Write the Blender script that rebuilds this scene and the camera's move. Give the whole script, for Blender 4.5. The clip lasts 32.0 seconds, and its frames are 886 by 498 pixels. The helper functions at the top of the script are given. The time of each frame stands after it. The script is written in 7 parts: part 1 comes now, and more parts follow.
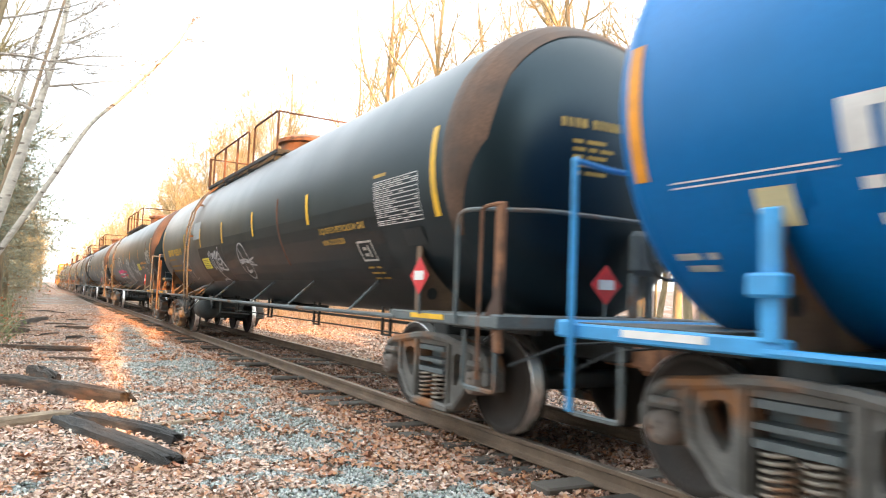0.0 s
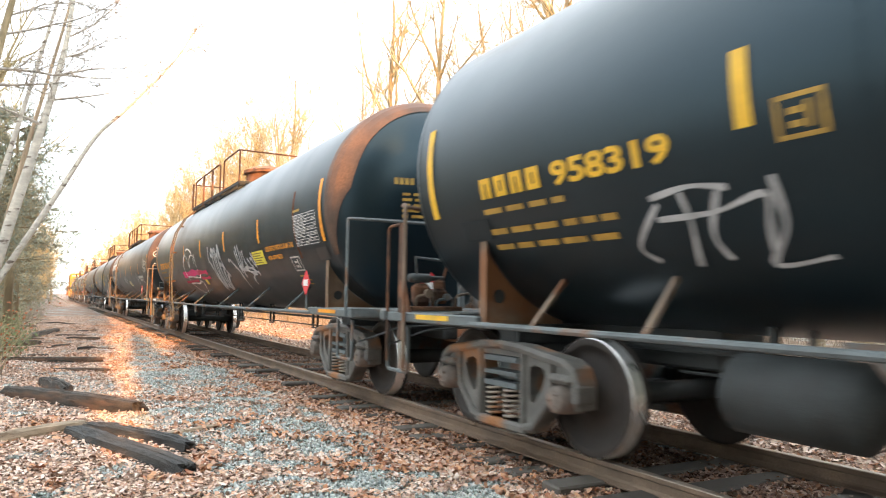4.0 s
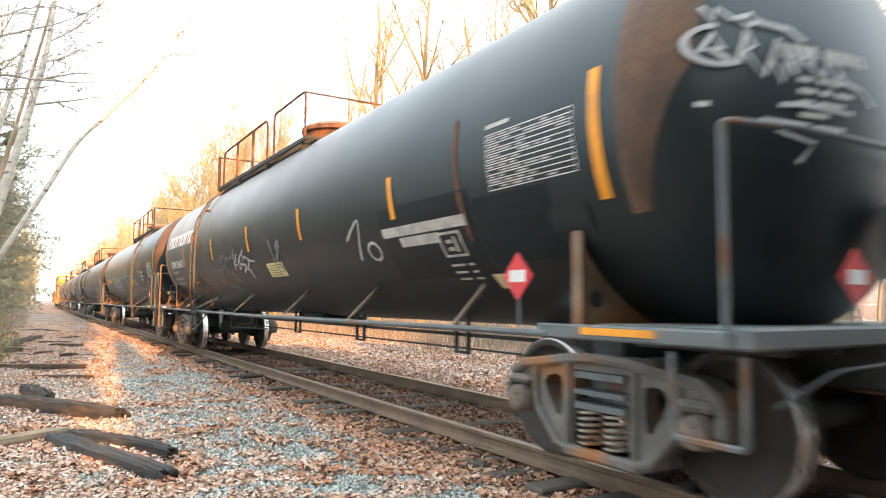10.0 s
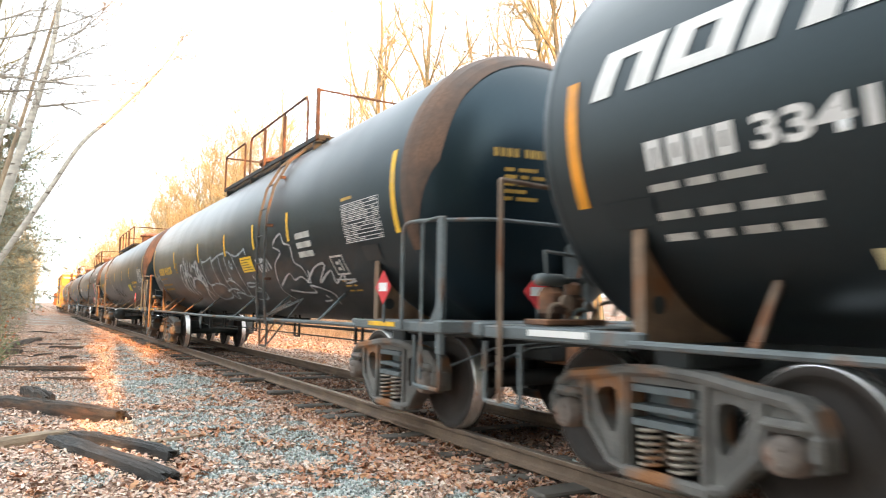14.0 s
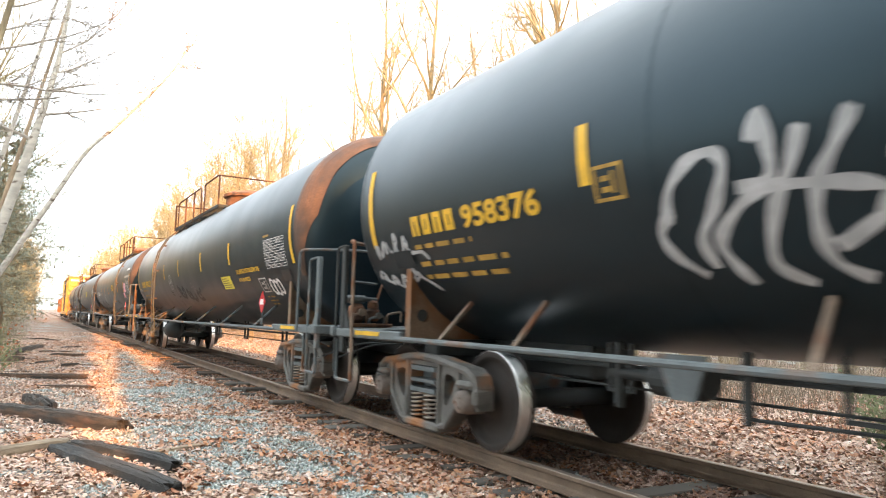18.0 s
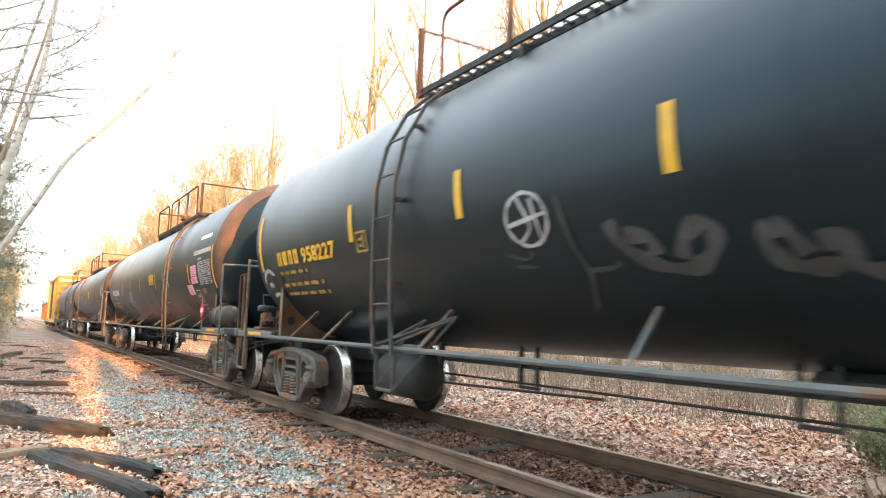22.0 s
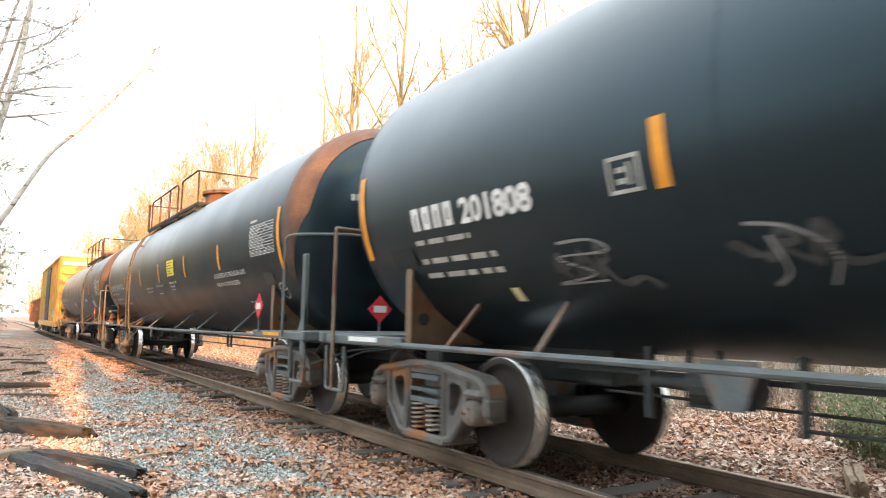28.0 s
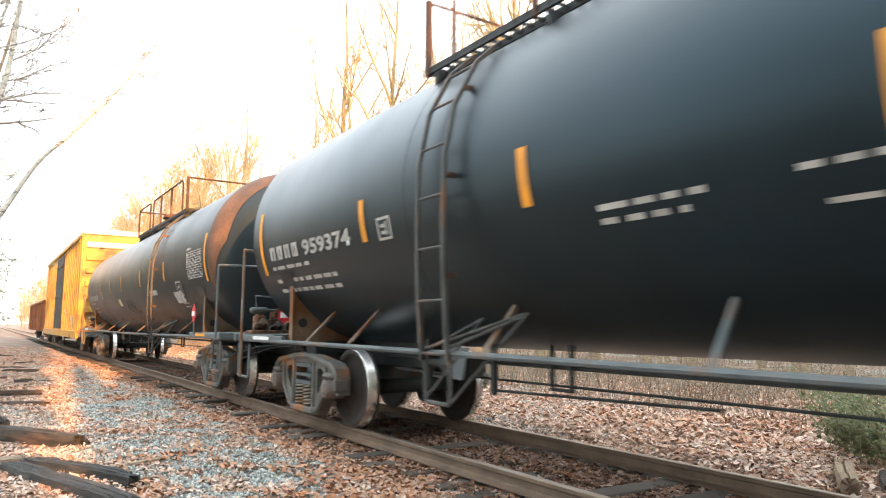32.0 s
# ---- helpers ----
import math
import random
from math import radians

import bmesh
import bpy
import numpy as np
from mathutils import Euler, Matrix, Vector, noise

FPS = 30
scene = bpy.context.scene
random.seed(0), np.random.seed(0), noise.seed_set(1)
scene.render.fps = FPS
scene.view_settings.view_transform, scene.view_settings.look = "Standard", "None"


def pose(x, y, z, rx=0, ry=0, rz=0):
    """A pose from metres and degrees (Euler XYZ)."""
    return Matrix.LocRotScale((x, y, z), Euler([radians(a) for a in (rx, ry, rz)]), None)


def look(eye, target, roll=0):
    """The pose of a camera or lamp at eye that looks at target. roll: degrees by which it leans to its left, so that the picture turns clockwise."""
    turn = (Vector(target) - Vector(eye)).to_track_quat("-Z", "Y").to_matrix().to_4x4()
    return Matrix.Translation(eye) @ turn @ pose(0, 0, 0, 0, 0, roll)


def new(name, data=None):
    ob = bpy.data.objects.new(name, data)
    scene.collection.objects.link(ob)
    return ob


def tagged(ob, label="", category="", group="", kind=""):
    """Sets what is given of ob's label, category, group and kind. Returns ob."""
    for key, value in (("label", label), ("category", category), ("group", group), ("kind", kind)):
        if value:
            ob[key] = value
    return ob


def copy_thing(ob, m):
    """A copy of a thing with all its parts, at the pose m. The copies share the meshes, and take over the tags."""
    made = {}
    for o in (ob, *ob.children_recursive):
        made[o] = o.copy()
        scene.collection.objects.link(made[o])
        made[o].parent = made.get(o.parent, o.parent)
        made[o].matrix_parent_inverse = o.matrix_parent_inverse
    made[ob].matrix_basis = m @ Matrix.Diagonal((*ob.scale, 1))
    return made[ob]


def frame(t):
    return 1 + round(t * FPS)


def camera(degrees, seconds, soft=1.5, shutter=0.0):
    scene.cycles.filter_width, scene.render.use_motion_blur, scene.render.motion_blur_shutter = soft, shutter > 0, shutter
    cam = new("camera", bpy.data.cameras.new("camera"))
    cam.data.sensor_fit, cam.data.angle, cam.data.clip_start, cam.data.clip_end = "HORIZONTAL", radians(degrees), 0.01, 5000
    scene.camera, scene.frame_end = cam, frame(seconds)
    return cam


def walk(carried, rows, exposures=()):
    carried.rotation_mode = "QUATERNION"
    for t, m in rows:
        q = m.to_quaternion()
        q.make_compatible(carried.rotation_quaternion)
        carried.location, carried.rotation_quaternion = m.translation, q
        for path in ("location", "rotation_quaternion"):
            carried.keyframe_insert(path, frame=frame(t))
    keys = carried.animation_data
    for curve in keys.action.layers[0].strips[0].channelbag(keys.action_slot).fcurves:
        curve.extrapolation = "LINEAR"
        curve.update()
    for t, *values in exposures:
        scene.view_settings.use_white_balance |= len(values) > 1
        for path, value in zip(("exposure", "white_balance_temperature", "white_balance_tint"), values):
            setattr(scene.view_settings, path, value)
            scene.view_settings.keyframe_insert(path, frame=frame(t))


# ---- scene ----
cam = camera(66.33, 32.0, soft=1.1, shutter=0.5)
PATH = [
    (0, (0.006, 0.052, 1.360), (1.019, 1.771, 1.502), 2.31),
    (0.5, (-0.002, 0.045, 1.356), (1.015, 1.761, 1.496), 2.19),
    (1, (0.000, 0.037, 1.354), (1.015, 1.755, 1.490), 2.10),
    (1.5, (0.005, 0.033, 1.352), (1.014, 1.755, 1.483), 1.83),
    (2, (0.017, 0.031, 1.387), (1.019, 1.757, 1.511), 1.36),
    (2.5, (0.012, 0.035, 1.361), (1.006, 1.765, 1.497), 1.12),
    (3, (0.007, 0.030, 1.372), (0.996, 1.762, 1.513), 0.92),
    (3.5, (0.008, 0.028, 1.368), (1.000, 1.758, 1.511), 0.80),
    (5.5, (0.009, 0.017, 1.350), (1.015, 1.738, 1.506), 1.14),
    (6, (0.009, 0.011, 1.357), (1.018, 1.731, 1.512), 1.05),
    (6.5, (0.012, 0.004, 1.363), (1.023, 1.724, 1.511), 0.83),
    (7, (0.019, 0.024, 1.354), (1.032, 1.742, 1.501), 0.65),
    (7.5, (0.030, 0.010, 1.368), (1.043, 1.729, 1.512), 0.47),
    (8, (0.037, 0.008, 1.366), (1.049, 1.727, 1.513), 0.39),
    (8.5, (0.034, 0.015, 1.354), (1.050, 1.731, 1.507), 0.38),
    (9, (0.044, 0.006, 1.352), (1.062, 1.721, 1.504), 0.10),
    (9.5, (0.035, 0.002, 1.357), (1.058, 1.714, 1.508), 0.22),
    (10, (0.038, -0.005, 1.358), (1.064, 1.705, 1.516), 0.42),
    (10.5, (0.038, -0.002, 1.353), (1.068, 1.705, 1.512), 0.48),
    (11, (0.034, -0.006, 1.354), (1.062, 1.702, 1.512), 0.53),
    (11.5, (0.032, -0.005, 1.358), (1.058, 1.705, 1.517), 0.57),
    (12, (0.019, -0.001, 1.362), (1.047, 1.708, 1.519), 0.74),
    (12.5, (0.015, -0.003, 1.363), (1.041, 1.706, 1.520), 0.95),
    (13, (0.015, 0.007, 1.353), (1.038, 1.718, 1.515), 0.87),
    (13.5, (0.013, 0.007, 1.346), (1.038, 1.717, 1.510), 0.65),
    (14, (0.009, 0.008, 1.347), (1.034, 1.716, 1.522), 0.90),
    (14.5, (-0.000, 0.016, 1.350), (1.016, 1.730, 1.517), 1.17),
    (16.5, (-0.007, 0.008, 1.360), (1.005, 1.723, 1.551), 1.32),
    (17, (-0.007, 0.008, 1.363), (1.014, 1.717, 1.558), 1.46),
    (17.5, (-0.013, 0.006, 1.359), (1.008, 1.714, 1.565), 1.42),
    (18, (-0.021, 0.007, 1.363), (0.998, 1.715, 1.567), 1.40),
    (18.5, (-0.024, 0.004, 1.361), (0.998, 1.711, 1.569), 1.58),
    (19, (-0.030, 0.013, 1.354), (0.992, 1.719, 1.564), 1.64),
    (19.5, (-0.029, 0.010, 1.358), (0.997, 1.714, 1.569), 1.64),
    (20, (-0.027, 0.004, 1.358), (1.006, 1.703, 1.573), 1.65),
    (20.5, (-0.033, -0.003, 1.356), (1.006, 1.693, 1.568), 1.63),
    (21, (-0.028, -0.004, 1.358), (1.012, 1.691, 1.572), 1.57),
    (21.5, (-0.025, -0.000, 1.353), (1.019, 1.690, 1.576), 1.69),
    (22, (-0.027, 0.001, 1.348), (1.025, 1.686, 1.580), 1.74),
    (22.5, (-0.025, -0.007, 1.355), (1.031, 1.677, 1.577), 1.50),
    (23, (-0.028, -0.017, 1.357), (1.031, 1.666, 1.578), 1.40),
    (23.5, (-0.026, -0.014, 1.356), (1.038, 1.665, 1.573), 1.26),
    (24, (-0.016, -0.016, 1.356), (1.055, 1.659, 1.573), 1.24),
    (24.5, (-0.002, -0.019, 1.361), (1.076, 1.652, 1.577), 1.26),
    (25, (-0.000, -0.011, 1.345), (1.081, 1.658, 1.563), 1.03),
    (25.5, (-0.003, -0.019, 1.352), (1.081, 1.649, 1.557), 0.80),
    (27.5, (-0.016, -0.026, 1.348), (1.079, 1.632, 1.569), 1.06),
    (28, (-0.017, -0.030, 1.353), (1.073, 1.633, 1.572), 0.94),
    (28.5, (-0.020, -0.028, 1.357), (1.069, 1.635, 1.575), 0.88),
    (29, (-0.017, -0.027, 1.362), (1.077, 1.633, 1.580), 0.73),
    (29.5, (-0.011, -0.025, 1.359), (1.087, 1.632, 1.576), 0.48),
    (30, (-0.013, -0.032, 1.355), (1.087, 1.624, 1.574), 0.38),
    (30.5, (-0.009, -0.044, 1.353), (1.090, 1.612, 1.570), 0.21),
    (31, (-0.008, -0.047, 1.356), (1.092, 1.610, 1.573), 0.24),
    (31.5, (-0.001, -0.042, 1.348), (1.102, 1.612, 1.572), 0.23),
    (32, (-0.010, -0.052, 1.360), (1.095, 1.599, 1.585), 0.26),
]
walk(cam, [(t, look(eye, target, roll)) for t, eye, target, roll in PATH], exposures=[(0.0, 2.16, 6500, 10), (32.0, 2.16, 6500, 10)])

# metres that the train has rolled at each whole second
TRAVEL = [0.00, 4.07, 8.08, 11.90, 15.72, 19.70, 23.72, 27.71, 31.74, 35.87, 40.03, 44.20, 48.30, 52.17, 55.93, 59.61, 63.31, 67.13, 71.00, 74.86, 78.75, 82.73, 86.73, 90.65, 94.52, 98.28, 102.05, 105.97, 109.90, 113.69, 117.47, 121.34, 125.24]
TRACK_X = 4.495          # centre line of the track
RAIL_TOP = 0.15
SUN_TO = (math.sin(radians(3.9)), math.cos(radians(3.9)))   # the way the sunlight goes over the ground
SUN_HEIGHT = 17.0

# ---------------------------------------------------------------- light
world = bpy.data.worlds.new("World")
scene.world = world
world.use_nodes = True
wn = world.node_tree.nodes
sky = wn.new("ShaderNodeTexSky")
sky.sky_type = "NISHITA"
sky.sun_disc = False
sky.sun_elevation = radians(SUN_HEIGHT)
sky.sun_rotation = math.atan2(-SUN_TO[0], -SUN_TO[1])
sky.air_density, sky.dust_density, sky.ozone_density = 1.0, 2.0, 1.0
wn["Background"].inputs["Strength"].default_value = 0.27
haze = wn.new("ShaderNodeMix")              # thin bright haze over the clear sky
haze.data_type = "RGBA"
haze.inputs["Factor"].default_value = 0.75
haze.inputs[7].default_value = (3.85, 4.0, 3.95, 1)
world.node_tree.links.new(sky.outputs["Color"], haze.inputs[6])
height = wn.new("ShaderNodeSeparateXYZ")    # a veiled sky is brightest overhead and palest at the skyline
veil = wn.new("ShaderNodeMapRange")
veil.inputs["To Min"].default_value, veil.inputs["To Max"].default_value = 0.6, 0.95
spread = wn.new("ShaderNodeVectorMath")
spread.operation = "SCALE"
world.node_tree.links.new(wn.new("ShaderNodeTexCoord").outputs["Generated"], height.inputs["Vector"])
world.node_tree.links.new(height.outputs["Z"], veil.inputs["Value"])
world.node_tree.links.new(haze.outputs[2], spread.inputs[0])
world.node_tree.links.new(veil.outputs["Result"], spread.inputs["Scale"])
world.node_tree.links.new(spread.outputs["Vector"], wn["Background"].inputs["Color"])

sun_data = bpy.data.lights.new("sun", "SUN")
sun_data.energy = 2.7
sun_data.angle = radians(0.6)
sun_data.color = (1.0, 0.44, 0.12)
sun = new("sun", sun_data)
sun.matrix_world = look((0, 0, 30), (SUN_TO[0] * 30, SUN_TO[1] * 30, 30 - 30 * math.tan(radians(SUN_HEIGHT))))


# ---------------------------------------------------------------- materials
def material(name, base, rough=0.7, metal=0.0, var=0.25, scale=6.0, fine=60.0, bump=0.15, tint=None, tint_scale=1.2,
             tint_cut=(0.5, 0.62), spec=0.5, dust=None, dust_amount=0.0, stretch=(1, 1, 1), sheen=(1, 1, 1), uneven=0.12, lacquer=0.0, powder=0.0):
    """A painted, rusted or natural surface: base colour broken up at two scales, a second colour in patches, and fine relief."""
    m = bpy.data.materials.new(name)
    m.use_nodes = True
    nt = m.node_tree
    n, link = nt.nodes, nt.links.new
    b = n["Principled BSDF"]
    b.inputs["Roughness"].default_value = rough
    b.inputs["Metallic"].default_value = metal
    b.inputs["Specular IOR Level"].default_value = spec
    b.inputs["Specular Tint"].default_value = (*sheen, 1)      # colour of the lacquer's gloss
    tc = n.new("ShaderNodeTexCoord")
    mp = n.new("ShaderNodeMapping")
    mp.inputs["Scale"].default_value = stretch
    link(tc.outputs["Object"], mp.inputs["Vector"])

    def noise_tex(s, detail=4.0):
        x = n.new("ShaderNodeTexNoise")
        x.inputs["Scale"].default_value = s
        x.inputs["Detail"].default_value = detail
        link(mp.outputs["Vector"], x.inputs["Vector"])
        return x

    def ramp(src, lo, hi, a=0.0, z=1.0):
        x = n.new("ShaderNodeMapRange")
        x.inputs["From Min"].default_value, x.inputs["From Max"].default_value = lo, hi
        x.inputs["To Min"].default_value, x.inputs["To Max"].default_value = a, z
        link(src, x.inputs["Value"])
        return x.outputs["Result"]

    def mix(fac, a, c, mode="MIX"):
        x = n.new("ShaderNodeMix")
        x.data_type, x.blend_type = "RGBA", mode
        if isinstance(fac, float):
            x.inputs["Factor"].default_value = fac
        else:
            link(fac, x.inputs["Factor"])
        for sock, v in ((x.inputs[6], a), (x.inputs[7], c)):
            if isinstance(v, tuple):
                sock.default_value = (*v, 1)
            else:
                link(v, sock)
        return x.outputs[2]

    coarse, grain = noise_tex(scale), noise_tex(fine, 6.0)
    lo, hi = tuple(c * (1 - var) for c in base), tuple(min(1, c * (1 + var)) for c in base)
    col = mix(ramp(coarse.outputs["Fac"], 0.35, 0.65), lo, hi)
    col = mix(ramp(grain.outputs["Fac"], 0.35, 0.65, 0.0, 0.5), col, lo)
    if tint:
        t = noise_tex(tint_scale, 8.0)
        col = mix(ramp(t.outputs["Fac"], *tint_cut), col, tint)
    if dust:
        t = noise_tex(scale * 0.6, 5.0)
        col = mix(ramp(t.outputs["Fac"], 0.35, 0.7, 0.0, dust_amount), col, dust)
    link(col, b.inputs["Base Color"])
    link(ramp(coarse.outputs["Fac"], 0.3, 0.7, max(0, rough - uneven), min(1, rough + uneven)), b.inputs["Roughness"])
    if powder:                                                 # fine dust that shows at a slant
        b.inputs["Sheen Weight"].default_value = powder
        b.inputs["Sheen Roughness"].default_value = 0.3
        b.inputs["Sheen Tint"].default_value = (0.8, 0.92, 1.0, 1)
    if lacquer:
        lw = n.new("ShaderNodeLayerWeight")
        lw.inputs["Blend"].default_value = 0.5
        link(ramp(lw.outputs["Facing"], 0.6, 0.9, spec, lacquer), b.inputs["Specular IOR Level"])
    if bump:
        bp = n.new("ShaderNodeBump")
        bp.inputs["Strength"].default_value = bump
        bp.inputs["Distance"].default_value = 0.02
        link(grain.outputs["Fac"], bp.inputs["Height"])
        link(bp.outputs["Normal"], b.inputs["Normal"])
    return m


def random_material(name, colours, rough=0.8, bump=0.0, per="island"):
    """Each loose piece takes its own colour from the row."""
    m = bpy.data.materials.new(name)
    m.use_nodes = True
    nt = m.node_tree
    n, link = nt.nodes, nt.links.new
    b = n["Principled BSDF"]
    b.inputs["Roughness"].default_value = rough
    b.inputs["Specular IOR Level"].default_value = 0.25
    if per == "island":
        src = n.new("ShaderNodeNewGeometry").outputs["Random Per Island"]
    else:
        src = n.new("ShaderNodeObjectInfo").outputs["Random"]
    r = n.new("ShaderNodeValToRGB")
    e = r.color_ramp.elements
    while len(e) < len(colours):
        e.new(0.5)
    for i, c in enumerate(colours):
        e[i].position = i / max(1, len(colours) - 1)
        e[i].color = (*c, 1)
    link(src, r.inputs["Fac"])
    x = n.new("ShaderNodeTexNoise")
    x.inputs["Scale"].default_value = 40
    tc = n.new("ShaderNodeTexCoord")
    link(tc.outputs["Object"], x.inputs["Vector"])
    mx = n.new("ShaderNodeMix")
    mx.data_type, mx.blend_type = "RGBA", "MULTIPLY"
    mx.inputs["Factor"].default_value = 0.25
    link(r.outputs["Color"], mx.inputs[6])
    link(x.outputs["Color"], mx.inputs[7])
    link(mx.outputs[2], b.inputs["Base Color"])
    return m


TANK_BLACK = material("tank_black", (0.005, 0.0105, 0.0145), rough=0.36, uneven=0.03, var=0.25, stretch=(1, 1.2, 0.75), scale=0.9, fine=25, bump=0.015, dust=(0.016, 0.023, 0.027), dust_amount=0.35, spec=0.48, lacquer=0.55, powder=0.02, sheen=(0.56, 0.83, 1.0))
TANK_DUSTY = material("tank_dusty", (0.009, 0.013, 0.0155), rough=0.4, uneven=0.04, var=0.3, scale=0.8, fine=25, bump=0.015, dust=(0.03, 0.036, 0.039), dust_amount=0.4, spec=0.5, lacquer=0.6, powder=0.03, sheen=(0.7, 0.9, 1.0))
TANK_BLUE = material("tank_blue", (0.0, 0.14, 0.42), rough=0.4, sheen=(0.35, 0.75, 1.0), var=0.15, scale=0.9, fine=25, bump=0.02)
BLUE_STEEL = material("blue_steel", (0.05, 0.34, 0.72), rough=0.5, var=0.15, scale=4, fine=40, bump=0.05)
RUST = material("rust", (0.25, 0.12, 0.065), rough=0.85, var=0.4, scale=3, fine=50, bump=0.2, tint=(0.08, 0.05, 0.04), tint_scale=2.5)
DARK_RUST = material("dark_rust", (0.075, 0.042, 0.028), rough=0.85, var=0.4, scale=4, fine=50, bump=0.15, tint=(0.18, 0.08, 0.04), tint_scale=3.0)
STEEL_GREY = material("steel_grey", (0.12, 0.145, 0.155), rough=0.65, var=0.35, scale=3, fine=40, bump=0.1, tint=(0.17, 0.09, 0.05), tint_scale=3.0, tint_cut=(0.55, 0.7))
# orange patches: mottled rust, strengthened to stand in for low-sun flecks
CAST_STEEL = material("cast_steel", (0.15, 0.148, 0.14), rough=0.75, var=0.35, scale=4, fine=60, bump=0.2, tint=(0.3, 0.14, 0.06), tint_scale=2.4, tint_cut=(0.5, 0.66))
BLACK_STEEL = material("black_steel", (0.03, 0.036, 0.038), rough=0.7, var=0.4, scale=4, fine=60, bump=0.15)
WHEEL_FACE = material("wheel_face", (0.036, 0.03, 0.027), rough=0.7, var=0.3, scale=5, fine=60, bump=0.1)
BRIGHT_STEEL = material("bright_steel", (0.7, 0.7, 0.7), rough=0.3, metal=1.0, var=0.15, scale=8, fine=80, bump=0.05)
RAIL_SIDE = material("rail_side", (0.17, 0.12, 0.085), rough=0.8, var=0.3, scale=3, fine=60, bump=0.2)
RAIL_HEAD = material("rail_head", (0.3, 0.25, 0.2), rough=0.42, metal=0.7, var=0.2, scale=3, fine=80, bump=0.05)
YELLOW = material("yellow_paint", (0.75, 0.45, 0.03), rough=0.5, var=0.2, scale=5, fine=60, bump=0.02)
ORANGE = material("orange_paint", (0.78, 0.32, 0.02), rough=0.5, var=0.2, scale=5, fine=60, bump=0.02)
WHITE = material("white_paint", (0.75, 0.76, 0.76), rough=0.55, var=0.12, scale=6, fine=60, bump=0.02)
PALE_SPRAY = material("pale_blue_spray", (0.34, 0.42, 0.46), rough=0.6, var=0.3, scale=3, fine=40, bump=0.0)
SPRAY = material("spray_paint", (0.42, 0.44, 0.46), rough=0.6, var=0.25, scale=5, fine=40, bump=0.0)
BRACKET = material("faded_rust", (0.22, 0.165, 0.125), rough=0.8, var=0.3, scale=4, fine=50, bump=0.1, tint=(0.18, 0.08, 0.04), tint_scale=2.5)
SADDLE = material("faded_primer", (0.21, 0.145, 0.1), rough=0.8, var=0.35, scale=3, fine=50, bump=0.1, tint=(0.2, 0.09, 0.04), tint_scale=1.6)
SPRING = material("spring_steel", (0.3, 0.265, 0.225), rough=0.7, var=0.3, scale=8, fine=60, bump=0.1, tint=(0.28, 0.14, 0.07), tint_scale=4.0, tint_cut=(0.56, 0.7))
RIM_RUST = material("rim_rust", (0.108, 0.062, 0.04), rough=0.7, var=0.45, scale=2.2, fine=40, bump=0.1, tint=(0.05, 0.034, 0.026), tint_scale=2.0, tint_cut=(0.48, 0.66))
LADDER_STEEL = material("ladder_steel", (0.075, 0.08, 0.08), rough=0.65, var=0.35, scale=4, fine=40, bump=0.1, tint=(0.16, 0.08, 0.045), tint_scale=2.0, tint_cut=(0.55, 0.7))
DIRTY_STEEL = material("dirty_steel", (0.055, 0.058, 0.056), rough=0.6, var=0.4, scale=3, fine=40, bump=0.1, tint=(0.22, 0.22, 0.2), tint_scale=5.0, tint_cut=(0.58, 0.66), dust=(0.12, 0.07, 0.04), dust_amount=0.5)
BEARING = material("bearing_rust", (0.19, 0.16, 0.14), rough=0.75, var=0.35, scale=6, fine=60, bump=0.15, tint=(0.22, 0.11, 0.07), tint_scale=5.0, tint_cut=(0.54, 0.7))
NOTE_INK = material("olive_ink", (0.2, 0.17, 0.05), rough=0.6, var=0.1, scale=6, fine=60, bump=0.0)


from mathutils.geometry import tessellate_polygon


# ---------------------------------------------------------------- mesh tools
def mesh_of(name, verts, faces, mats, smooth=False, index=None):
    me = bpy.data.meshes.new(name)
    me.from_pydata([tuple(v) for v in verts], [], [tuple(f) for f in faces])
    for m in mats if isinstance(mats, (list, tuple)) else [mats]:
        me.materials.append(m)
    if index is not None:
        me.polygons.foreach_set("material_index", index)
    if smooth:
        me.polygons.foreach_set("use_smooth", [True] * len(me.polygons))
    me.update()
    return me


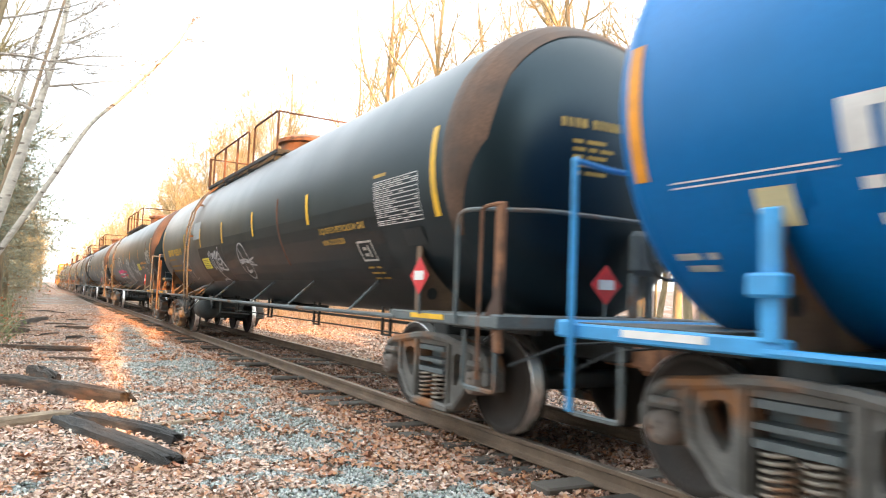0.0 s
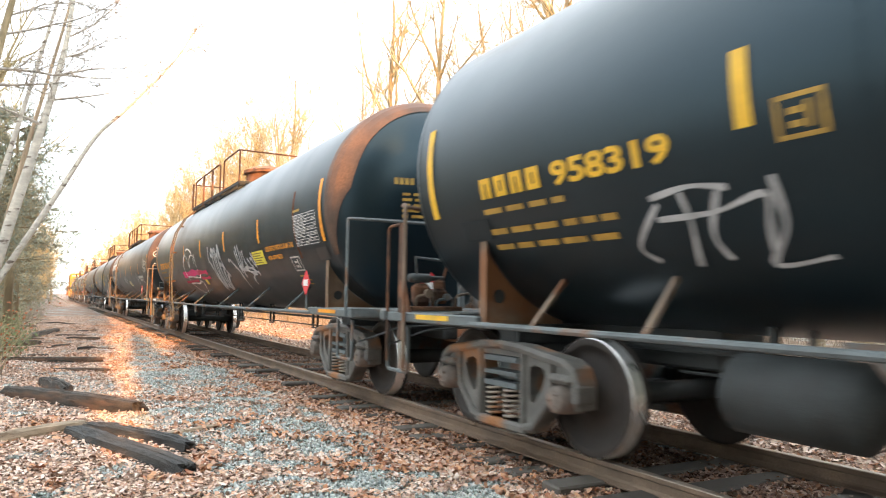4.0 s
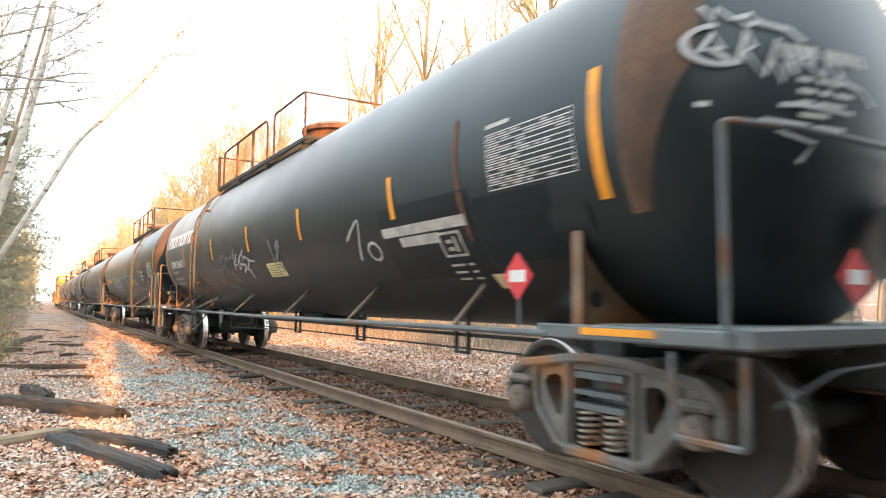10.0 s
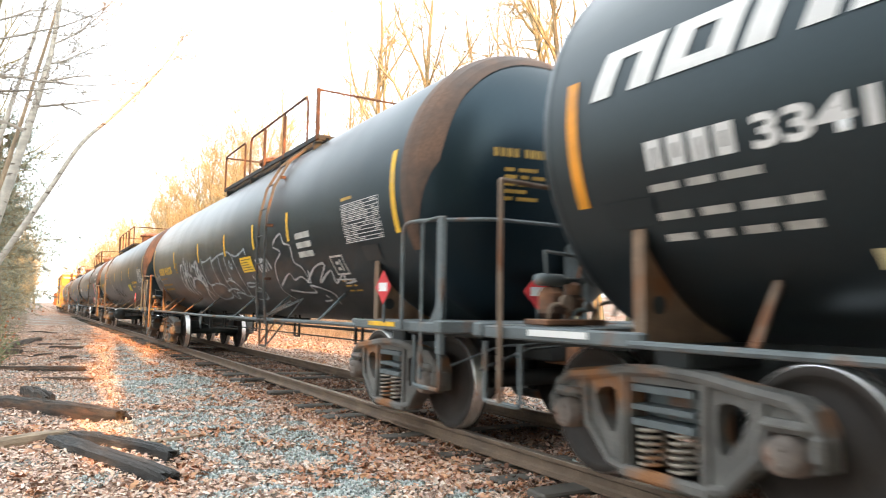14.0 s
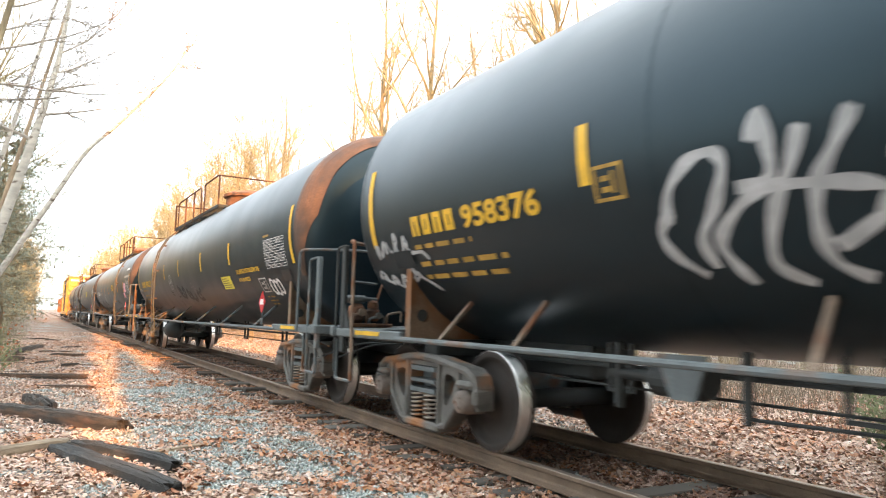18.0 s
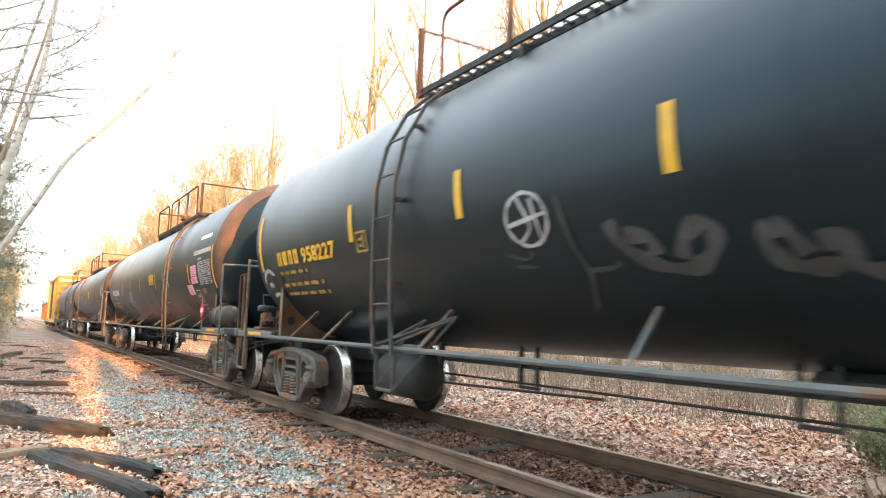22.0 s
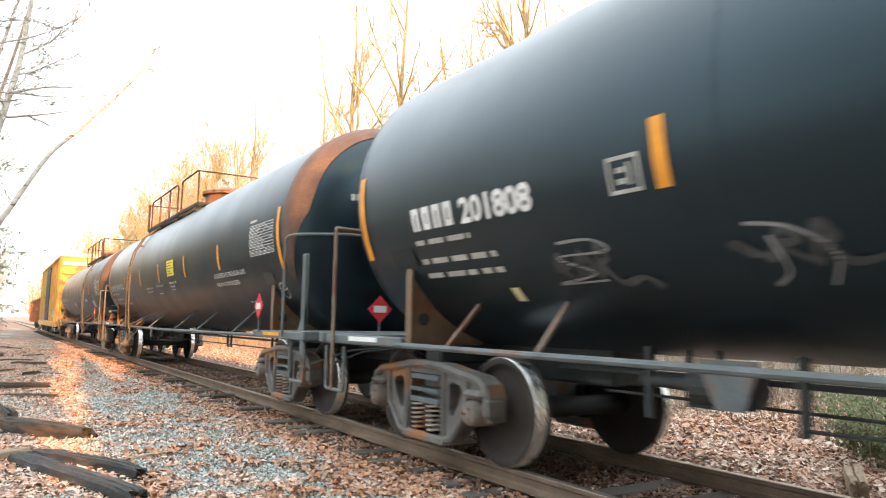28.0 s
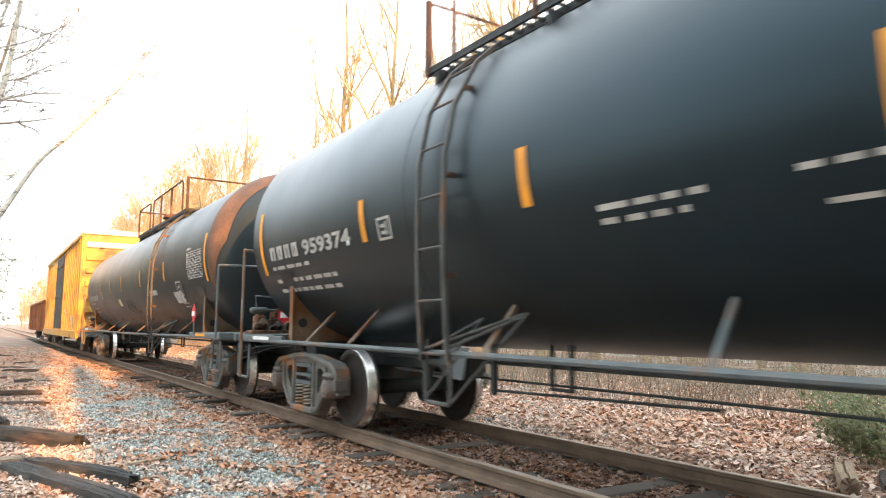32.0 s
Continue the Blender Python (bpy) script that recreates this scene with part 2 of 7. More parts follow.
class Shape:
    """Gathers pieces of one part."""

    def __init__(self):
        self.v, self.f, self.i = [], [], []

    def add(self, verts, faces, slot=0, at=None):
        n = len(self.v)
        self.v += [tuple(at @ Vector(p)) for p in verts] if at is not None else [tuple(p) for p in verts]
        self.f += [tuple(a + n for a in f) for f in faces]
        self.i += [slot] * len(faces)
        return self

    def box(self, x0, x1, y0, y1, z0, z1, slot=0, bevel=0.0, at=None):
        b = min(bevel, 0.45 * min(x1 - x0, y1 - y0, z1 - z0))
        if b <= 0:
            vs = [(x, y, z) for x in (x0, x1) for y in (y0, y1) for z in (z0, z1)]
            return self.add(vs, [(0, 1, 3, 2), (4, 6, 7, 5), (0, 4, 5, 1), (2, 3, 7, 6), (0, 2, 6, 4), (1, 5, 7, 3)], slot, at)
        vs = []
        for x, sx in ((x0, 1), (x1, -1)):
            for y, sy in ((y0, 1), (y1, -1)):
                for z, sz in ((z0, 1), (z1, -1)):
                    vs += [(x, y + sy * b, z + sz * b), (x + sx * b, y, z + sz * b), (x + sx * b, y + sy * b, z)]
        k = lambda a, c, e, w: (a * 4 + c * 2 + e) * 3 + w  # noqa: E731
        fs = [(k(0, 0, 0, 0), k(0, 0, 1, 0), k(0, 1, 1, 0), k(0, 1, 0, 0)), (k(1, 0, 0, 0), k(1, 1, 0, 0), k(1, 1, 1, 0), k(1, 0, 1, 0)),
              (k(0, 0, 0, 1), k(1, 0, 0, 1), k(1, 0, 1, 1), k(0, 0, 1, 1)), (k(0, 1, 0, 1), k(0, 1, 1, 1), k(1, 1, 1, 1), k(1, 1, 0, 1)),
              (k(0, 0, 0, 2), k(0, 1, 0, 2), k(1, 1, 0, 2), k(1, 0, 0, 2)), (k(0, 0, 1, 2), k(1, 0, 1, 2), k(1, 1, 1, 2), k(0, 1, 1, 2))]
        for a in (0, 1):
            for c in (0, 1):
                fs.append((k(0, a, c, 1), k(0, a, c, 2), k(1, a, c, 2), k(1, a, c, 1)))
                fs.append((k(a, 0, c, 0), k(a, 0, c, 2), k(a, 1, c, 2), k(a, 1, c, 0)))
                fs.append((k(a, c, 0, 0), k(a, c, 0, 1), k(a, c, 1, 1), k(a, c, 1, 0)))
                for e in (0, 1):
                    fs.append((k(a, c, e, 0), k(a, c, e, 1), k(a, c, e, 2)))
        return self.add(vs, fs, slot, at)

    def tube(self, pts, r, sides=8, slot=0, caps=True):
        """A round bar through the points; r: one radius or one for each point."""
        pts = [Vector(p) for p in pts]
        rs = r if isinstance(r, (list, tuple)) else [r] * len(pts)
        vs, fs, prev = [], [], None
        for i, p in enumerate(pts):
            d = (pts[min(i + 1, len(pts) - 1)] - pts[max(i - 1, 0)]).normalized()
            if prev is None:
                prev = d.orthogonal().normalized()
            a = (prev - d * prev.dot(d)).normalized()
            prev, b = a, d.cross(a)
            for k in range(sides):
                w = 2 * math.pi * k / sides
                vs.append(p + (a * math.cos(w) + b * math.sin(w)) * rs[i])
        for i in range(len(pts) - 1):
            for k in range(sides):
                fs.append((i * sides + k, i * sides + (k + 1) % sides, (i + 1) * sides + (k + 1) % sides, (i + 1) * sides + k))
        if caps:
            fs.append(tuple(range(sides))[::-1])
            fs.append(tuple((len(pts) - 1) * sides + k for k in range(sides)))
        return self.add(vs, fs, slot)

    def lathe(self, profile, axis="y", sides=32, slots=None, at=None):
        """Profile of (along, radius) turned about an axis."""
        vs, fs, ix = [], [], []
        for a, r in profile:
            for k in range(sides):
                w = 2 * math.pi * k / sides
                c, s = r * math.cos(w), r * math.sin(w)
                vs.append({"x": (a, c, s), "y": (c, a, s), "z": (c, s, a)}[axis])
        for i in range(len(profile) - 1):
            for k in range(sides):
                fs.append((i * sides + k, i * sides + (k + 1) % sides, (i + 1) * sides + (k + 1) % sides, (i + 1) * sides + k))
                ix.append(slots[i] if slots else 0)
        n = len(self.v)
        self.add(vs, fs, 0, at)
        self.i[-len(ix):] = ix
        return self

    def plate(self, outline, a0, a1, plane="yz", slot=0, at=None):
        """A flat outline with thickness: outline in the plane, from a0 to a1 across it."""
        put = {"yz": lambda p, a: (a, p[0], p[1]), "xz": lambda p, a: (p[0], a, p[1]), "xy": lambda p, a: (p[0], p[1], a)}[plane]
        n = len(outline)
        vs = [put(p, a0) for p in outline] + [put(p, a1) for p in outline]
        fs = [tuple(range(n))[::-1], tuple(range(n, 2 * n))] + [(k, (k + 1) % n, n + (k + 1) % n, n + k) for k in range(n)]
        return self.add(vs, fs, slot, at)

    def holed(self, loops, a0, a1, slot=0):
        """A plate in the yz plane with holes: the first loop is the outline, the others the holes."""
        flat = [[Vector((y, z, 0)) for y, z in lp] for lp in loops]
        tris = tessellate_polygon(flat)
        pts = [p for lp in loops for p in lp]
        n = len(pts)
        fs = [tuple(t) for t in tris] + [tuple(i + n for i in t) for t in tris]
        k = 0
        for lp in loops:
            m = len(lp)
            fs += [(k + i, k + (i + 1) % m, n + k + (i + 1) % m, n + k + i) for i in range(m)]
            k += m
        return self.add([(a0, y, z) for y, z in pts] + [(a1, y, z) for y, z in pts], fs, slot)

    def strip(self, rows, across=1):
        """Quads between neighbouring rows of points."""
        w = len(rows[0])
        vs = [p for r in rows for p in r]
        fs = [(i * w + k, i * w + k + 1, (i + 1) * w + k + 1, (i + 1) * w + k) for i in range(len(rows) - 1) for k in range(w - 1)]
        return self.add(vs, fs)


def part(name, shape, mats, parent, label="", smooth=False, at=None):
    """Links one mesh object as a part under a thing or under a part."""
    me = shape if isinstance(shape, bpy.types.Mesh) else mesh_of(name, shape.v, shape.f, mats, smooth, shape.i)
    ob = new(name, me)
    ob.parent = parent
    if at is not None:
        ob.matrix_basis = at
    if label:
        tagged(ob, label)
    return ob


def thing(name, label, category, group="", kind="", at=None):
    ob = tagged(new(name), label, category, group, kind)
    ob.empty_display_size = 0.2
    if at is not None:
        ob.matrix_basis = at
    return ob


def structure(name, shape, mats, label, category, smooth=False, kind="structure"):
    return tagged(new(name, mesh_of(name, shape.v, shape.f, mats, smooth, shape.i)), label, category, "", kind)


# ---------------------------------------------------------------- ground and track
def litter_material():
    m = bpy.data.materials.new("leaf_litter")
    m.use_nodes = True
    nt = m.node_tree
    n, link = nt.nodes, nt.links.new
    b = n["Principled BSDF"]
    b.inputs["Roughness"].default_value = 0.9
    b.inputs["Specular IOR Level"].default_value = 0.2
    tc = n.new("ShaderNodeTexCoord")
    cells = n.new("ShaderNodeTexVoronoi")
    cells.inputs["Scale"].default_value = 22
    r = n.new("ShaderNodeValToRGB")
    e = r.color_ramp.elements
    # litter colours, darkened to hold the shade between loose leaves
    cols = [(0.08, 0.05, 0.035), (0.2, 0.135, 0.1), (0.28, 0.19, 0.14), (0.17, 0.095, 0.06), (0.33, 0.25, 0.2)]
    while len(e) < 5:
        e.new(0.5)
    for i, c in enumerate(cols):
        e[i].position, e[i].color = i / 4, (*c, 1)
    big = n.new("ShaderNodeTexNoise")
    big.inputs["Scale"].default_value = 0.7
    big.inputs["Detail"].default_value = 6
    grit = n.new("ShaderNodeTexVoronoi")
    grit.inputs["Scale"].default_value = 30
    gr = n.new("ShaderNodeValToRGB")
    gr.color_ramp.elements[0].color, gr.color_ramp.elements[1].color = (0.11, 0.125, 0.12, 1), (0.36, 0.39, 0.38, 1)
    mr = n.new("ShaderNodeMapRange")
    mr.inputs["From Min"].default_value, mr.inputs["From Max"].default_value = 0.5, 0.62
    mx = n.new("ShaderNodeMix")
    mx.data_type = "RGBA"
    for t in (cells, big, grit):
        link(tc.outputs["Object"], t.inputs["Vector"])
    sep = n.new("ShaderNodeSeparateColor")
    link(cells.outputs["Color"], sep.inputs["Color"])
    link(sep.outputs["Red"], r.inputs["Fac"])
    sep2 = n.new("ShaderNodeSeparateColor")
    link(grit.outputs["Color"], sep2.inputs["Color"])
    link(sep2.outputs["Red"], gr.inputs["Fac"])
    link(big.outputs["Fac"], mr.inputs["Value"])
    link(mr.outputs["Result"], mx.inputs["Factor"])
    link(r.outputs["Color"], mx.inputs[6])
    link(gr.outputs["Color"], mx.inputs[7])
    link(mx.outputs[2], b.inputs["Base Color"])
    bp = n.new("ShaderNodeBump")
    bp.inputs["Strength"].default_value, bp.inputs["Distance"].default_value = 0.6, 0.03
    link(cells.outputs["Distance"], bp.inputs["Height"])
    link(bp.outputs["Normal"], b.inputs["Normal"])
    return m


LITTER = litter_material()


def ground_height(x, y):
    off = abs(x - TRACK_X)
    h = 0.05 * noise.noise((x * 0.6, y * 0.6, 1.7)) + 0.02 * noise.noise((x * 2.3, y * 2.3, 4.1))
    h *= min(1.0, max(0.25, (off - 1.0) / 2.0))
    if x > 8.5:
        h += 0.12 * math.sin(min(1, (x - 8.5) / 4) * math.pi / 2) + 0.25 * max(0, (x - 14) / 10) * (1 + noise.noise((x * 0.1, y * 0.1, 0)))
    if x < -1.5:
        h += 0.2 * min(1, (-1.5 - x) / 4) * (1 + noise.noise((x * 0.15, y * 0.15, 3)))
    h -= 0.055 * max(0.0, min(1.0, (1.75 - off) / 0.4))
    return h


def spread(lo, hi, step, far, grow=1.35):
    a, s, up = [lo + i * step for i in range(int((hi - lo) / step) + 1)], step, []
    v = a[-1]
    while v < far:
        s *= grow
        v += s
        up.append(v)
    s, v, down = step, a[0], []
    while v > -far:
        s *= grow
        v -= s
        down.append(v)
    return down[::-1] + a + up


gx, gy = spread(-6, 16, 0.22, 900), spread(0, 34, 0.22, 1200)
ground = Shape().strip([[(x, y, ground_height(x, y)) for x in gx] for y in gy])
structure("ground", ground, LITTER, "leaf-strewn gravelly ground in bare winter woods", "ground", smooth=True)


def rail_profile():
    half = [(0.0, -0.15), (0.07, -0.15), (0.07, -0.138), (0.02, -0.122), (0.009, -0.105), (0.009, -0.05), (0.034, -0.036), (0.036, -0.006), (0.03, 0.0)]
    return half + [(-x, z) for x, z in half[:0:-1]]


def rail(side):
    prof, ys = rail_profile(), [-30 + 6 * i for i in range(60)]
    s, n = Shape().strip([[(x, y, z) for x, z in prof + prof[:1]] for y in ys]), len(prof)
    s.i = [1 if k % n in (7, 8, 9) else 0 for k in range(len(s.f))]
    ob = tagged(new("rail", mesh_of("rail", s.v, s.f, [RAIL_SIDE, RAIL_HEAD], False, s.i)), "rusty steel rail with a worn shiny head", "rail", "", "structure")
    ob.location = (TRACK_X + side * 0.7525, 0, RAIL_TOP)
    return ob


rail(-1)
rail(1)
TIE = random_material("tie_wood", [(0.06, 0.053, 0.046), (0.1, 0.09, 0.08), (0.15, 0.14, 0.125), (0.07, 0.056, 0.045)], 0.85, per="object")
tie_mesh = [mesh_of("railway_tie", s.v, s.f, TIE) for s in (Shape().box(-1.3, 1.3, -0.11, 0.11, -0.14, 0.025, bevel=0.015), Shape().box(-1.24, 1.32, -0.1, 0.115, -0.14, 0.03, bevel=0.02))]
rng = random.Random(4)
ties = tagged(new("track_bed"), "dark weathered wooden ties under the rails, half buried in leaves", "railway ties", "", "structure")
for i in range(150):
    t = new("railway_tie", tie_mesh[i % 2])
    t.parent = ties
    t.matrix_basis = pose(TRACK_X + rng.uniform(-0.07, 0.05), 1.0 + i * 0.5 + rng.uniform(-0.03, 0.03), rng.uniform(-0.075, -0.014), rng.uniform(-2, 2), rng.uniform(0.1, 1.5), rng.uniform(-3.5, 3.5))


# ---------------------------------------------------------------- the tank cars
R, CZ = 1.48, 2.61           # tank radius and height of its axis
TC = 7.6                     # half the distance between truck centres
FRONT, BACK = -8.15, 8.2     # ends of the tank's barrel, where a car has none of its own
HEAD = 0.74                  # depth of the domed front head
FRONTS = {0: -8.2, 1: -8.07, 2: -8.12, 3: -8.27, 4: -8.17, 5: -8.35, 6: -8.14, 7: -7.99, 8: -8.17}
front_now = [FRONT]          # front of the car that is being lettered
AXLE_Z, WHEEL_R = RAIL_TOP + 0.465, 0.465
WHEELBASE = 0.835            # half the distance between a truck's axles


def wrap(u, z, off, y0):
    """A point of the near side of the tank: u metres to the right of y0 as one reads, at height z along the skin."""
    a = (z - CZ) / R
    return (-(R + off) * math.cos(a), y0 - u, CZ + (R + off) * math.sin(a))


def patch(u0, u1, z0, z1, y0, off=0.006, n=6, skew=0.0):
    """A strip of film or paint on the near side."""
    rows = []
    for i in range(n + 1):
        z = z0 + (z1 - z0) * i / n
        k = skew * i / n
        rows.append([wrap(u0 + k, z, off, y0), wrap(u1 + k, z, off, y0)])
    return rows


def stroke(pts, w, y0, off, n=6):
    """A painted line through (u, z) points, smoothed, of width w."""
    fine = []
    for i in range(len(pts) - 1):
        p0, p1, p2, p3 = (np.array(pts[max(0, min(len(pts) - 1, i + k))], float) for k in (-1, 0, 1, 2))
        for j in range(n):
            t = j / n
            fine.append(0.5 * (2 * p1 + (p2 - p0) * t + (2 * p0 - 5 * p1 + 4 * p2 - p3) * t * t + (3 * (p1 - p2) + p3 - p0) * t**3))
    fine.append(np.array(pts[-1], float))
    rows = []
    for i, p in enumerate(fine):
        d = fine[min(i + 1, len(fine) - 1)] - fine[max(i - 1, 0)]
        d = d / (np.hypot(*d) + 1e-9)
        e = np.array([-d[1], d[0]]) * w * (0.5 + 0.12 * math.sin(i * 0.7))
        rows.append([wrap(*(p - e), off, y0), wrap(*(p + e), off, y0)])
    return rows


def lettering(text, size, u, z, y0, mat, parent, name="lettering", label="", width=1.0, off=0.007, head=None, bold=0.0):
    """Built-in letters laid on the tank's side, or on its flat front where head is given."""
    cu = bpy.data.curves.new("letters", "FONT")
    cu.body, cu.size, cu.resolution_u, cu.offset = text, size * 1.38, 3, bold
    ob = bpy.data.objects.new("letters", cu)
    me = bpy.data.meshes.new_from_object(ob)
    bpy.data.objects.remove(ob)
    bpy.data.curves.remove(cu)
    for v in me.vertices:
        x, y = v.co.x * width, v.co.y
        v.co = head(u + x, z + y, off) if head else wrap(u + x, z + y, off, y0)
    me.materials.clear()
    me.materials.append(mat)
    return part(name, me, mat, parent, label)


def blocks(widths, height, u, z, y0, mat, parent, name="marking", label="", gap=0.03, off=0.007, head=None, slant=0.0):
    """Writing that cannot be told: a row of plain bars."""
    s = Shape()
    for w in widths:
        if w > 0:
            if head:
                s.strip([[head(u, z, off), head(u + w, z, off)], [head(u + slant, z + height, off), head(u + w + slant, z + height, off)]])
            else:
                s.strip(patch(u, u + w, z, z + height, y0, off, 2, slant))
        u += abs(w) + gap
    return tagged(part(name, s, mat, parent, label), kind="stuff")


def head_point(u, z, off):
    """A point on the front head: u from the near rim to the far one."""
    x = u
    r = min(0.999, math.hypot(x, z - CZ) / R)
    return (x, front_now[0] - HEAD * math.sqrt(1 - r * r) - off, z)


def tank_mesh(BACK, FRONT):
    prof = [(FRONT - HEAD * math.sqrt(max(0, 1 - (r / R) ** 2)), r) for r in [R * math.sin(k / 14 * math.pi / 2) for k in range(14)]]
    prof = [(FRONT - HEAD, 0.001)] + prof[1:] + [(FRONT, R)]
    back = [(BACK + 0.5 * math.sqrt(max(0, 1 - (r / R) ** 2)), r) for r in [R * math.sin(k / 10 * math.pi / 2) for k in range(10)]]
    prof += [(BACK, R)] + back[:0:-1] + [(BACK + 0.5, 0.001)]
    s = Shape().lathe(prof, "y", 72)
    s.v = [(x, y, z + CZ) for x, y, z in s.v]
    return s


def ring(y0, y1, off, a0=0, a1=360, n=64):
    rows = []
    for k in range(n + 1):
        a = radians(a0 + (a1 - a0) * k / n)
        rows.append([((R + off) * math.cos(a), y0, CZ + (R + off) * math.sin(a)), ((R + off) * math.cos(a), y1, CZ + (R + off) * math.sin(a))])
    return Shape().strip(rows)


def rust_rim(FRONT):
    """The rusted rim of the front head, with an uneven inner edge that runs out towards the bottom."""
    rows, n = [], 70
    for k in range(n + 1):
        a = radians(-28 + 236 * k / n)
        w = 0.42 * min(1, k / 10, (n - k) / 10) * (1 + 0.15 * noise.noise((k * 0.1, 0, 2))) + 0.03
        row = []
        for e in (0.05, 0.0, -0.1 * w - 0.03, -0.3 * w - 0.05, -0.5 * w - 0.06, -0.68 * w - 0.06):
            r = R * math.sqrt(1 - (min(0.0, e) / HEAD) ** 2) + 0.006
            row.append((r * math.cos(a), FRONT + e - 0.004, CZ + r * math.sin(a)))
        rows.append(row)
    return Shape().strip(rows)


def saddle(y, side):
    """The upright web of the body bolster, cut to the tank, with a flange down its outer edge."""
    pts = [(side * 1.25, 1.13), (side * 1.25, 1.83)]
    for a in range(0, 9):
        w = radians(214 + a * 5)
        pts.append((side * abs((R + 0.012) * math.cos(w)), CZ + (R + 0.012) * math.sin(w)))
    pts.append((side * 0.4, 1.13))
    s = Shape().plate(pts, y - 0.02, y + 0.02, "xz")
    a, b = sorted((side * 1.25, side * 1.275))
    s.plate([(y - 0.05, 1.13), (y + 0.05, 1.13), (y + 0.05, 1.86), (y - 0.05, 1.86)], a, b)
    return s


def wheel_mesh(side):
    """A worn freight wheel: flange inside, bright tread, dished plate and hub."""
    prof = [(0.11, 0.001), (0.11, 0.1), (0.095, 0.125), (0.05, 0.15), (0.02, 0.3), (0.03, 0.375), (0.065, 0.395), (0.07, 0.41), (0.068, WHEEL_R - 0.012), (0.06, WHEEL_R),
            (-0.04, WHEEL_R + 0.004), (-0.05, WHEEL_R + 0.022), (-0.068, WHEEL_R + 0.026), (-0.075, WHEEL_R), (-0.07, 0.4), (-0.02, 0.37), (-0.03, 0.2), (-0.06, 0.13), (-0.06, 0.001)]
    slots = [0] * (len(prof) - 1)
    for i in (8, 9):
        slots[i] = 1
    s = Shape().lathe(prof, "x", 40, slots)
    s.v = [(side * x, y, z) for x, y, z in s.v]
    return mesh_of("wheel", s.v, s.f, [WHEEL_FACE, BRIGHT_STEEL], True, s.i)


def side_frame():
    """A cast truck side frame: arched top bar, raked windows each side of the spring opening, jaws over the bearings."""
    half = [(0.0, 0.39), (0.3, 0.375), (0.6, 0.33), (0.86, 0.3), (0.97, 0.24), (1.02, 0.13), (1.02, -0.06), (0.95, -0.08), (0.95, 0.1),
            (0.72, 0.1), (0.71, -0.09), (0.63, -0.13), (0.52, -0.22), (0.44, -0.31), (0.36, -0.335), (0.0, -0.335)]
    outer = [(-y, z) for y, z in half[:0:-1]] + half[:-1]
    side = [(0.6, 0.15), (0.565, 0.2), (0.46, 0.225), (0.405, 0.2), (0.39, 0.14), (0.395, -0.02), (0.42, -0.08), (0.455, -0.08), (0.545, 0.03)]
    mid = [(-0.27, 0.27), (-0.27, -0.27), (0.27, -0.27), (0.27, 0.27)]
    s = Shape().holed([outer, side, [(-y, z) for y, z in side[::-1]], mid], -0.07, 0.08)
    for g in (-1, 1):
        rim = [(g * y, z) for y, z in ((0.0, 0.36), (0.3, 0.345), (0.6, 0.3), (0.84, 0.27), (0.94, 0.21), (0.985, 0.11), (0.985, -0.04))]
        s.tube([(-0.075, y, z) for y, z in rim], [0.04, 0.04, 0.042, 0.044, 0.044, 0.038, 0.03], 7)
        s.tube([(-0.075, g * y, z) for y, z in ((0.68, 0.1), (0.66, -0.05), (0.55, -0.16), (0.45, -0.27), (0.3, -0.3), (0.0, -0.3))], 0.036, 7)
        s.tube([(-0.075, g * 0.32, 0.33), (-0.075, g * 0.32, -0.3)], 0.034, 7)
        s.tube([(-0.075, g * 0.68, 0.27), (-0.075, g * 0.685, 0.08)], 0.036, 7)
        a, b = sorted((g * 0.7, g * 0.97))
        s.box(-0.15, 0.1, a, b, 0.115, 0.185, bevel=0.03)
        s.box(-0.13, 0.06, min(g * 0.955, g * 1.035), max(g * 0.955, g * 1.035), -0.03, 0.13, bevel=0.025)
    s.box(-0.12, 0.12, -0.36, 0.36, -0.35, -0.27, bevel=0.02)
    s.box(-0.125, 0.0, -0.16, 0.16, -0.33, -0.285, bevel=0.01)
    return s


def coil(x, y, z0, z1, r, turns):
    n = turns * 10
    return [(x + r * math.cos(2 * math.pi * k / 10), y + r * math.sin(2 * math.pi * k / 10), z0 + (z1 - z0) * k / n) for k in range(n + 1)]


WHEEL_MESH = {-1: wheel_mesh(-1), 1: wheel_mesh(1)}
_s = Shape().lathe([(-0.72, 0.001), (-0.72, 0.09), (0.72, 0.09), (0.72, 0.001)], "x", 16)
AXLE_MESH = mesh_of("axle", _s.v, _s.f, BLACK_STEEL, True)
_s = side_frame()
FRAME_MESH = {}
for _m in (CAST_STEEL, STEEL_GREY):
    FRAME_MESH[_m.name] = mesh_of("side_frame", _s.v, _s.f, _m)
_s = Shape()
for _y in (-0.125, 0.125):
    _s.tube(coil(-0.03, _y, -0.255, 0.0, 0.085, 6), 0.0115, 6)
SPRING_MESH = mesh_of("spring_nest", _s.v, _s.f, SPRING, True)
_s = Shape().lathe([(-0.16, 0.001), (-0.16, 0.07), (-0.145, 0.1), (-0.05, 0.115), (0.08, 0.115)], "x", 20)
for _k in range(3):
    _w = 2 * math.pi * _k / 3
    _s.lathe([(-0.178, 0.001), (-0.178, 0.014), (-0.15, 0.014)], "x", 6, at=pose(0, 0.052 * math.cos(_w), 0.052 * math.sin(_w)))
CAP_MESH = mesh_of("bearing_cap", _s.v, _s.f, BEARING, True)
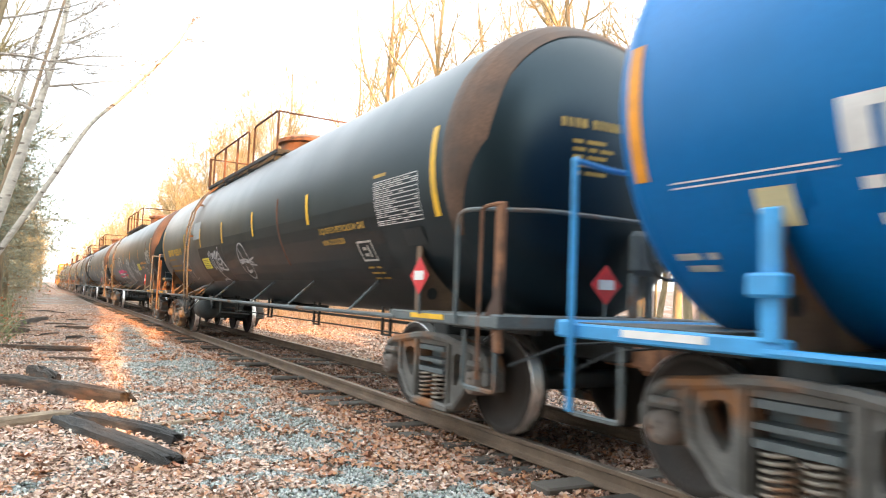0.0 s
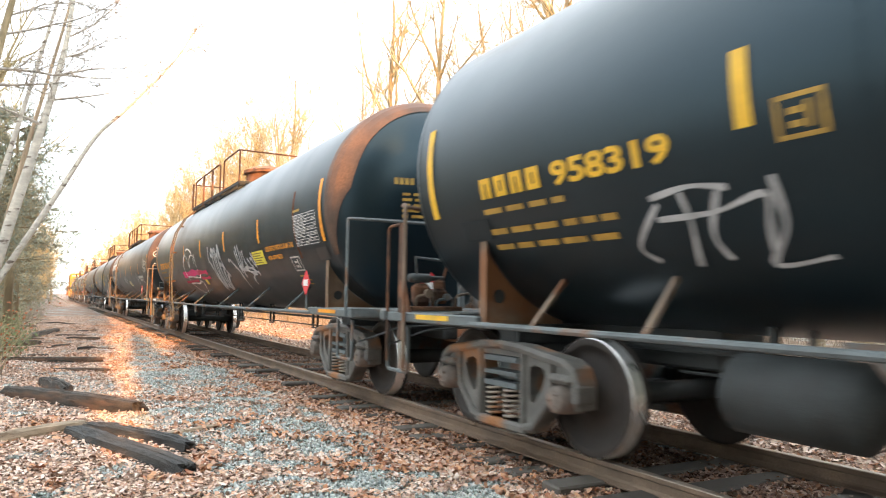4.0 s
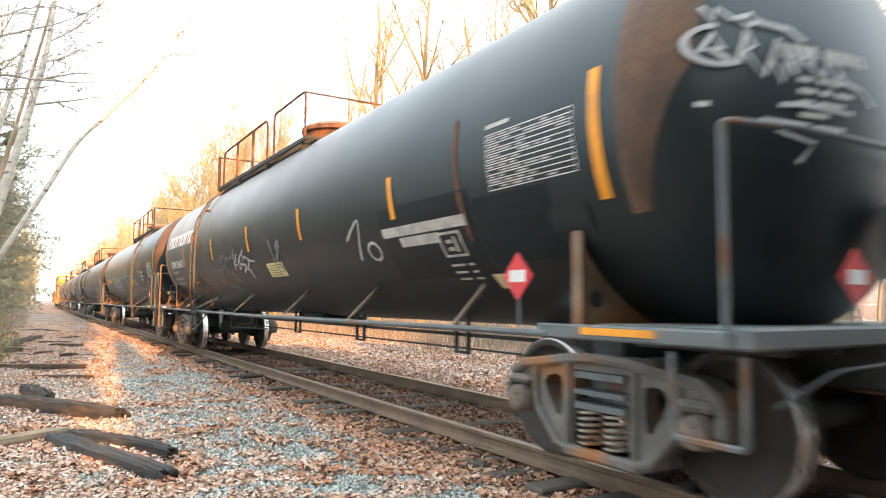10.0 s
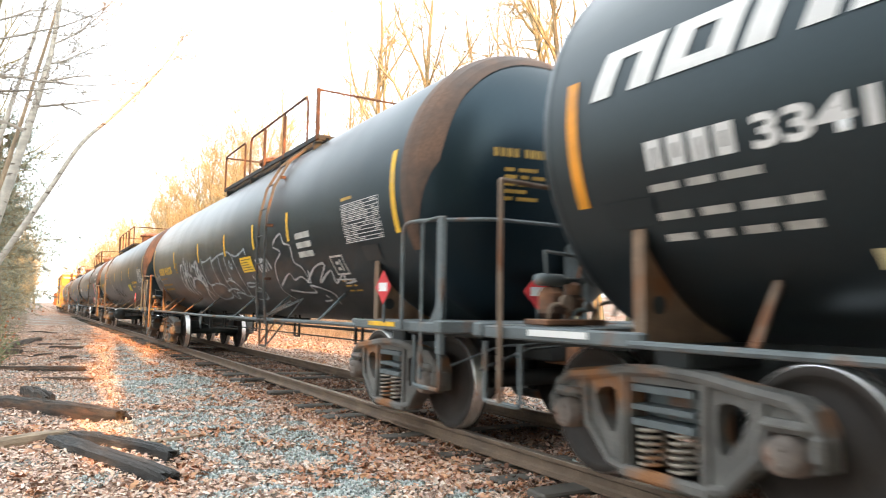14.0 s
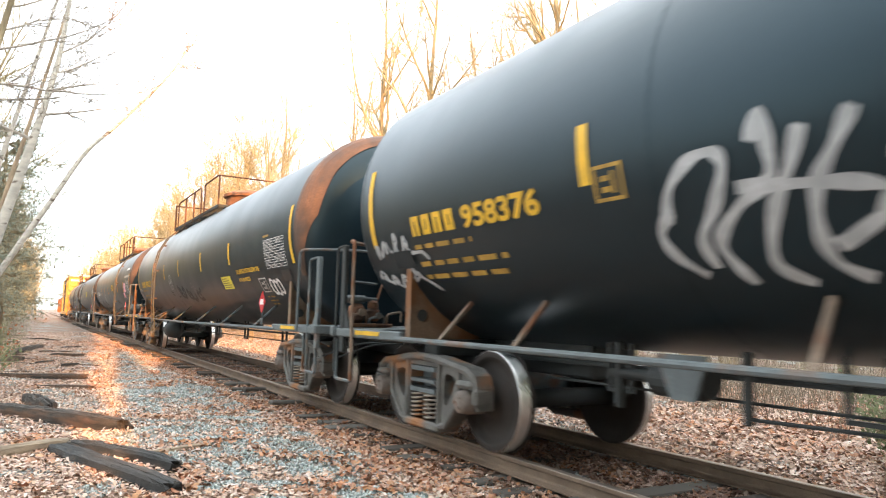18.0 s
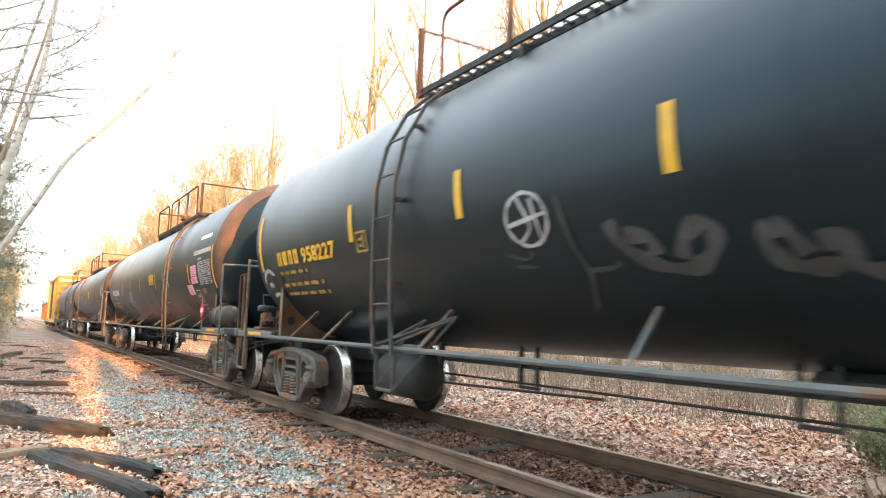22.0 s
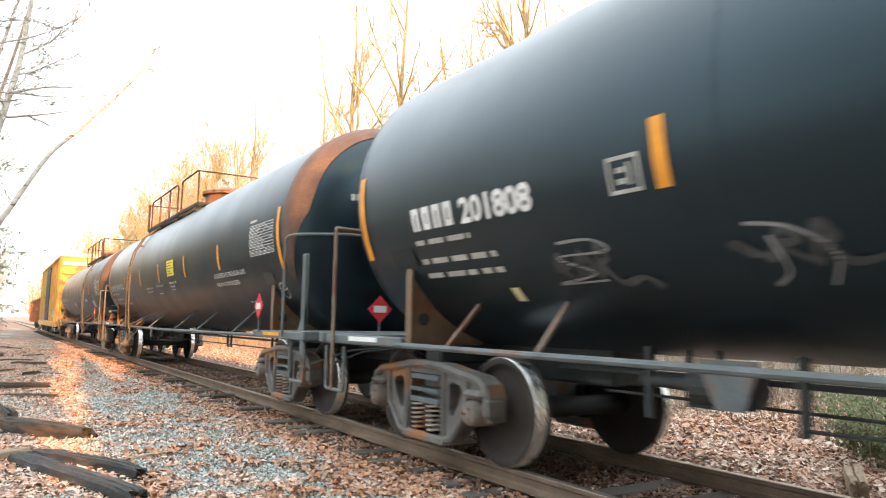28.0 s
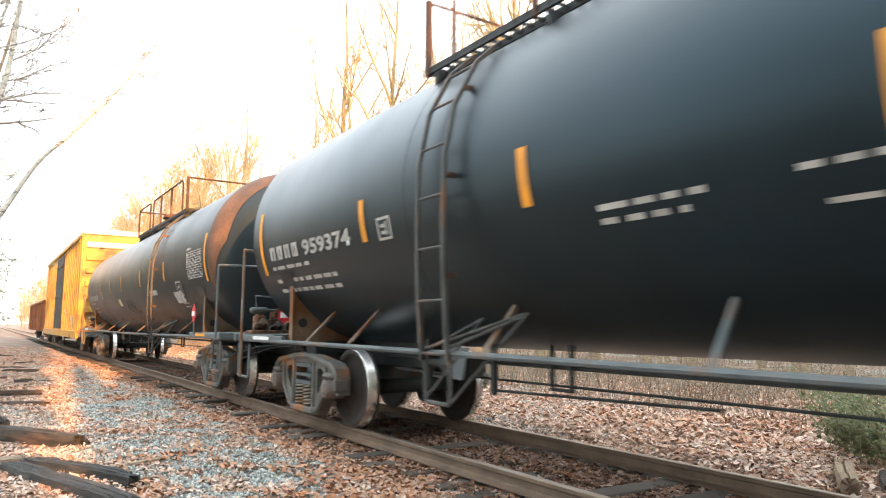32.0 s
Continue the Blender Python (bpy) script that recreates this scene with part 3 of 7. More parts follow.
_end = [(1.0, 0.0), (1.09, 0.0), (1.09, 0.045), (0.93, 0.045), (0.93, 0.1), (1.09, 0.1), (1.09, 0.135), (0.93, 0.135), (0.93, 0.215), (1.09, 0.215), (1.09, 0.262)]
_s = Shape().plate(_end + [(-x, z) for x, z in _end[::-1]], -0.24, 0.24, "xz")   # ribbed ends show in the spring openings
BOLSTER_MESH = mesh_of("truck_bolster", _s.v, _s.f, STEEL_GREY)
_s = Shape().tube([(-0.7, 0, 0), (0, -0.12, 0), (0.7, 0, 0)], 0.045, 8)
_s.box(-0.82, -0.62, -0.05, 0.07, -0.18, 0.16, bevel=0.02).box(0.62, 0.82, -0.05, 0.07, -0.18, 0.16, bevel=0.02)
BEAM_MESH = mesh_of("brake_beam", _s.v, _s.f, BLACK_STEEL)


def truck(car, y, mat=None):
    """Two wheelsets, side frames, springs, caps, bolster and brake beams, all parts of the car."""
    fm = FRAME_MESH[(mat or CAST_STEEL).name]
    for dy in (-WHEELBASE, WHEELBASE):
        w = part("wheelset", AXLE_MESH, None, car, at=pose(0, y + dy, AXLE_Z))
        for g in (-1, 1):
            part("wheel", WHEEL_MESH[g], None, w, at=pose(g * 0.755, 0, 0))
            part("bearing_cap", CAP_MESH, None, car, at=pose(g * 1.02, y + dy, AXLE_Z, 0, 0, 0 if g < 0 else 180))
        part("brake_beam", BEAM_MESH, None, car, at=pose(0, y + dy * 0.36, AXLE_Z - 0.02, 0, 0, 0 if dy > 0 else 180))
    for g in (-1, 1):
        part("side_frame", fm, None, car, at=pose(g * 1.0, y, AXLE_Z, 0, 0, 0 if g < 0 else 180))
        part("spring_nest", SPRING_MESH, None, car, at=pose(g * 1.0, y, AXLE_Z, 0, 0, 0 if g < 0 else 180))
    part("truck_bolster", BOLSTER_MESH, None, car, at=pose(0, y, AXLE_Z))


def coupler(car, g, reach, end):
    """The knuckle coupler and the air hose beneath it."""
    s = Shape()
    at = lambda a, b: sorted((g * a, g * b))  # noqa: E731
    s.box(-0.07, 0.07, *at(end - 0.35, reach - 0.15), 0.82, 1.0, bevel=0.02)
    s.box(-0.16, 0.13, *at(reach - 0.2, reach + 0.02), 0.78, 1.05, bevel=0.04)
    s.box(0.02, 0.15, *at(reach - 0.05, reach + 0.1), 0.8, 1.03, bevel=0.03)
    part("coupler", s, RUST, car)
    part("air_hose", Shape().tube(bent([(0.3, g * (end - 0.2), 0.9), (0.32, g * (end + 0.02), 0.7), (0.2, g * (reach + 0.02), 0.55)], 0.1), 0.025, 6), BLACK_STEEL, car)
    part("uncoupling_lever", Shape().tube(bent([(-1.4, g * (end + 0.03), 0.86), (-0.9, g * (end + 0.05), 1.02), (-0.1, g * (end + 0.08), 1.05)], 0.1), 0.012, 6), BLACK_STEEL, car)


def bent(points, r=0.09, n=4):
    """Rounds the corners of a bent pipe."""
    pts = [Vector(p) for p in points]
    out = [pts[0]]
    for a, b, c in zip(pts, pts[1:], pts[2:]):
        d0, d1 = (a - b), (c - b)
        k = min(r, 0.45 * d0.length, 0.45 * d1.length)
        p0, p1 = b + d0.normalized() * k, b + d1.normalized() * k
        for i in range(n + 1):
            t = i / n
            out.append(p0 * (1 - t) ** 2 + b * 2 * t * (1 - t) + p1 * t * t)
    return out + [pts[-1]]


def grab_post(car, x, thin, flat, top, mat):
    """A flat upright at the car's corner with a round grab bar bent over to it."""
    g = 1 if flat > 0 else -1
    p = part("corner_post", Shape().box(x - 0.025, x + 0.025, flat - 0.05, flat + 0.05, 0.95, top + 0.02, bevel=0.01), mat, car, "tall flat corner post with a grab bar")
    part("gusset", Shape().plate([(flat - 0.05, 1.2), (flat - 0.05, 1.5), (flat - g * 0.02 - 0.05, 1.5), (flat - g * 0.2, 1.2)], x - 0.01, x + 0.01), mat, p)
    if thin is not None:
        part("grab_bar", Shape().tube(bent([(x - 0.02, thin, 0.72), (x - 0.02, thin, top), (x - 0.02, flat, top + 0.01)], 0.06), 0.016, 6), mat, p)


def tank_car(label, tank_mat=None, steel=None, side_mat=None, rusty_ends=True, stripes=None, strip_ys=(), placard_y=-7.6, housing=RUST, strip_z=(2.26, 2.67), mirrored=False, front_placard=-0.62,
             gear=True, back=None, front=FRONT, trucks=(-7.6, 7.6), ends=(-9.1, 9.1), front_rail=(-8.8, 2.3), rear_rail=(8.8, 2.37), posts=(), reach=(9.44, 9.44)):
    """A pressure tank car with its front towards -y, resting on the rails."""
    tank_mat, steel, stripes = tank_mat or TANK_BLACK, steel or STEEL_GREY, stripes or YELLOW
    car = thing("tank_car", label, "tank car", "tank cars of the train")
    back = back or BACK
    part("tank", tank_mesh(back, front), tank_mat, car, smooth=True)
    for y in (front + 0.02, front + 4.3, 0.0, back - 4.1, back):
        part("jacket_seam", ring(y - 0.012, y + 0.012, 0.0022), tank_mat, car)
    if rusty_ends:
        part("rust_band", rust_rim(front), RIM_RUST, car, "rust-brown band round the tank's front rim")
    for y in (strip_ys[0], strip_ys[-1]):
        part("reflector_strip", Shape().strip(patch(-0.05, 0.05, strip_z[0] - 0.17, strip_z[1] + 0.26, y, n=10)), stripes, car, "yellow reflective strip")
    for y in strip_ys[1:-1]:
        part("reflector_strip", Shape().strip(patch(-0.05, 0.05, *strip_z, y)), stripes, car)
    for y, end in zip(trucks, ends):
        g = 1 if y > 0 else -1
        for x in (-1, 1):
            part("saddle_web", saddle(y, x), SADDLE, car, "rust-streaked steel saddle web under the tank")
            # dark disc stands in for the shaded hole through the web
            part("saddle_hole_disc", Shape().lathe([(0, 0.001), (0.0, 0.06), (0.05, 0.06)], "y", 16, at=pose(x * 1.12, y - 0.026, 1.39)), BLACK_STEEL, car)
        part("bolster_foot", Shape().box(-1.0, 1.0, y - 0.14, y + 0.14, 0.98, 1.15, bevel=0.02), BLACK_STEEL, car)
        truck(car, y, side_mat)
        part("pad_plate", Shape().strip(patch(-(y + 0.2), -(y - 0.2), 1.84, 2.02, 0.0, off=0.012)), tank_mat, car)
        a, b = sorted((y + g * 0.25, y + g * 0.85))
        part("reflector_strip", Shape().box(-1.478, -1.474, a, b, 1.165, 1.21), stripes if y < 0 or stripes is YELLOW else WHITE, car)
        a, b = sorted((y - g * 1.6, end))
        part("centre_sill", Shape().box(-0.27, 0.27, a, b, 0.86, 1.2, bevel=0.02), BLACK_STEEL, car)
        a, b = sorted((end - g * 0.12, end))
        part("end_sill", Shape().box(-1.5, 1.5, a, b, 1.13, 1.245, bevel=0.015), steel, car)
        for x in (-1.44, 1.44):
            a, b = sorted((y - g * 0.2, end - g * 0.12))
            part("side_sill", Shape().box(x - 0.03, x + 0.03, a, b, 1.13, 1.225, bevel=0.012), steel, car)
            lo, hi = sorted((end - g * 0.1, end - g * 0.55))
            part("sill_step", Shape().tube(bent([(x, lo, 1.1), (x, lo, 0.64), (x, hi, 0.64), (x, hi, 1.1)], 0.05), 0.02, 6), STEEL_GREY, car)
        a, b = sorted((y + g * 0.3, end - g * 0.12))
        part("end_platform", Shape().box(-1.39, 1.39, a, b, 1.2, 1.232), STEEL_GREY, car)
        for x in (-1.0, -0.55, 0.55, 1.0):
            part("deck_beam", Shape().box(x - 0.03, x + 0.03, a, b, 1.08, 1.2), BLACK_STEEL, car)
        coupler(car, g, abs(reach[0 if g < 0 else 1]), abs(end))
    fy, top = front_rail
    mid = min(fy, front - HEAD - 0.08)
    r = bent([(-1.51, fy, 1.15), (-1.51, fy, top), (-1.46, (fy + mid) / 2, top), (-1.0, mid - 0.05, top), (1.0, mid - 0.05, top), (1.46, (fy + mid) / 2, top), (1.51, fy, top), (1.51, fy, 1.15)], 0.12)
    part("end_handrail", Shape().tube(r, 0.019, 8), steel, car)
    ry, top = rear_rail
    mid = max(ry, back + 0.56)
    r = bent([(-1.51, ry, 0.66), (-1.51, ry, top), (-1.46, (ry + mid) / 2, top), (-1.0, mid + 0.05, top), (1.0, mid + 0.05, top), (1.46, (ry + mid) / 2, top), (1.51, ry, top), (1.51, ry, 0.66)], 0.14)
    part("end_handrail", Shape().tube(r, 0.021, 8), BRACKET if steel is STEEL_GREY else steel, car, "tall bent handrail across the rear end")
    for thin, flat, top, mat in posts:
        for x in (-1.44, 1.44):
            grab_post(car, x, thin, flat, top, mat)
    f, b = trucks
    for x in (-1.46, 1.46):
        part("side_pipe", Shape().tube([(x, f + 0.1, 1.155), (x, 0, 1.13), (x, b - 0.1, 1.155)], 0.025, 8), steel, car)
        for y in (f + 1.5, f + 3.73, -1.6, 1.2, b - 4.13, b - 1.85, b - 0.75):
            g = -1 if x < 0 else 1
            s = Shape().add([(x - 0.01, y - 0.16, 1.14), (x + 0.01, y - 0.16, 1.14), (x - 0.01, y - 0.12, 1.14), (x + 0.01, y - 0.12, 1.14),
                             (g * 1.0 - 0.01, y - 0.02, 1.53), (g * 1.0 + 0.01, y - 0.02, 1.5), (g * 1.0 - 0.01, y + 0.02, 1.53), (g * 1.0 + 0.01, y + 0.02, 1.5)],
                            [(0, 1, 3, 2), (4, 6, 7, 5), (0, 4, 5, 1), (2, 3, 7, 6), (0, 2, 6, 4), (1, 5, 7, 3)])
            # rear brackets take a warmer rust colour, which also stands in for low sun
            part("pipe_bracket", s, BRACKET if steel is STEEL_GREY and (y > 3 or tank_mat is TANK_DUSTY) else steel, car)
    part("brake_rod", Shape().tube([(-0.435, -6.0, 0.87), (-0.435, 6.0, 0.855)], 0.012, 6), BLACK_STEEL, car)
    part("train_pipe", Shape().tube([(-0.38, -6.6, 1.01), (-0.38, 6.6, 1.01)], 0.022, 6), BLACK_STEEL, car)
    for y in (-4.9, -2.2, 0.5, 3.2, 5.1):
        for d in (-0.12, 0.12):
            part("hanger_post", Shape().box(-0.455, -0.42, y + d - 0.018, y + d + 0.018, 0.84, 1.22), BLACK_STEEL, car)
        part("rod_hanger", Shape().box(-0.455, -0.42, y - 0.138, y + 0.138, 0.81, 0.838), BLACK_STEEL, car)
    lever = part("brake_cylinder", Shape().lathe([(b - 3.1, 0.001), (b - 3.1, 0.11), (b - 3.05, 0.13), (b - 2.65, 0.13), (b - 2.6, 0.05), (b - 2.2, 0.035), (b - 2.2, 0.001)], "y", 16, at=pose(-0.62, 0, 0.98)), BLACK_STEEL, car, "dark brake cylinder with its levers under the tank")
    part("lever", Shape().box(-0.66, -0.6, b - 2.3, b - 2.24, 0.72, 1.22, bevel=0.01), BLACK_STEEL, lever)
    part("lever", Shape().box(-0.66, -0.6, b - 3.4, b - 3.34, 0.74, 1.2, bevel=0.01), BLACK_STEEL, lever)
    part("bracket_plate", Shape().plate([(b - 3.2, 1.16), (b - 3.1, 0.86), (b - 2.9, 0.86), (b - 2.78, 1.16)], -0.8, -0.78), STEEL_GREY, lever)
    part("pull_rod", Shape().tube([(-0.63, b - 3.36, 0.78), (-0.5, b - 5.6, 0.82)], 0.013, 6), BLACK_STEEL, lever)
    s = Shape().box(-0.42, 0.42, -0.6, 0.6, 1.02, 1.16, bevel=0.05)
    part("outlet_sump", s, BLACK_STEEL, car)
    top_platform(car, housing, mirrored)
    placard_on(car, (-1.5, placard_y, 1.55), "side")
    placard_on(car, (front_placard, ends[0] + 0.1, 1.52), "front")
    brake_stand(car, ends[0])
    if gear:
        brake_gear(car)
    return car


def placard_on(car, at, face):
    x, y, z = at
    red = PLACARD_RED
    d = 0.172
    sq = [(0, -d), (d, 0), (0, d), (-d, 0)]
    if face == "side":
        s = Shape().plate([(y + a, z + b) for a, b in sq], x - 0.004, x + 0.004)
        w = Shape().plate([(y - 0.09, z - 0.04), (y + 0.09, z - 0.04), (y + 0.09, z + 0.045), (y - 0.09, z + 0.045)], x - 0.008, x - 0.005)
        part("placard_post", Shape().tube([(x + 0.012, y, 1.2), (x + 0.012, y, z + 0.1)], 0.014, 6), STEEL_GREY, car)
    else:
        s = Shape().plate([(x + a, z + b) for a, b in sq], y - 0.004, y + 0.004, "xz")
        w = Shape().plate([(x - 0.09, z - 0.04), (x + 0.09, z - 0.04), (x + 0.09, z + 0.045), (x - 0.09, z + 0.045)], y - 0.008, y - 0.005, "xz")
        part("placard_post", Shape().tube([(x, y + 0.012, 1.22), (x, y + 0.012, z + 0.1)], 0.014, 6), STEEL_GREY, car)
    p = part("placard", s, red, car, "red diamond hazard placard with a white panel")
    part("placard_panel", w, WHITE, p)


def brake_gear(car):
    """The rusty valves, pipes and levers on the rear platform."""
    near = pose(-0.42, 0.9, 0.16) @ Matrix.Diagonal((0.9, 0.9, 0.87, 1))
    g = part("brake_gear", Shape().box(-1.06, -0.42, 8.42, 8.72, 1.24, 1.29, bevel=0.01), RUST, car, "rusty brake valve gear on the rear platform", at=near)
    part("valve_body", Shape().box(-0.98, -0.78, 8.5, 8.68, 1.29, 1.56, bevel=0.05), RUST, g)
    part("valve_body", Shape().box(-0.74, -0.56, 8.5, 8.66, 1.32, 1.5, bevel=0.04), DARK_RUST, g)
    part("cylinder", Shape().lathe([(-1.04, 0.001), (-1.04, 0.045), (-1.0, 0.055), (-0.78, 0.055), (-0.76, 0.03), (-0.6, 0.03), (-0.6, 0.001)], "x", 14, at=pose(0, 8.58, 1.62)), STEEL_GREY, g, smooth=True)
    part("cap", Shape().lathe([(1.5, 0.001), (1.5, 0.07), (1.58, 0.07), (1.61, 0.04), (1.61, 0.001)], "z", 12, at=pose(-0.65, 8.58, 0)), RUST, g)
    part("lever", Shape().tube([(-0.95, 8.56, 1.66), (-0.97, 8.56, 1.86), (-0.6, 8.6, 1.84)], 0.016, 6), STEEL_GREY, g)
    part("lever", Shape().tube([(-0.6, 8.6, 1.55), (-0.5, 8.62, 1.84), (-0.38, 8.62, 1.8)], 0.014, 6), BRACKET, g)
    for k, (x, z) in enumerate(((-1.02, 1.4), (-0.76, 1.36), (-0.5, 1.42))):
        part("pipe", Shape().tube(bent([(x, 8.46, 1.25), (x, 8.44, z), (x + 0.22, 8.44, z + 0.04), (x + 0.24, 8.5, z - 0.1)], 0.05), 0.017, 6), BRACKET if k != 1 else STEEL_GREY, g)
    part("flange", Shape().lathe([(8.38, 0.001), (8.38, 0.055), (8.42, 0.055), (8.42, 0.001)], "y", 10, at=pose(-0.88, 0, 1.44)), BRACKET, g)
    part("flange", Shape().lathe([(8.4, 0.001), (8.4, 0.045), (8.44, 0.045), (8.44, 0.001)], "y", 10, at=pose(-0.63, 0, 1.4)), STEEL_GREY, g)


def brake_stand(car, end):
    """The brake stand on the front platform with its spoked wheel."""
    st = part("brake_stand", Shape().box(0.0, 0.32, end + 0.04, end + 0.18, 1.62, 2.02, bevel=0.05), STEEL_GREY, car)
    for x in (0.02, 0.22):
        part("stand_post", Shape().box(x, x + 0.08, end + 0.1, end + 0.17, 1.24, 1.64, bevel=0.01), STEEL_GREY, st)
    ringpts = [(0.33 + 0.27 * math.cos(2 * math.pi * k / 24), end - 0.04, 1.86 + 0.27 * math.sin(2 * math.pi * k / 24)) for k in range(25)]
    s = Shape().tube(ringpts, 0.018, 6)
    for k in range(5):
        w = 2 * math.pi * k / 5
        s.tube([(0.33, end - 0.03, 1.86), (0.33 + 0.26 * math.cos(w), end - 0.04, 1.86 + 0.26 * math.sin(w))], 0.014, 6)
    s.lathe([(end - 0.07, 0.001), (end - 0.07, 0.05), (end + 0.05, 0.05)], "y", 12, at=pose(0.33, 0, 1.86))
    part("brake_wheel", s, BLACK_STEEL, st)


PLACARD_RED = material("placard_red", (0.6, 0.03, 0.04), rough=0.5, var=0.1, scale=10, fine=60, bump=0.0)


def top_platform(car, housing, turn=False):
    """The valve housing on top, the grating walkways and their railings."""
    s = Shape().lathe([(3.9, 0.53), (4.3, 0.53), (4.31, 0.6), (4.38, 0.6), (4.4, 0.56), (4.47, 0.42), (4.5, 0.001)], "z", 28)
    h = part("valve_housing", s, housing, car, "round rusty valve housing on top of the tank", smooth=False, at=pose(0, 0.0, 0))
    part("housing_hinge", Shape().box(-0.1, 0.1, 0.5, 0.72, 4.25, 4.4, bevel=0.02), BLACK_STEEL, h)
    z, f = 3.88, -1 if turn else 1
    for g in (-1, 1):
        s = Shape()
        a, b = sorted((f * -1.3, f * 4.5))
        for x in (0.62, 0.8, 0.98):
            s.box(min(g * x, g * (x + 0.03)), max(g * x, g * (x + 0.03)), a, b, z - 0.035, z + 0.03)
        n = int((b - a) / 0.14)
        for i in range(n + 1):
            y = a + (b - a) * i / n
            s.box(min(g * 0.62, g * 1.01), max(g * 0.62, g * 1.01), y - 0.012, y + 0.012, z - 0.015, z + 0.022)
        part("walkway", s, BLACK_STEEL, car)
        rail_z = 4.62
        r = bent([(g * 1.0, f * -1.25, z), (g * 1.0, f * -1.25, rail_z), (g * 1.0, f * 0.35, rail_z), (g * 1.0, f * 0.35, z)], 0.1)
        part("platform_rail", Shape().tube(r, 0.02, 6), DARK_RUST, car)
        r = bent([(g * 1.0, f * 0.75, z), (g * 1.0, f * 0.75, rail_z), (g * 1.0, f * 4.0, rail_z), (g * 1.0, f * 4.0, z)], 0.14)
        part("platform_rail", Shape().tube(r, 0.02, 6), DARK_RUST, car)
        for y in (f * 1.7, f * 2.85):
            part("rail_post", Shape().box(g * 1.0 - 0.02, g * 1.0 + 0.02, y - 0.025, y + 0.025, z - 0.05, rail_z), DARK_RUST, car)
        part("rail_post", Shape().box(g * 1.0 - 0.025, g * 1.0 + 0.025, min(f * 4.42, f * 4.48), max(f * 4.42, f * 4.48), z - 0.05, rail_z), DARK_RUST, car)
        for y in (f * -1.1, f * 0.8, f * 2.7, f * 4.3):
            part("walkway_bracket", Shape().box(min(g * 0.7, g * 1.0), max(g * 0.7, g * 1.0), y - 0.025, y + 0.025, 3.55, z - 0.04), BLACK_STEEL, car)
    for y in (f * -1.25, f * 4.45):
        part("end_rail", Shape().tube([(-1.0, y, 4.6), (1.0, y, 4.6)], 0.018, 6), DARK_RUST, car)


def ladder(car, y, mat=None):
    """A side ladder that follows the tank from the walkway's level down to the side pipe, with a stirrup and braces below."""
    mat = mat or LADDER_STEEL
    path = [(-1.53, 1.08), (-1.57, 1.7), (-1.58, 2.2), (-1.57, 2.7), (-1.47, 3.15), (-1.25, 3.55), (-1.0, 3.78)]
    at = lambda z: float(np.interp(z, [p[1] for p in path], [p[0] for p in path]))  # noqa: E731
    lad = None
    for e in (-0.19, 0.19):
        s = Shape().tube([(x, y + e, z) for x, z in path], 0.024, 4)
        if lad:
            part("ladder_stile", s, mat, lad)
        else:
            lad = part("ladder", s, mat, car, "narrow steel side ladder")
    for z in (1.14, 1.56, 1.98, 2.4, 2.82, 3.2, 3.52):
        part("rung", Shape().tube([(at(z), y - 0.19, z), (at(z), y + 0.19, z)], 0.012, 6), mat, lad)
    part("stirrup", Shape().tube(bent([(-1.5, y + 0.19, 1.12), (-1.5, y + 0.17, 0.75), (-1.5, y - 0.17, 0.75), (-1.5, y - 0.19, 1.12)], 0.03), 0.018, 6), mat, lad)
    for a, b in (((-1.5, y + 0.19, 1.17), (-1.12, y - 0.62, 1.45)), ((-1.52, y - 0.19, 1.19), (-1.12, y - 0.6, 1.43)), ((-1.5, y - 0.19, 0.77), (-1.12, y - 0.66, 1.46)),
                 ((-1.5, y + 0.17, 0.77), (-1.3, y - 0.05, 1.15)), ((-1.12, y - 0.1, 1.42), (-1.5, y + 0.2, 1.15)), ((-1.12, y - 0.1, 1.42), (-1.48, y - 0.19, 1.15))):
        part("brace", Shape().tube([a, b], 0.013, 6), mat, lad)
    for z in (1.75, 2.55, 3.3):
        part("ladder_lug", Shape().box(at(z), at(z) + 0.1, y - 0.225, y - 0.19, z - 0.02, z + 0.02), DARK_RUST, lad)


CARS = []                    # (car, metres of its middle along the train)
MIDDLES = [-5.5, 13.25, 32.15, 51.2, 69.9, 88.5, 107.7, 126.25, 145.0]
LABELS = ["bright blue pressure tank car with white lettering", "black pressure tank car with yellow numbers and white tags",
          "black tank car with large white and red graffiti", "dusty black tank car with large white lettering and grey tags",
          "black tank car with long white graffiti outlines", "black tank car with yellow numbers and small grey tags",
          "black tank car with pink notices and an air tank", "clean black tank car with a yellow notice", "rust-stained black tank car near the end of the train"]
STRIPS = [(-7.9, -4.8, -2.1, 0.5, 2.7, 4.8, 8.45), (-7.85, -4.42, -1.65, 0.62, 2.74, 4.7, 7.98), (-7.9, -4.78, -2.1, 0.45, 2.72, 4.85, 7.95),
          (-8.05, -5.15, -2.4, 0.2, 2.86, 5.8, 8.1), (-7.95, -4.63, -2.86, -0.92, 1.48, 4.43, 7.74), (-8.13, -4.53, -1.99, 0.74, 2.91, 5.07, 8.31),
          (-7.9, -5.78, -3.47, -1.72, 0.89, 2.84, 4.63, 8.3), (-7.77, -4.86, -2.4, 0.13, 2.48, 4.93, 7.9), (-7.95, -4.7, -2.02, 0.76, 2.8, 4.9, 8.0)]
PLACARDS = [-7.6, -7.72, -7.5, -7.29, -7.84, -7.0, -7.5, -7.2, -7.5]
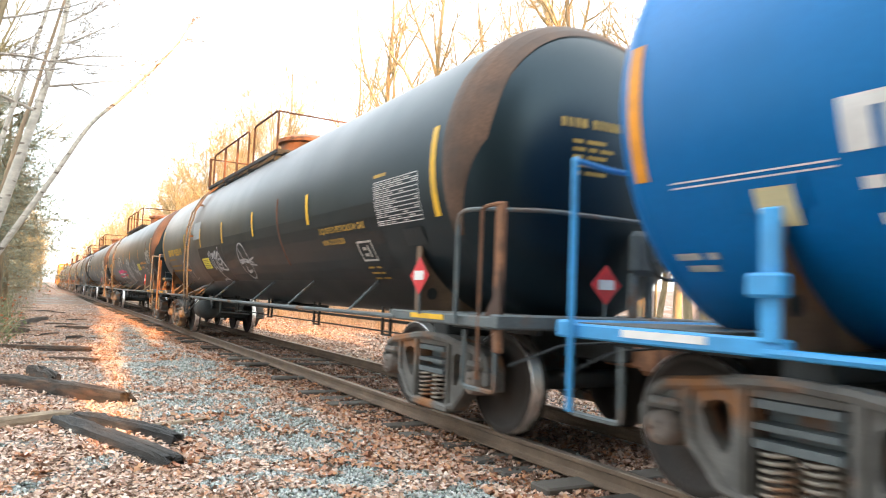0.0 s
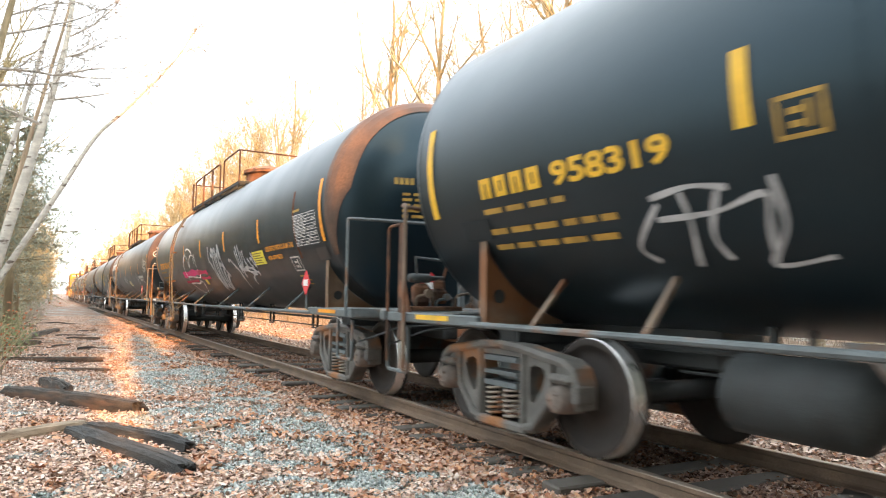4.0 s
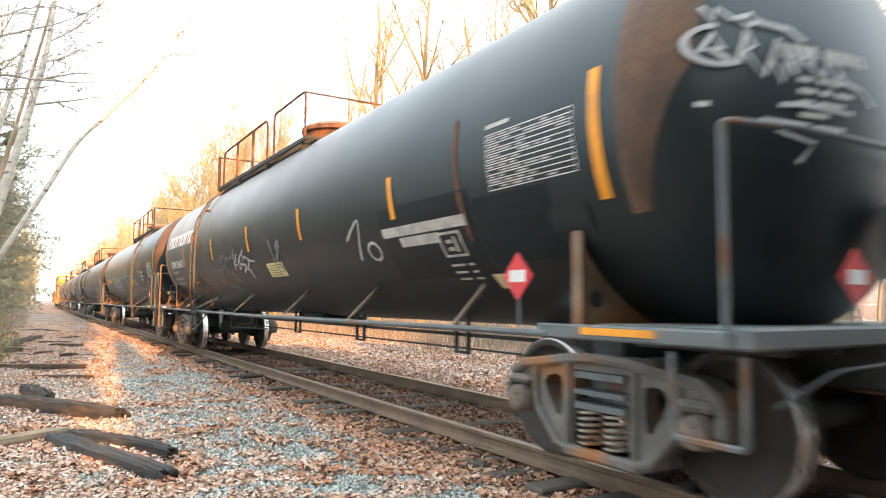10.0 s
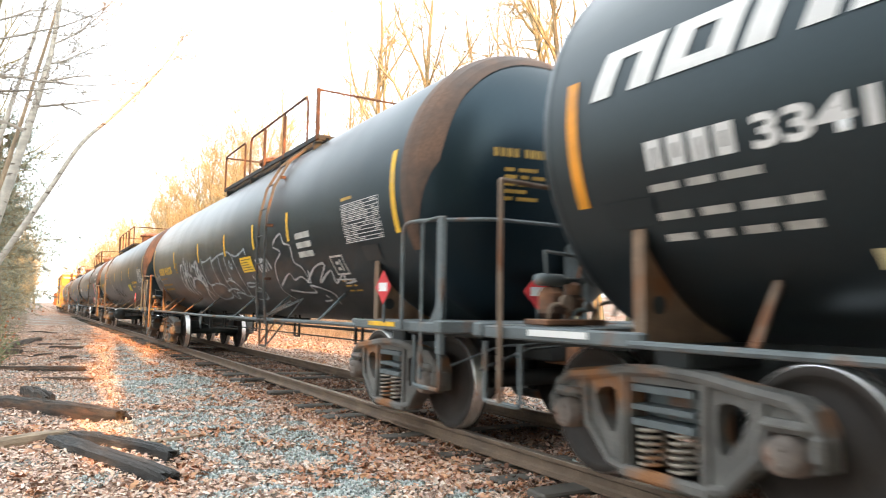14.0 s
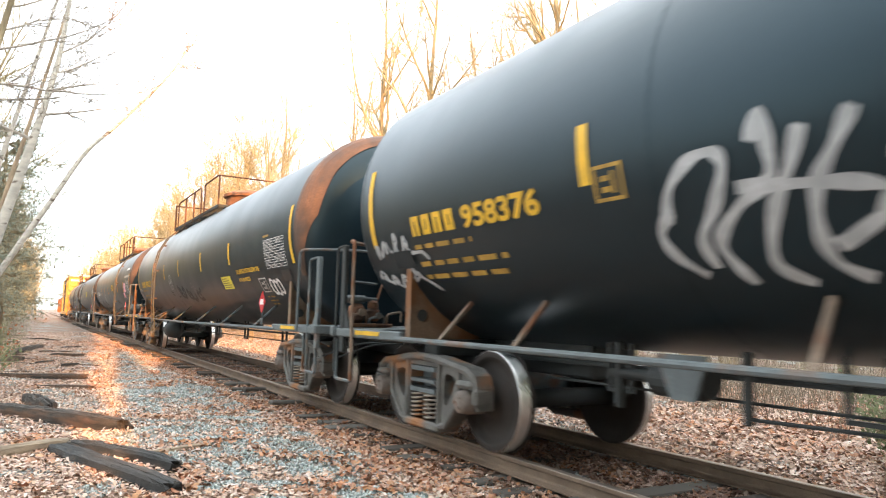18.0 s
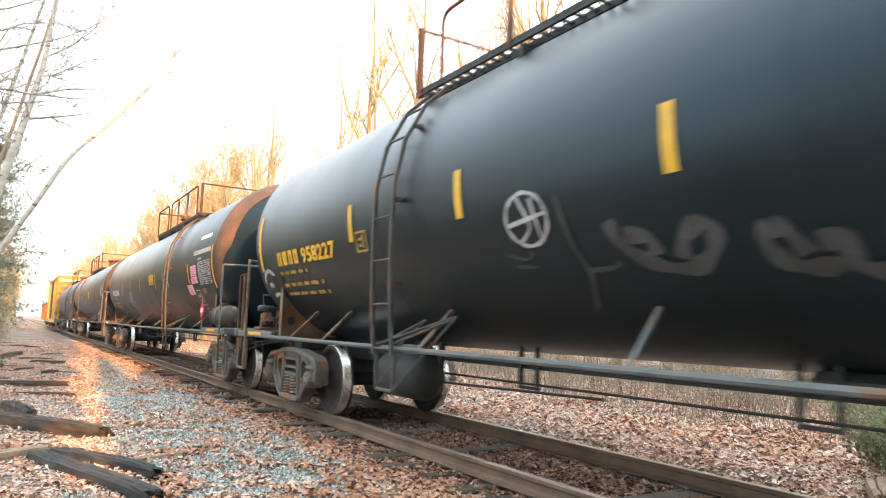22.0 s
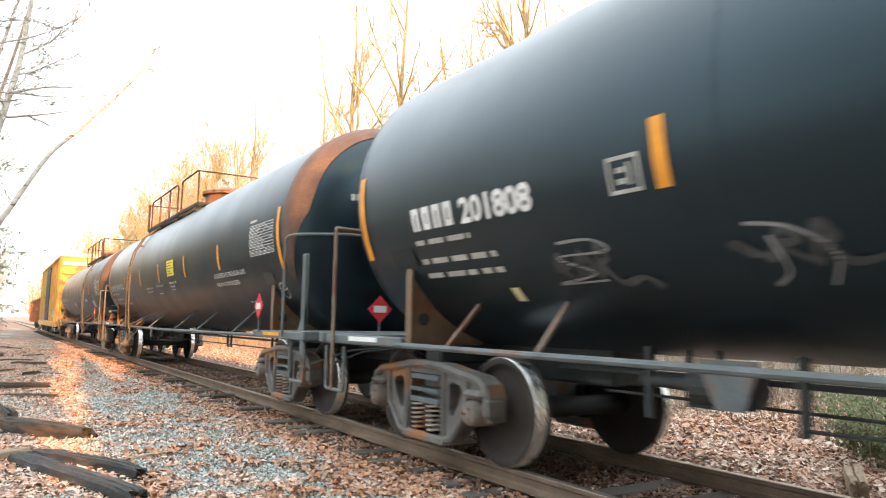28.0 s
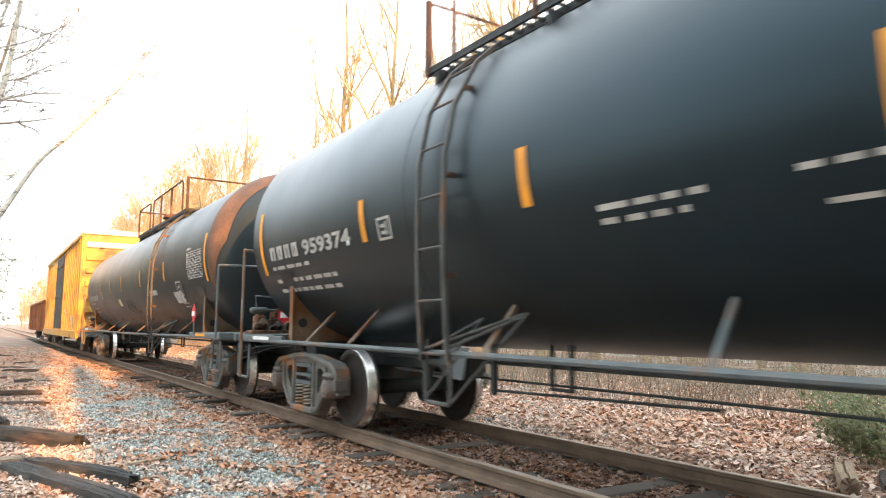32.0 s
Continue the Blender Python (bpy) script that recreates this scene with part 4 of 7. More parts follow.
TRUCKS = [(-7.6, 7.67), (-7.28, 7.38), (-7.7, 7.6), (-7.66, 7.72), (-7.2, 7.2), (-7.65, 7.8), (-7.6, 7.68), (-7.1, 7.25), (-7.3, 7.3)]
ENDS = [(-9.1, 9.1), (-8.98, 9.0), (-9.12, 9.12), (-9.15, 9.25), (-8.95, 8.75), (-9.35, 9.38), (-9.15, 9.25), (-8.85, 8.9), (-9.1, 9.1)]
FRONT_RAILS = [(-8.8, 2.3), (-8.38, 2.09), (-8.98, 2.29), (-9.0, 2.29), (-8.26, 2.15), (-8.7, 2.23), (-8.9, 2.34), (-8.17, 2.42), (-8.95, 2.3)]
REAR_RAILS = [(8.93, 2.31), (8.42, 2.29), (8.72, 2.37), (8.86, 2.33), (8.07, 2.21), (8.7, 2.31), (8.85, 2.36), (8.5, 2.43), (8.72, 2.35)]
POSTS = {1: ((-8.66, -8.9, 2.1, RUST), (8.89, 8.6, 2.1, DARK_RUST)), 4: ((-8.55, -8.86, 2.14, STEEL_GREY), (8.66, 8.48, 2.17, BLACK_STEEL)),
         5: ((-8.98, -9.28, 2.09, STEEL_GREY), (9.3, 9.1, 2.1, DARK_RUST)), 7: ((None, -8.7, 2.14, STEEL_GREY),)}
for i, (s, lab) in enumerate(zip(MIDDLES, LABELS)):
    low = (2.18, 2.6) if i in (3, 7) else (2.13, 2.54) if i == 6 else (2.26, 2.67)
    ahead = (s - MIDDLES[i - 1] - ENDS[i - 1][1] - ENDS[i][0]) / 2 if i else 9.4
    behind = (MIDDLES[i + 1] - s + ENDS[i + 1][0] + ENDS[i][1]) / 2 if i < 8 else 9.6
    place = dict(trucks=TRUCKS[i], ends=ENDS[i], front_rail=FRONT_RAILS[i], rear_rail=REAR_RAILS[i], posts=POSTS.get(i, ()), reach=(ahead, behind))
    if i == 0:
        c = tank_car(lab, TANK_BLUE, BLUE_STEEL, None, False, ORANGE, STRIPS[i], PLACARDS[i], gear=False, back=8.48, **place)
    else:
        c = tank_car(lab, TANK_DUSTY if i in (3, 8) else TANK_BLACK, stripes=YELLOW if i in (1, 4, 5) else ORANGE, strip_ys=STRIPS[i], placard_y=PLACARDS[i], strip_z=low, mirrored=i in (4, 6, 8), front_placard={1: -0.3, 4: -0.35, 5: 0.07, 6: 0.0, 7: -0.45}.get(i, -0.4), gear=i != 6, back={3: 8.33, 4: 7.97, 5: 8.5, 6: 8.36}.get(i), front=FRONTS[i], **place)
    CARS.append((c, s))
for i, y in ((1, 3.67), (2, 4.12), (3, 4.12), (4, -3.75), (5, 4.06), (6, -3.9), (7, 3.5), (8, -3.9)):
    ladder(CARS[i][0], y)


# ---------------------------------------------------------------- markings
def bar(car, y0, y1, z0, z1, mat, name="marking", label="", skew=0.0):
    return part(name, Shape().strip(patch(-y0, -y1, z0, z1, 0.0, skew=skew)), mat, car, label)


def words(car, text, y0, y1, z, h, mat, name="lettering", label=""):
    """Letters from y0 to y1 at height z, h high."""
    ob = tagged(lettering(text, h, 0, z, 0, mat, car, name, label, bold=h * 0.045), kind="stuff")
    ys = [v.co.y for v in ob.data.vertices]
    lo, hi = min(ys), max(ys)
    for v in ob.data.vertices:
        v.co.y = y1 + (v.co.y - lo) / (hi - lo) * (y0 - y1)
    return ob


def mark_blocks(car, y0, y1, z, h, n, mat, name="reporting_mark", gap=0.28, slant=0.0, cut=0.0):
    """A mark drawn as n plain blocks."""
    s, w = Shape(), (y0 - y1) / n
    for k in range(n):
        u, e, f = -(y0 - k * w), w * (1 - gap), 0.3 * w
        s.strip(patch(u, u + f, z, z + h, 0.0, skew=slant))
        s.strip(patch(u + e - f, u + e, z, z + h, 0.0, skew=slant))
        s.strip(patch(u + f + slant * 0.75, u + e - f + slant * 0.75, z + h * 0.75, z + h, 0.0, skew=slant * 0.25, n=2))
        if k % 2:
            s.strip(patch(u + f, u + e - f, z, z + h * 0.25, 0.0, skew=slant * 0.25, n=2))
    return tagged(part(name, s, mat, car), kind="stuff")


def fine_lines(car, rows, mat, name="small_print"):
    """Rows of small bars: (y0, y1, z, h)."""
    s, r = Shape(), random.Random(len(rows) * 7 + int(rows[0][2] * 1000))
    for y0, y1, z, h in rows:
        y = y0
        while y > y1 + 0.03:
            w = min(y - y1, r.uniform(0.1, 0.26))
            s.strip(patch(-y, -(y - w), z, z + h, 0.0, n=1))
            y -= w + r.uniform(0.04, 0.09)
    return tagged(part(name, s, mat, car), kind="stuff")


def table(car, y0, y1, z0, z1, mat=None):
    """The white test-date panel: ruled lines, and under it rows of small faded bars."""
    s, t, r, n = Shape(), Shape(), random.Random(int(y0 * 100)), 11
    for k in range(n + 1):
        z = z0 + (z1 - z0) * k / n
        s.strip(patch(-y0, -y1, z - 0.0035, z + 0.0035, 0.0, n=1))
        if k < n:
            y = y0 - 0.03
            while y > y1 + 0.08:
                w = r.uniform(0.06, 0.17)
                if r.random() < (0.85 if y > y0 - 0.4 else 0.45):
                    t.strip(patch(-y, -max(y1, y - w), z + 0.013, z + 0.026, 0.0, n=1))
                y -= w + r.uniform(0.02, 0.06)
    for y in (y0, y1):
        s.strip(patch(-y - 0.003, -y + 0.003, z0, z1, 0.0, n=2))
    panel = tagged(part("data_panel", s, mat or WHITE, car, "white ruled test-date panel"), kind="stuff")
    tagged(part("panel_print", t, FADED_WHITE, panel), kind="stuff")
    return panel


def framed(car, y0, y1, z0, z1, mat, rows=2):
    """A small framed stencil."""
    s, t = Shape(), 0.025
    for a, b, c, d in ((y0, y1, z0, z0 + t), (y0, y1, z1 - t, z1), (y0, y0 - t, z0, z1), (y1 + t, y1, z0, z1)):
        s.strip(patch(-a, -b, c, d, 0.0, n=2))
    w, h = y0 - y1, z1 - z0
    for k in range(rows):
        s.strip(patch(-(y0 - w * 0.28), -(y0 - w * 0.55), z0 + h * (0.25 + 0.3 * k), z0 + h * (0.4 + 0.3 * k), 0.0, n=1))
    s.strip(patch(-(y0 - w * 0.62), -(y0 - w * 0.72), z0 + h * 0.2, z0 + h * 0.8, 0.0, n=1))
    return part("stencil_box", s, mat, car)


def notice(car, y0, y1, z0, z1, mat, ink=None):
    p = bar(car, y0, y1, z0, z1, mat, "notice", "notice sheet with rows of small print")
    s, r = Shape(), random.Random(int(z1 * 1000))
    w, h = y0 - y1, z1 - z0
    for k in range(5):
        z = z0 + h * (0.12 + 0.17 * k)
        s.strip(patch(-(y0 - w * 0.08), -(y0 - w * r.uniform(0.6, 0.93)), z, z + h * 0.06, 0.0, off=0.009, n=1))
    tagged(part("print", s, ink or NOTE_INK, p), kind="stuff")
    return p


def graffiti(car, lines, w, mat, label="sprayed graffiti", name="graffiti", first=None):
    """Sprayed strokes, each a row of (y, z) points; all but the first are parts of the first."""
    for k, pts in enumerate(lines):
        s = Shape().strip(stroke([(-y, z) for y, z in pts], w, 0.0, 0.0075 + 0.0006 * k + (0.006 if first and k == 0 else 0)))
        ob = part(name if first is None else "stroke", s, mat, first or car, label if first is None else "")
        first = first or ob
    return first


def loops(y0, y1, z0, z1, n, seed, lean=0.0, tail=True):
    """A hurried scrawl of about n uneven letters between y0 and y1."""
    r, pts, w, h = random.Random(seed), [], (y0 - y1) / n, z1 - z0
    for k in range(n):
        y, q = y0 - k * w, r.uniform(0.75, 1.3)
        kind = r.randrange(3)
        top, low = z1 - r.uniform(0, 0.4) * h, z0 + r.uniform(0, 0.4) * h
        if kind == 0:
            pts += [(y, top), (y - w * 0.2 * q, low), (y - w * 0.35 * q - lean, top - 0.1 * h), (y - w * 0.7 * q, low + 0.1 * h)]
        elif kind == 1:
            pts += [(y - w * 0.5 * q, top), (y - w * 0.1, (top + low) / 2), (y - w * 0.4, low), (y - w * 0.8 * q, (top + low) / 2), (y - w * 0.5, top - 0.1 * h), (y - w * 0.9, low + 0.15 * h)]
        else:
            pts += [(y, low + 0.2 * h), (y - w * 0.3 * q - lean, top), (y - w * 0.6 * q, top - 0.3 * h), (y - w * 0.25, (top + low) / 2), (y - w * 0.85 * q, low)]
    if tail:
        pts += [(y1 - 0.15, z0 + 0.12 * h), (y1 - 0.25, z0 - 0.05)]
    return pts


def ellipse(y, z, a, b, start=0, turn=360, n=14):
    return [(y - a * math.cos(radians(start + turn * k / n)), z + b * math.sin(radians(start + turn * k / n))) for k in range(n + 1)]


def end_print(car, mat, z=2.62, x=-0.95):
    """Number and small print on the front head."""
    mat = FADED_YELLOW if mat in (YELLOW, ORANGE) else FADED_WHITE
    blocks([0.05] * 4 + [-0.03] + [0.045] * 6, 0.085, x, z, 0, mat, car, "end_number", gap=0.016, head=head_point)
    for k, w in enumerate(([0.1, 0.2], [0.12, 0.08, 0.14], [0.1, 0.2], [0.22], [0.08, 0.22])):
        blocks(w, 0.035, x + 0.1, z - 0.14 - k * 0.07, 0, mat, car, "end_print", gap=0.04, head=head_point)


PINK = material("pink_notice", (0.8, 0.45, 0.5), rough=0.6, var=0.12, scale=6, fine=60, bump=0.0)
PINK_PAINT = material("pink_spray", (0.78, 0.05, 0.22), rough=0.6, var=0.15, scale=5, fine=40, bump=0.0)
RED_PAINT = material("red_spray", (0.62, 0.05, 0.13), rough=0.6, var=0.2, scale=5, fine=40, bump=0.0)
NOTE_YELLOW = material("yellow_notice", (0.72, 0.62, 0.06), rough=0.55, var=0.12, scale=6, fine=60, bump=0.0)
NOTE_GOLD = material("golden_notice", (0.8, 0.5, 0.02), rough=0.55, var=0.12, scale=6, fine=60, bump=0.0)
NOTE_CREAM = material("cream_notice", (0.66, 0.6, 0.36), rough=0.6, var=0.15, scale=6, fine=60, bump=0.0)
FAINT = material("faint_spray", (0.055, 0.062, 0.067), rough=0.6, var=0.35, scale=5, fine=40, bump=0.0)
PALE_BLUE = material("pale_blue_patch", (0.3, 0.38, 0.44), rough=0.5, var=0.2, scale=3, fine=30, bump=0.0)
FADED_YELLOW = material("faded_yellow", (0.42, 0.26, 0.05), rough=0.6, var=0.3, scale=6, fine=60, bump=0.0)
FADED_WHITE = material("faded_white", (0.45, 0.45, 0.43), rough=0.6, var=0.25, scale=6, fine=60, bump=0.0)
FAINT_PATCH = material("repaint_reflection_black", (0.004, 0.0085, 0.012), rough=0.38, uneven=0.03, var=0.25, scale=0.9, fine=25, bump=0.0, spec=0.4, sheen=(0.56, 0.83, 1.0))
FADED_GREY = material("faded_grey_spray", (0.24, 0.25, 0.26), rough=0.6, var=0.3, scale=5, fine=40, bump=0.0)
STREAK_BROWN = material("brown_patch", (0.3, 0.19, 0.11), rough=0.7, var=0.2, scale=6, fine=50, bump=0.0)
STREAK = material("rust_streak", (0.13, 0.055, 0.03), rough=0.85, var=0.4, scale=4, fine=40, bump=0.05)


def common(i, num, mat, y0, y1, z0, zh, table_at, box_at, lpg, fbox, lpg_z=2.10):
    """Marks that every car bears: number near the rear, panel and stencils near the front."""
    c = CARS[i][0]
    front_now[0] = FRONTS[i]
    w = y0 - y1
    mark_blocks(c, y0, y0 - w * 0.42, z0, zh, 4, mat)
    if num:
        words(c, num, y0 - w * 0.46, y1, z0, zh, mat, "car_number")
    else:
        mark_blocks(c, y0 - w * 0.46, y1, z0, zh, 6, mat, "car_number")
    dim = FADED_YELLOW if mat in (YELLOW, ORANGE) else FADED_WHITE
    fine_lines(c, [(y0 + 0.02, y0 - w * 0.5, z0 - 0.13, 0.045)], dim)
    fine_lines(c, [(y0 + 0.02, y1 + 0.55, z0 - 0.31, 0.05), (y0 + 0.02, y1 + 0.55, z0 - 0.45, 0.05)], dim)
    if table_at:
        table(c, *table_at)
        bar(c, table_at[0], table_at[0] - 0.3, table_at[3] + 0.05, table_at[3] + 0.085, dim)
    if box_at:
        framed(c, *box_at, FADED_WHITE)
        fine_lines(c, [(box_at[0], box_at[1], box_at[2] - 0.1 - 0.08 * k, 0.025) for k in range(3)], dim)
    if lpg:
        words(c, "LIQUEFIED PETROLEUM GAS", lpg[0], lpg[1], lpg_z, 0.075, dim if i == 1 else mat)
        words(c, "NON-ODORIZED", lpg[0] - 0.02, lpg[2], lpg_z - 0.15, 0.07, dim if i == 1 else mat)
    framed(c, *fbox, dim, 2)
    end_print(c, mat, *{1: (2.89, -0.7), 4: (2.8, -0.83), 5: (3.15, -0.58), 6: (2.98, -0.58), 7: (2.9, -0.82)}.get(i, (2.8, -0.8)))
    return c


common(1, "958319", YELLOW, 7.18, 5.19, 2.18, 0.165, (-6.56, -7.55, 2.09, 2.55), (-5.83, -6.23, 1.69, 1.95), (-4.77, -6.2, -5.52), (4.53, 4.27, 2.15, 2.37))
common(2, "956947", ORANGE, 7.27, 5.33, 2.16, 0.19, (-6.75, -7.7, 2.09, 2.53), (-6.22, -6.63, 1.70, 1.95), (-5.08, -6.58, -5.9), (4.78, 4.52, 2.15, 2.38))
common(3, "33413", WHITE, 7.5, 6.0, 2.17, 0.17, (-6.85, -7.85, 2.23, 2.66), (-5.87, -6.24, 1.72, 1.97), None, (5.19, 4.94, 2.13, 2.36))
common(4, "958376", YELLOW, 6.88, 4.93, 2.14, 0.19, (-6.62, -7.6, 2.08, 2.52), (-5.95, -6.34, 1.69, 1.96), None, (4.36, 4.1, 2.13, 2.37))
common(5, "958227", YELLOW, 7.58, 5.56, 2.14, 0.19, (-6.8, -7.82, 2.08, 2.52), (-6.1, -6.5, 1.67, 1.94), (-4.9, -6.35, -5.67), (4.97, 4.7, 2.13, 2.36), 2.07)
common(6, "201808", WHITE, 7.37, 5.75, 2.16, 0.2, (-6.72, -7.72, 2.07, 2.52), (-6.1, -6.48, 1.6, 1.97), None, (5.03, 4.78, 2.14, 2.37))
common(7, "959374", FADED_WHITE, 7.6, 5.24, 2.19, 0.17, (-6.57, -7.58, 2.28, 2.71), None, (-4.41, -6.14, -5.72), (4.64, 4.39, 2.16, 2.38), 2.05)
common(8, "", FADED_WHITE, 7.5, 5.6, 2.16, 0.17, (-6.68, -7.72, 2.2, 2.68), (-5.6, -6.0, 1.9, 2.2), None, (4.7, 4.45, 2.14, 2.37))

c = CARS[0][0]
post = part("saddle_post", Shape().box(-1.49, -1.46, 7.5, 7.61, 1.2, 1.86, bevel=0.01), BLUE_STEEL, c, "blue steel post in front of the saddle")
part("clamp", Shape().box(-1.53, -1.45, 7.46, 7.66, 1.42, 1.54, bevel=0.015), BLUE_STEEL, post)
mark_blocks(c, 7.25, 5.0, 2.08, 0.25, 5, WHITE)
fine_lines(c, [(7.2, 5.6, 1.9, 0.06), (7.15, 5.6, 1.72, 0.06)], WHITE)
bar(c, 8.25, 7.3, 2.02, 2.03, WHITE), bar(c, 8.25, 7.3, 2.05, 2.06, WHITE)
part("paint_patch", Shape().strip(patch(-7.74, -7.53, 1.75, 1.97, 0.0, off=0.016)), NOTE_CREAM, c, "cream stencilled patch")
fine_lines(c, [(8.4, 8.1, 1.56, 0.05), (8.35, 8.05, 1.47, 0.05)], FADED_WHITE)

c = CARS[1][0]
graffiti(c, [ellipse(-0.62, 1.83, 0.34, 0.36, 20, 400), [(-0.3, 1.86), (-0.75, 1.88), (-1.15, 1.8)], [(-0.45, 2.1), (-0.6, 1.85), (-0.5, 1.6)], [(-0.95, 1.85), (-1.3, 1.9)], [(-0.9, 1.78), (-1.3, 1.75)]], 0.03, SPRAY)
bar(c, 3.5, 2.77, 2.46, 2.85, PALE_BLUE, "paint_patch", "pale blue painted-over patch")
notice(c, 2.93, 2.22, 1.75, 2.0, NOTE_YELLOW)
tag = graffiti(c, [[(2.19, 2.11), (2.14, 1.96), (2.06, 1.81), (1.98, 1.72)], [(2.17, 2.03), (2.02, 2.13), (1.95, 2.12), (2.03, 2.03), (1.97, 1.92), (1.92, 1.73)], [(1.95, 2.04), (1.78, 2.09), (1.84, 1.99), (1.81, 1.81), (1.71, 1.67), (1.64, 1.56), (1.58, 1.51)], [(1.79, 2.00), (1.66, 2.09), (1.67, 2.00), (1.62, 1.85), (1.56, 1.66)], [(1.70, 1.99), (1.47, 2.12), (1.44, 2.10), (1.58, 1.99), (1.55, 1.82), (1.49, 1.68)], [(1.53, 1.97), (1.27, 2.10), (1.26, 2.07), (1.44, 1.97), (1.49, 1.89), (1.42, 1.83), (1.28, 1.83), (1.11, 1.88), (1.12, 1.93), (1.28, 1.95), (1.38, 1.91)]], 0.042, SPRAY, "white sprayed looping tag")
graffiti(c, [[(1.15, 2.21), (1.18, 2.15), (1.14, 2.03), (1.03, 1.89), (0.94, 1.78), (0.90, 1.72), (0.95, 1.70), (1.15, 1.70), (1.32, 1.72)], [(1.88, 1.40), (1.78, 1.45), (1.59, 1.45), (1.45, 1.44), (1.36, 1.38), (1.48, 1.46), (1.59, 1.53)], [(1.28, 1.81), (1.25, 1.75), (1.40, 1.73), (1.58, 1.79)]], 0.042, SPRAY, first=tag)
tag = graffiti(c, [[(5.39, 1.93), (5.65, 1.66), (5.55, 1.53)], [(5.20, 1.98), (5.19, 1.78), (5.27, 1.48)], [(4.95, 1.96), (5.07, 1.70), (5.03, 1.52)], [(5.42, 1.83), (5.00, 1.84), (4.68, 1.91), (4.70, 1.75), (4.75, 1.55)], [(4.61, 2.00), (4.62, 1.72), (4.78, 1.47), (4.44, 1.51)], [(5.43, 1.97), (5.12, 2.01), (4.88, 1.97)]], 0.035, SPRAY, "small white scrawled tag")
graffiti(c, [[(-0.33, 1.81), (-0.60, 1.84), (-0.91, 1.82)], [(-0.54, 1.61), (-0.81, 1.65)]], 0.05, SPRAY)
bar(c, -3.04, -3.12, 1.7, 2.75, STREAK, "rust_streak")
# repaint, drawn longer so its upper edge also paints the reflected tree line
part("paint_patch", Shape().strip(patch(-3.1, -0.82, 1.4, 2.24, 0.0, off=0.004)), FAINT_PATCH, c, "darker black patch, part repaint and part painted tree-line reflection")
part("paint_patch", Shape().strip(patch(-0.8, 6.6, 1.42, 2.36, 0.0, off=0.004)), FAINT_PATCH, c, "darker black patch, part repaint and part painted tree-line reflection")

c = CARS[2][0]
notice(c, -4.14, -4.88, 1.89, 2.14, NOTE_YELLOW)
tag = graffiti(c, [[(3.03, 2.13), (2.85, 2.33), (2.56, 2.41), (2.41, 2.53), (2.05, 2.54), (1.68, 2.44), (1.48, 2.27), (1.53, 2.14)], [(2.62, 2.42), (2.93, 2.21), (3.07, 1.94), (2.96, 1.79)], [(2.43, 2.39), (2.33, 2.27), (2.30, 2.09)], [(2.23, 2.05), (2.06, 2.26), (1.80, 2.36), (1.64, 2.37)], [(1.41, 2.31), (1.35, 2.37), (1.30, 2.25), (1.26, 1.96)], [(2.96, 1.79), (2.86, 1.53), (2.53, 1.31), (2.09, 1.26), (1.69, 1.38), (1.46, 1.58), (1.53, 1.67)], [(2.93, 1.82), (2.43, 1.81), (1.78, 1.78), (1.40, 1.77), (1.20, 1.85)], [(3.09, 1.61), (2.49, 1.62), (1.95, 1.60), (1.58, 1.68)]], 0.038, WHITE, "white sprayed tag in rounded strokes")
graffiti(c, [[(3.53, 1.88), (2.72, 1.9), (1.99, 1.92), (1.4, 1.9), (1.31, 1.89)]], 0.16, PINK_PAINT, "pink-red sprayed bar across the tag")
graffiti(c, [[(1.44, 1.91), (0.8, 1.9), (0.31, 1.88)]], 0.1, RED_PAINT, "red sprayed end of the bar across the tag")
graffiti(c, [[(3.63, 1.66), (2.45, 1.67), (1.88, 1.68)], [(1.33, 1.75), (0.69, 1.73), (0.24, 1.74)]], 0.07, RED_PAINT, "red sprayed bar under the tag")
bar(c, 1.06, 0.8, 1.55, 1.7, NOTE_YELLOW, "notice", "small torn yellow sticker")
tag = graffiti(c, [[(-0.46, 2.46), (-0.46, 2.37), (-0.39, 2.16), (-0.51, 2.05), (-0.59, 1.90), (-0.61, 1.66), (-0.58, 1.43), (-0.66, 1.36)], [(-0.65, 2.29), (-0.77, 2.22), (-0.83, 2.25)], [(-0.77, 2.32), (-0.87, 2.39), (-0.90, 2.28), (-0.83, 2.12), (-0.76, 1.99), (-0.74, 1.77), (-0.68, 1.47)], [(-0.92, 2.31), (-1.03, 2.34), (-1.03, 2.16), (-0.95, 1.83), (-0.76, 1.42)], [(-1.09, 2.34), (-1.17, 2.35), (-1.17, 2.17), (-1.06, 1.81), (-0.86, 1.42)], [(-1.26, 2.24), (-1.36, 2.22), (-1.41, 2.33), (-1.35, 2.10), (-1.21, 1.72), (-1.03, 1.41)], [(-1.42, 2.38), (-1.53, 2.40), (-1.58, 2.26), (-1.63, 2.02), (-1.71, 1.86), (-1.79, 1.78), (-1.87, 1.74)], [(-1.53, 2.36), (-1.50, 2.13)]], 0.085, SPRAY, "large pale sprayed tag of tall strokes")
graffiti(c, [[(-1.38, 2.00), (-1.52, 2.02), (-1.63, 1.90)], [(-1.53, 1.90), (-1.38, 1.71), (-1.26, 1.53), (-1.16, 1.40)], [(-1.86, 1.75), (-1.73, 1.77), (-1.56, 1.69), (-1.37, 1.52), (-1.24, 1.42)], [(-1.05, 1.41), (-1.15, 1.38), (-1.30, 1.46)]], 0.085, SPRAY, first=tag)
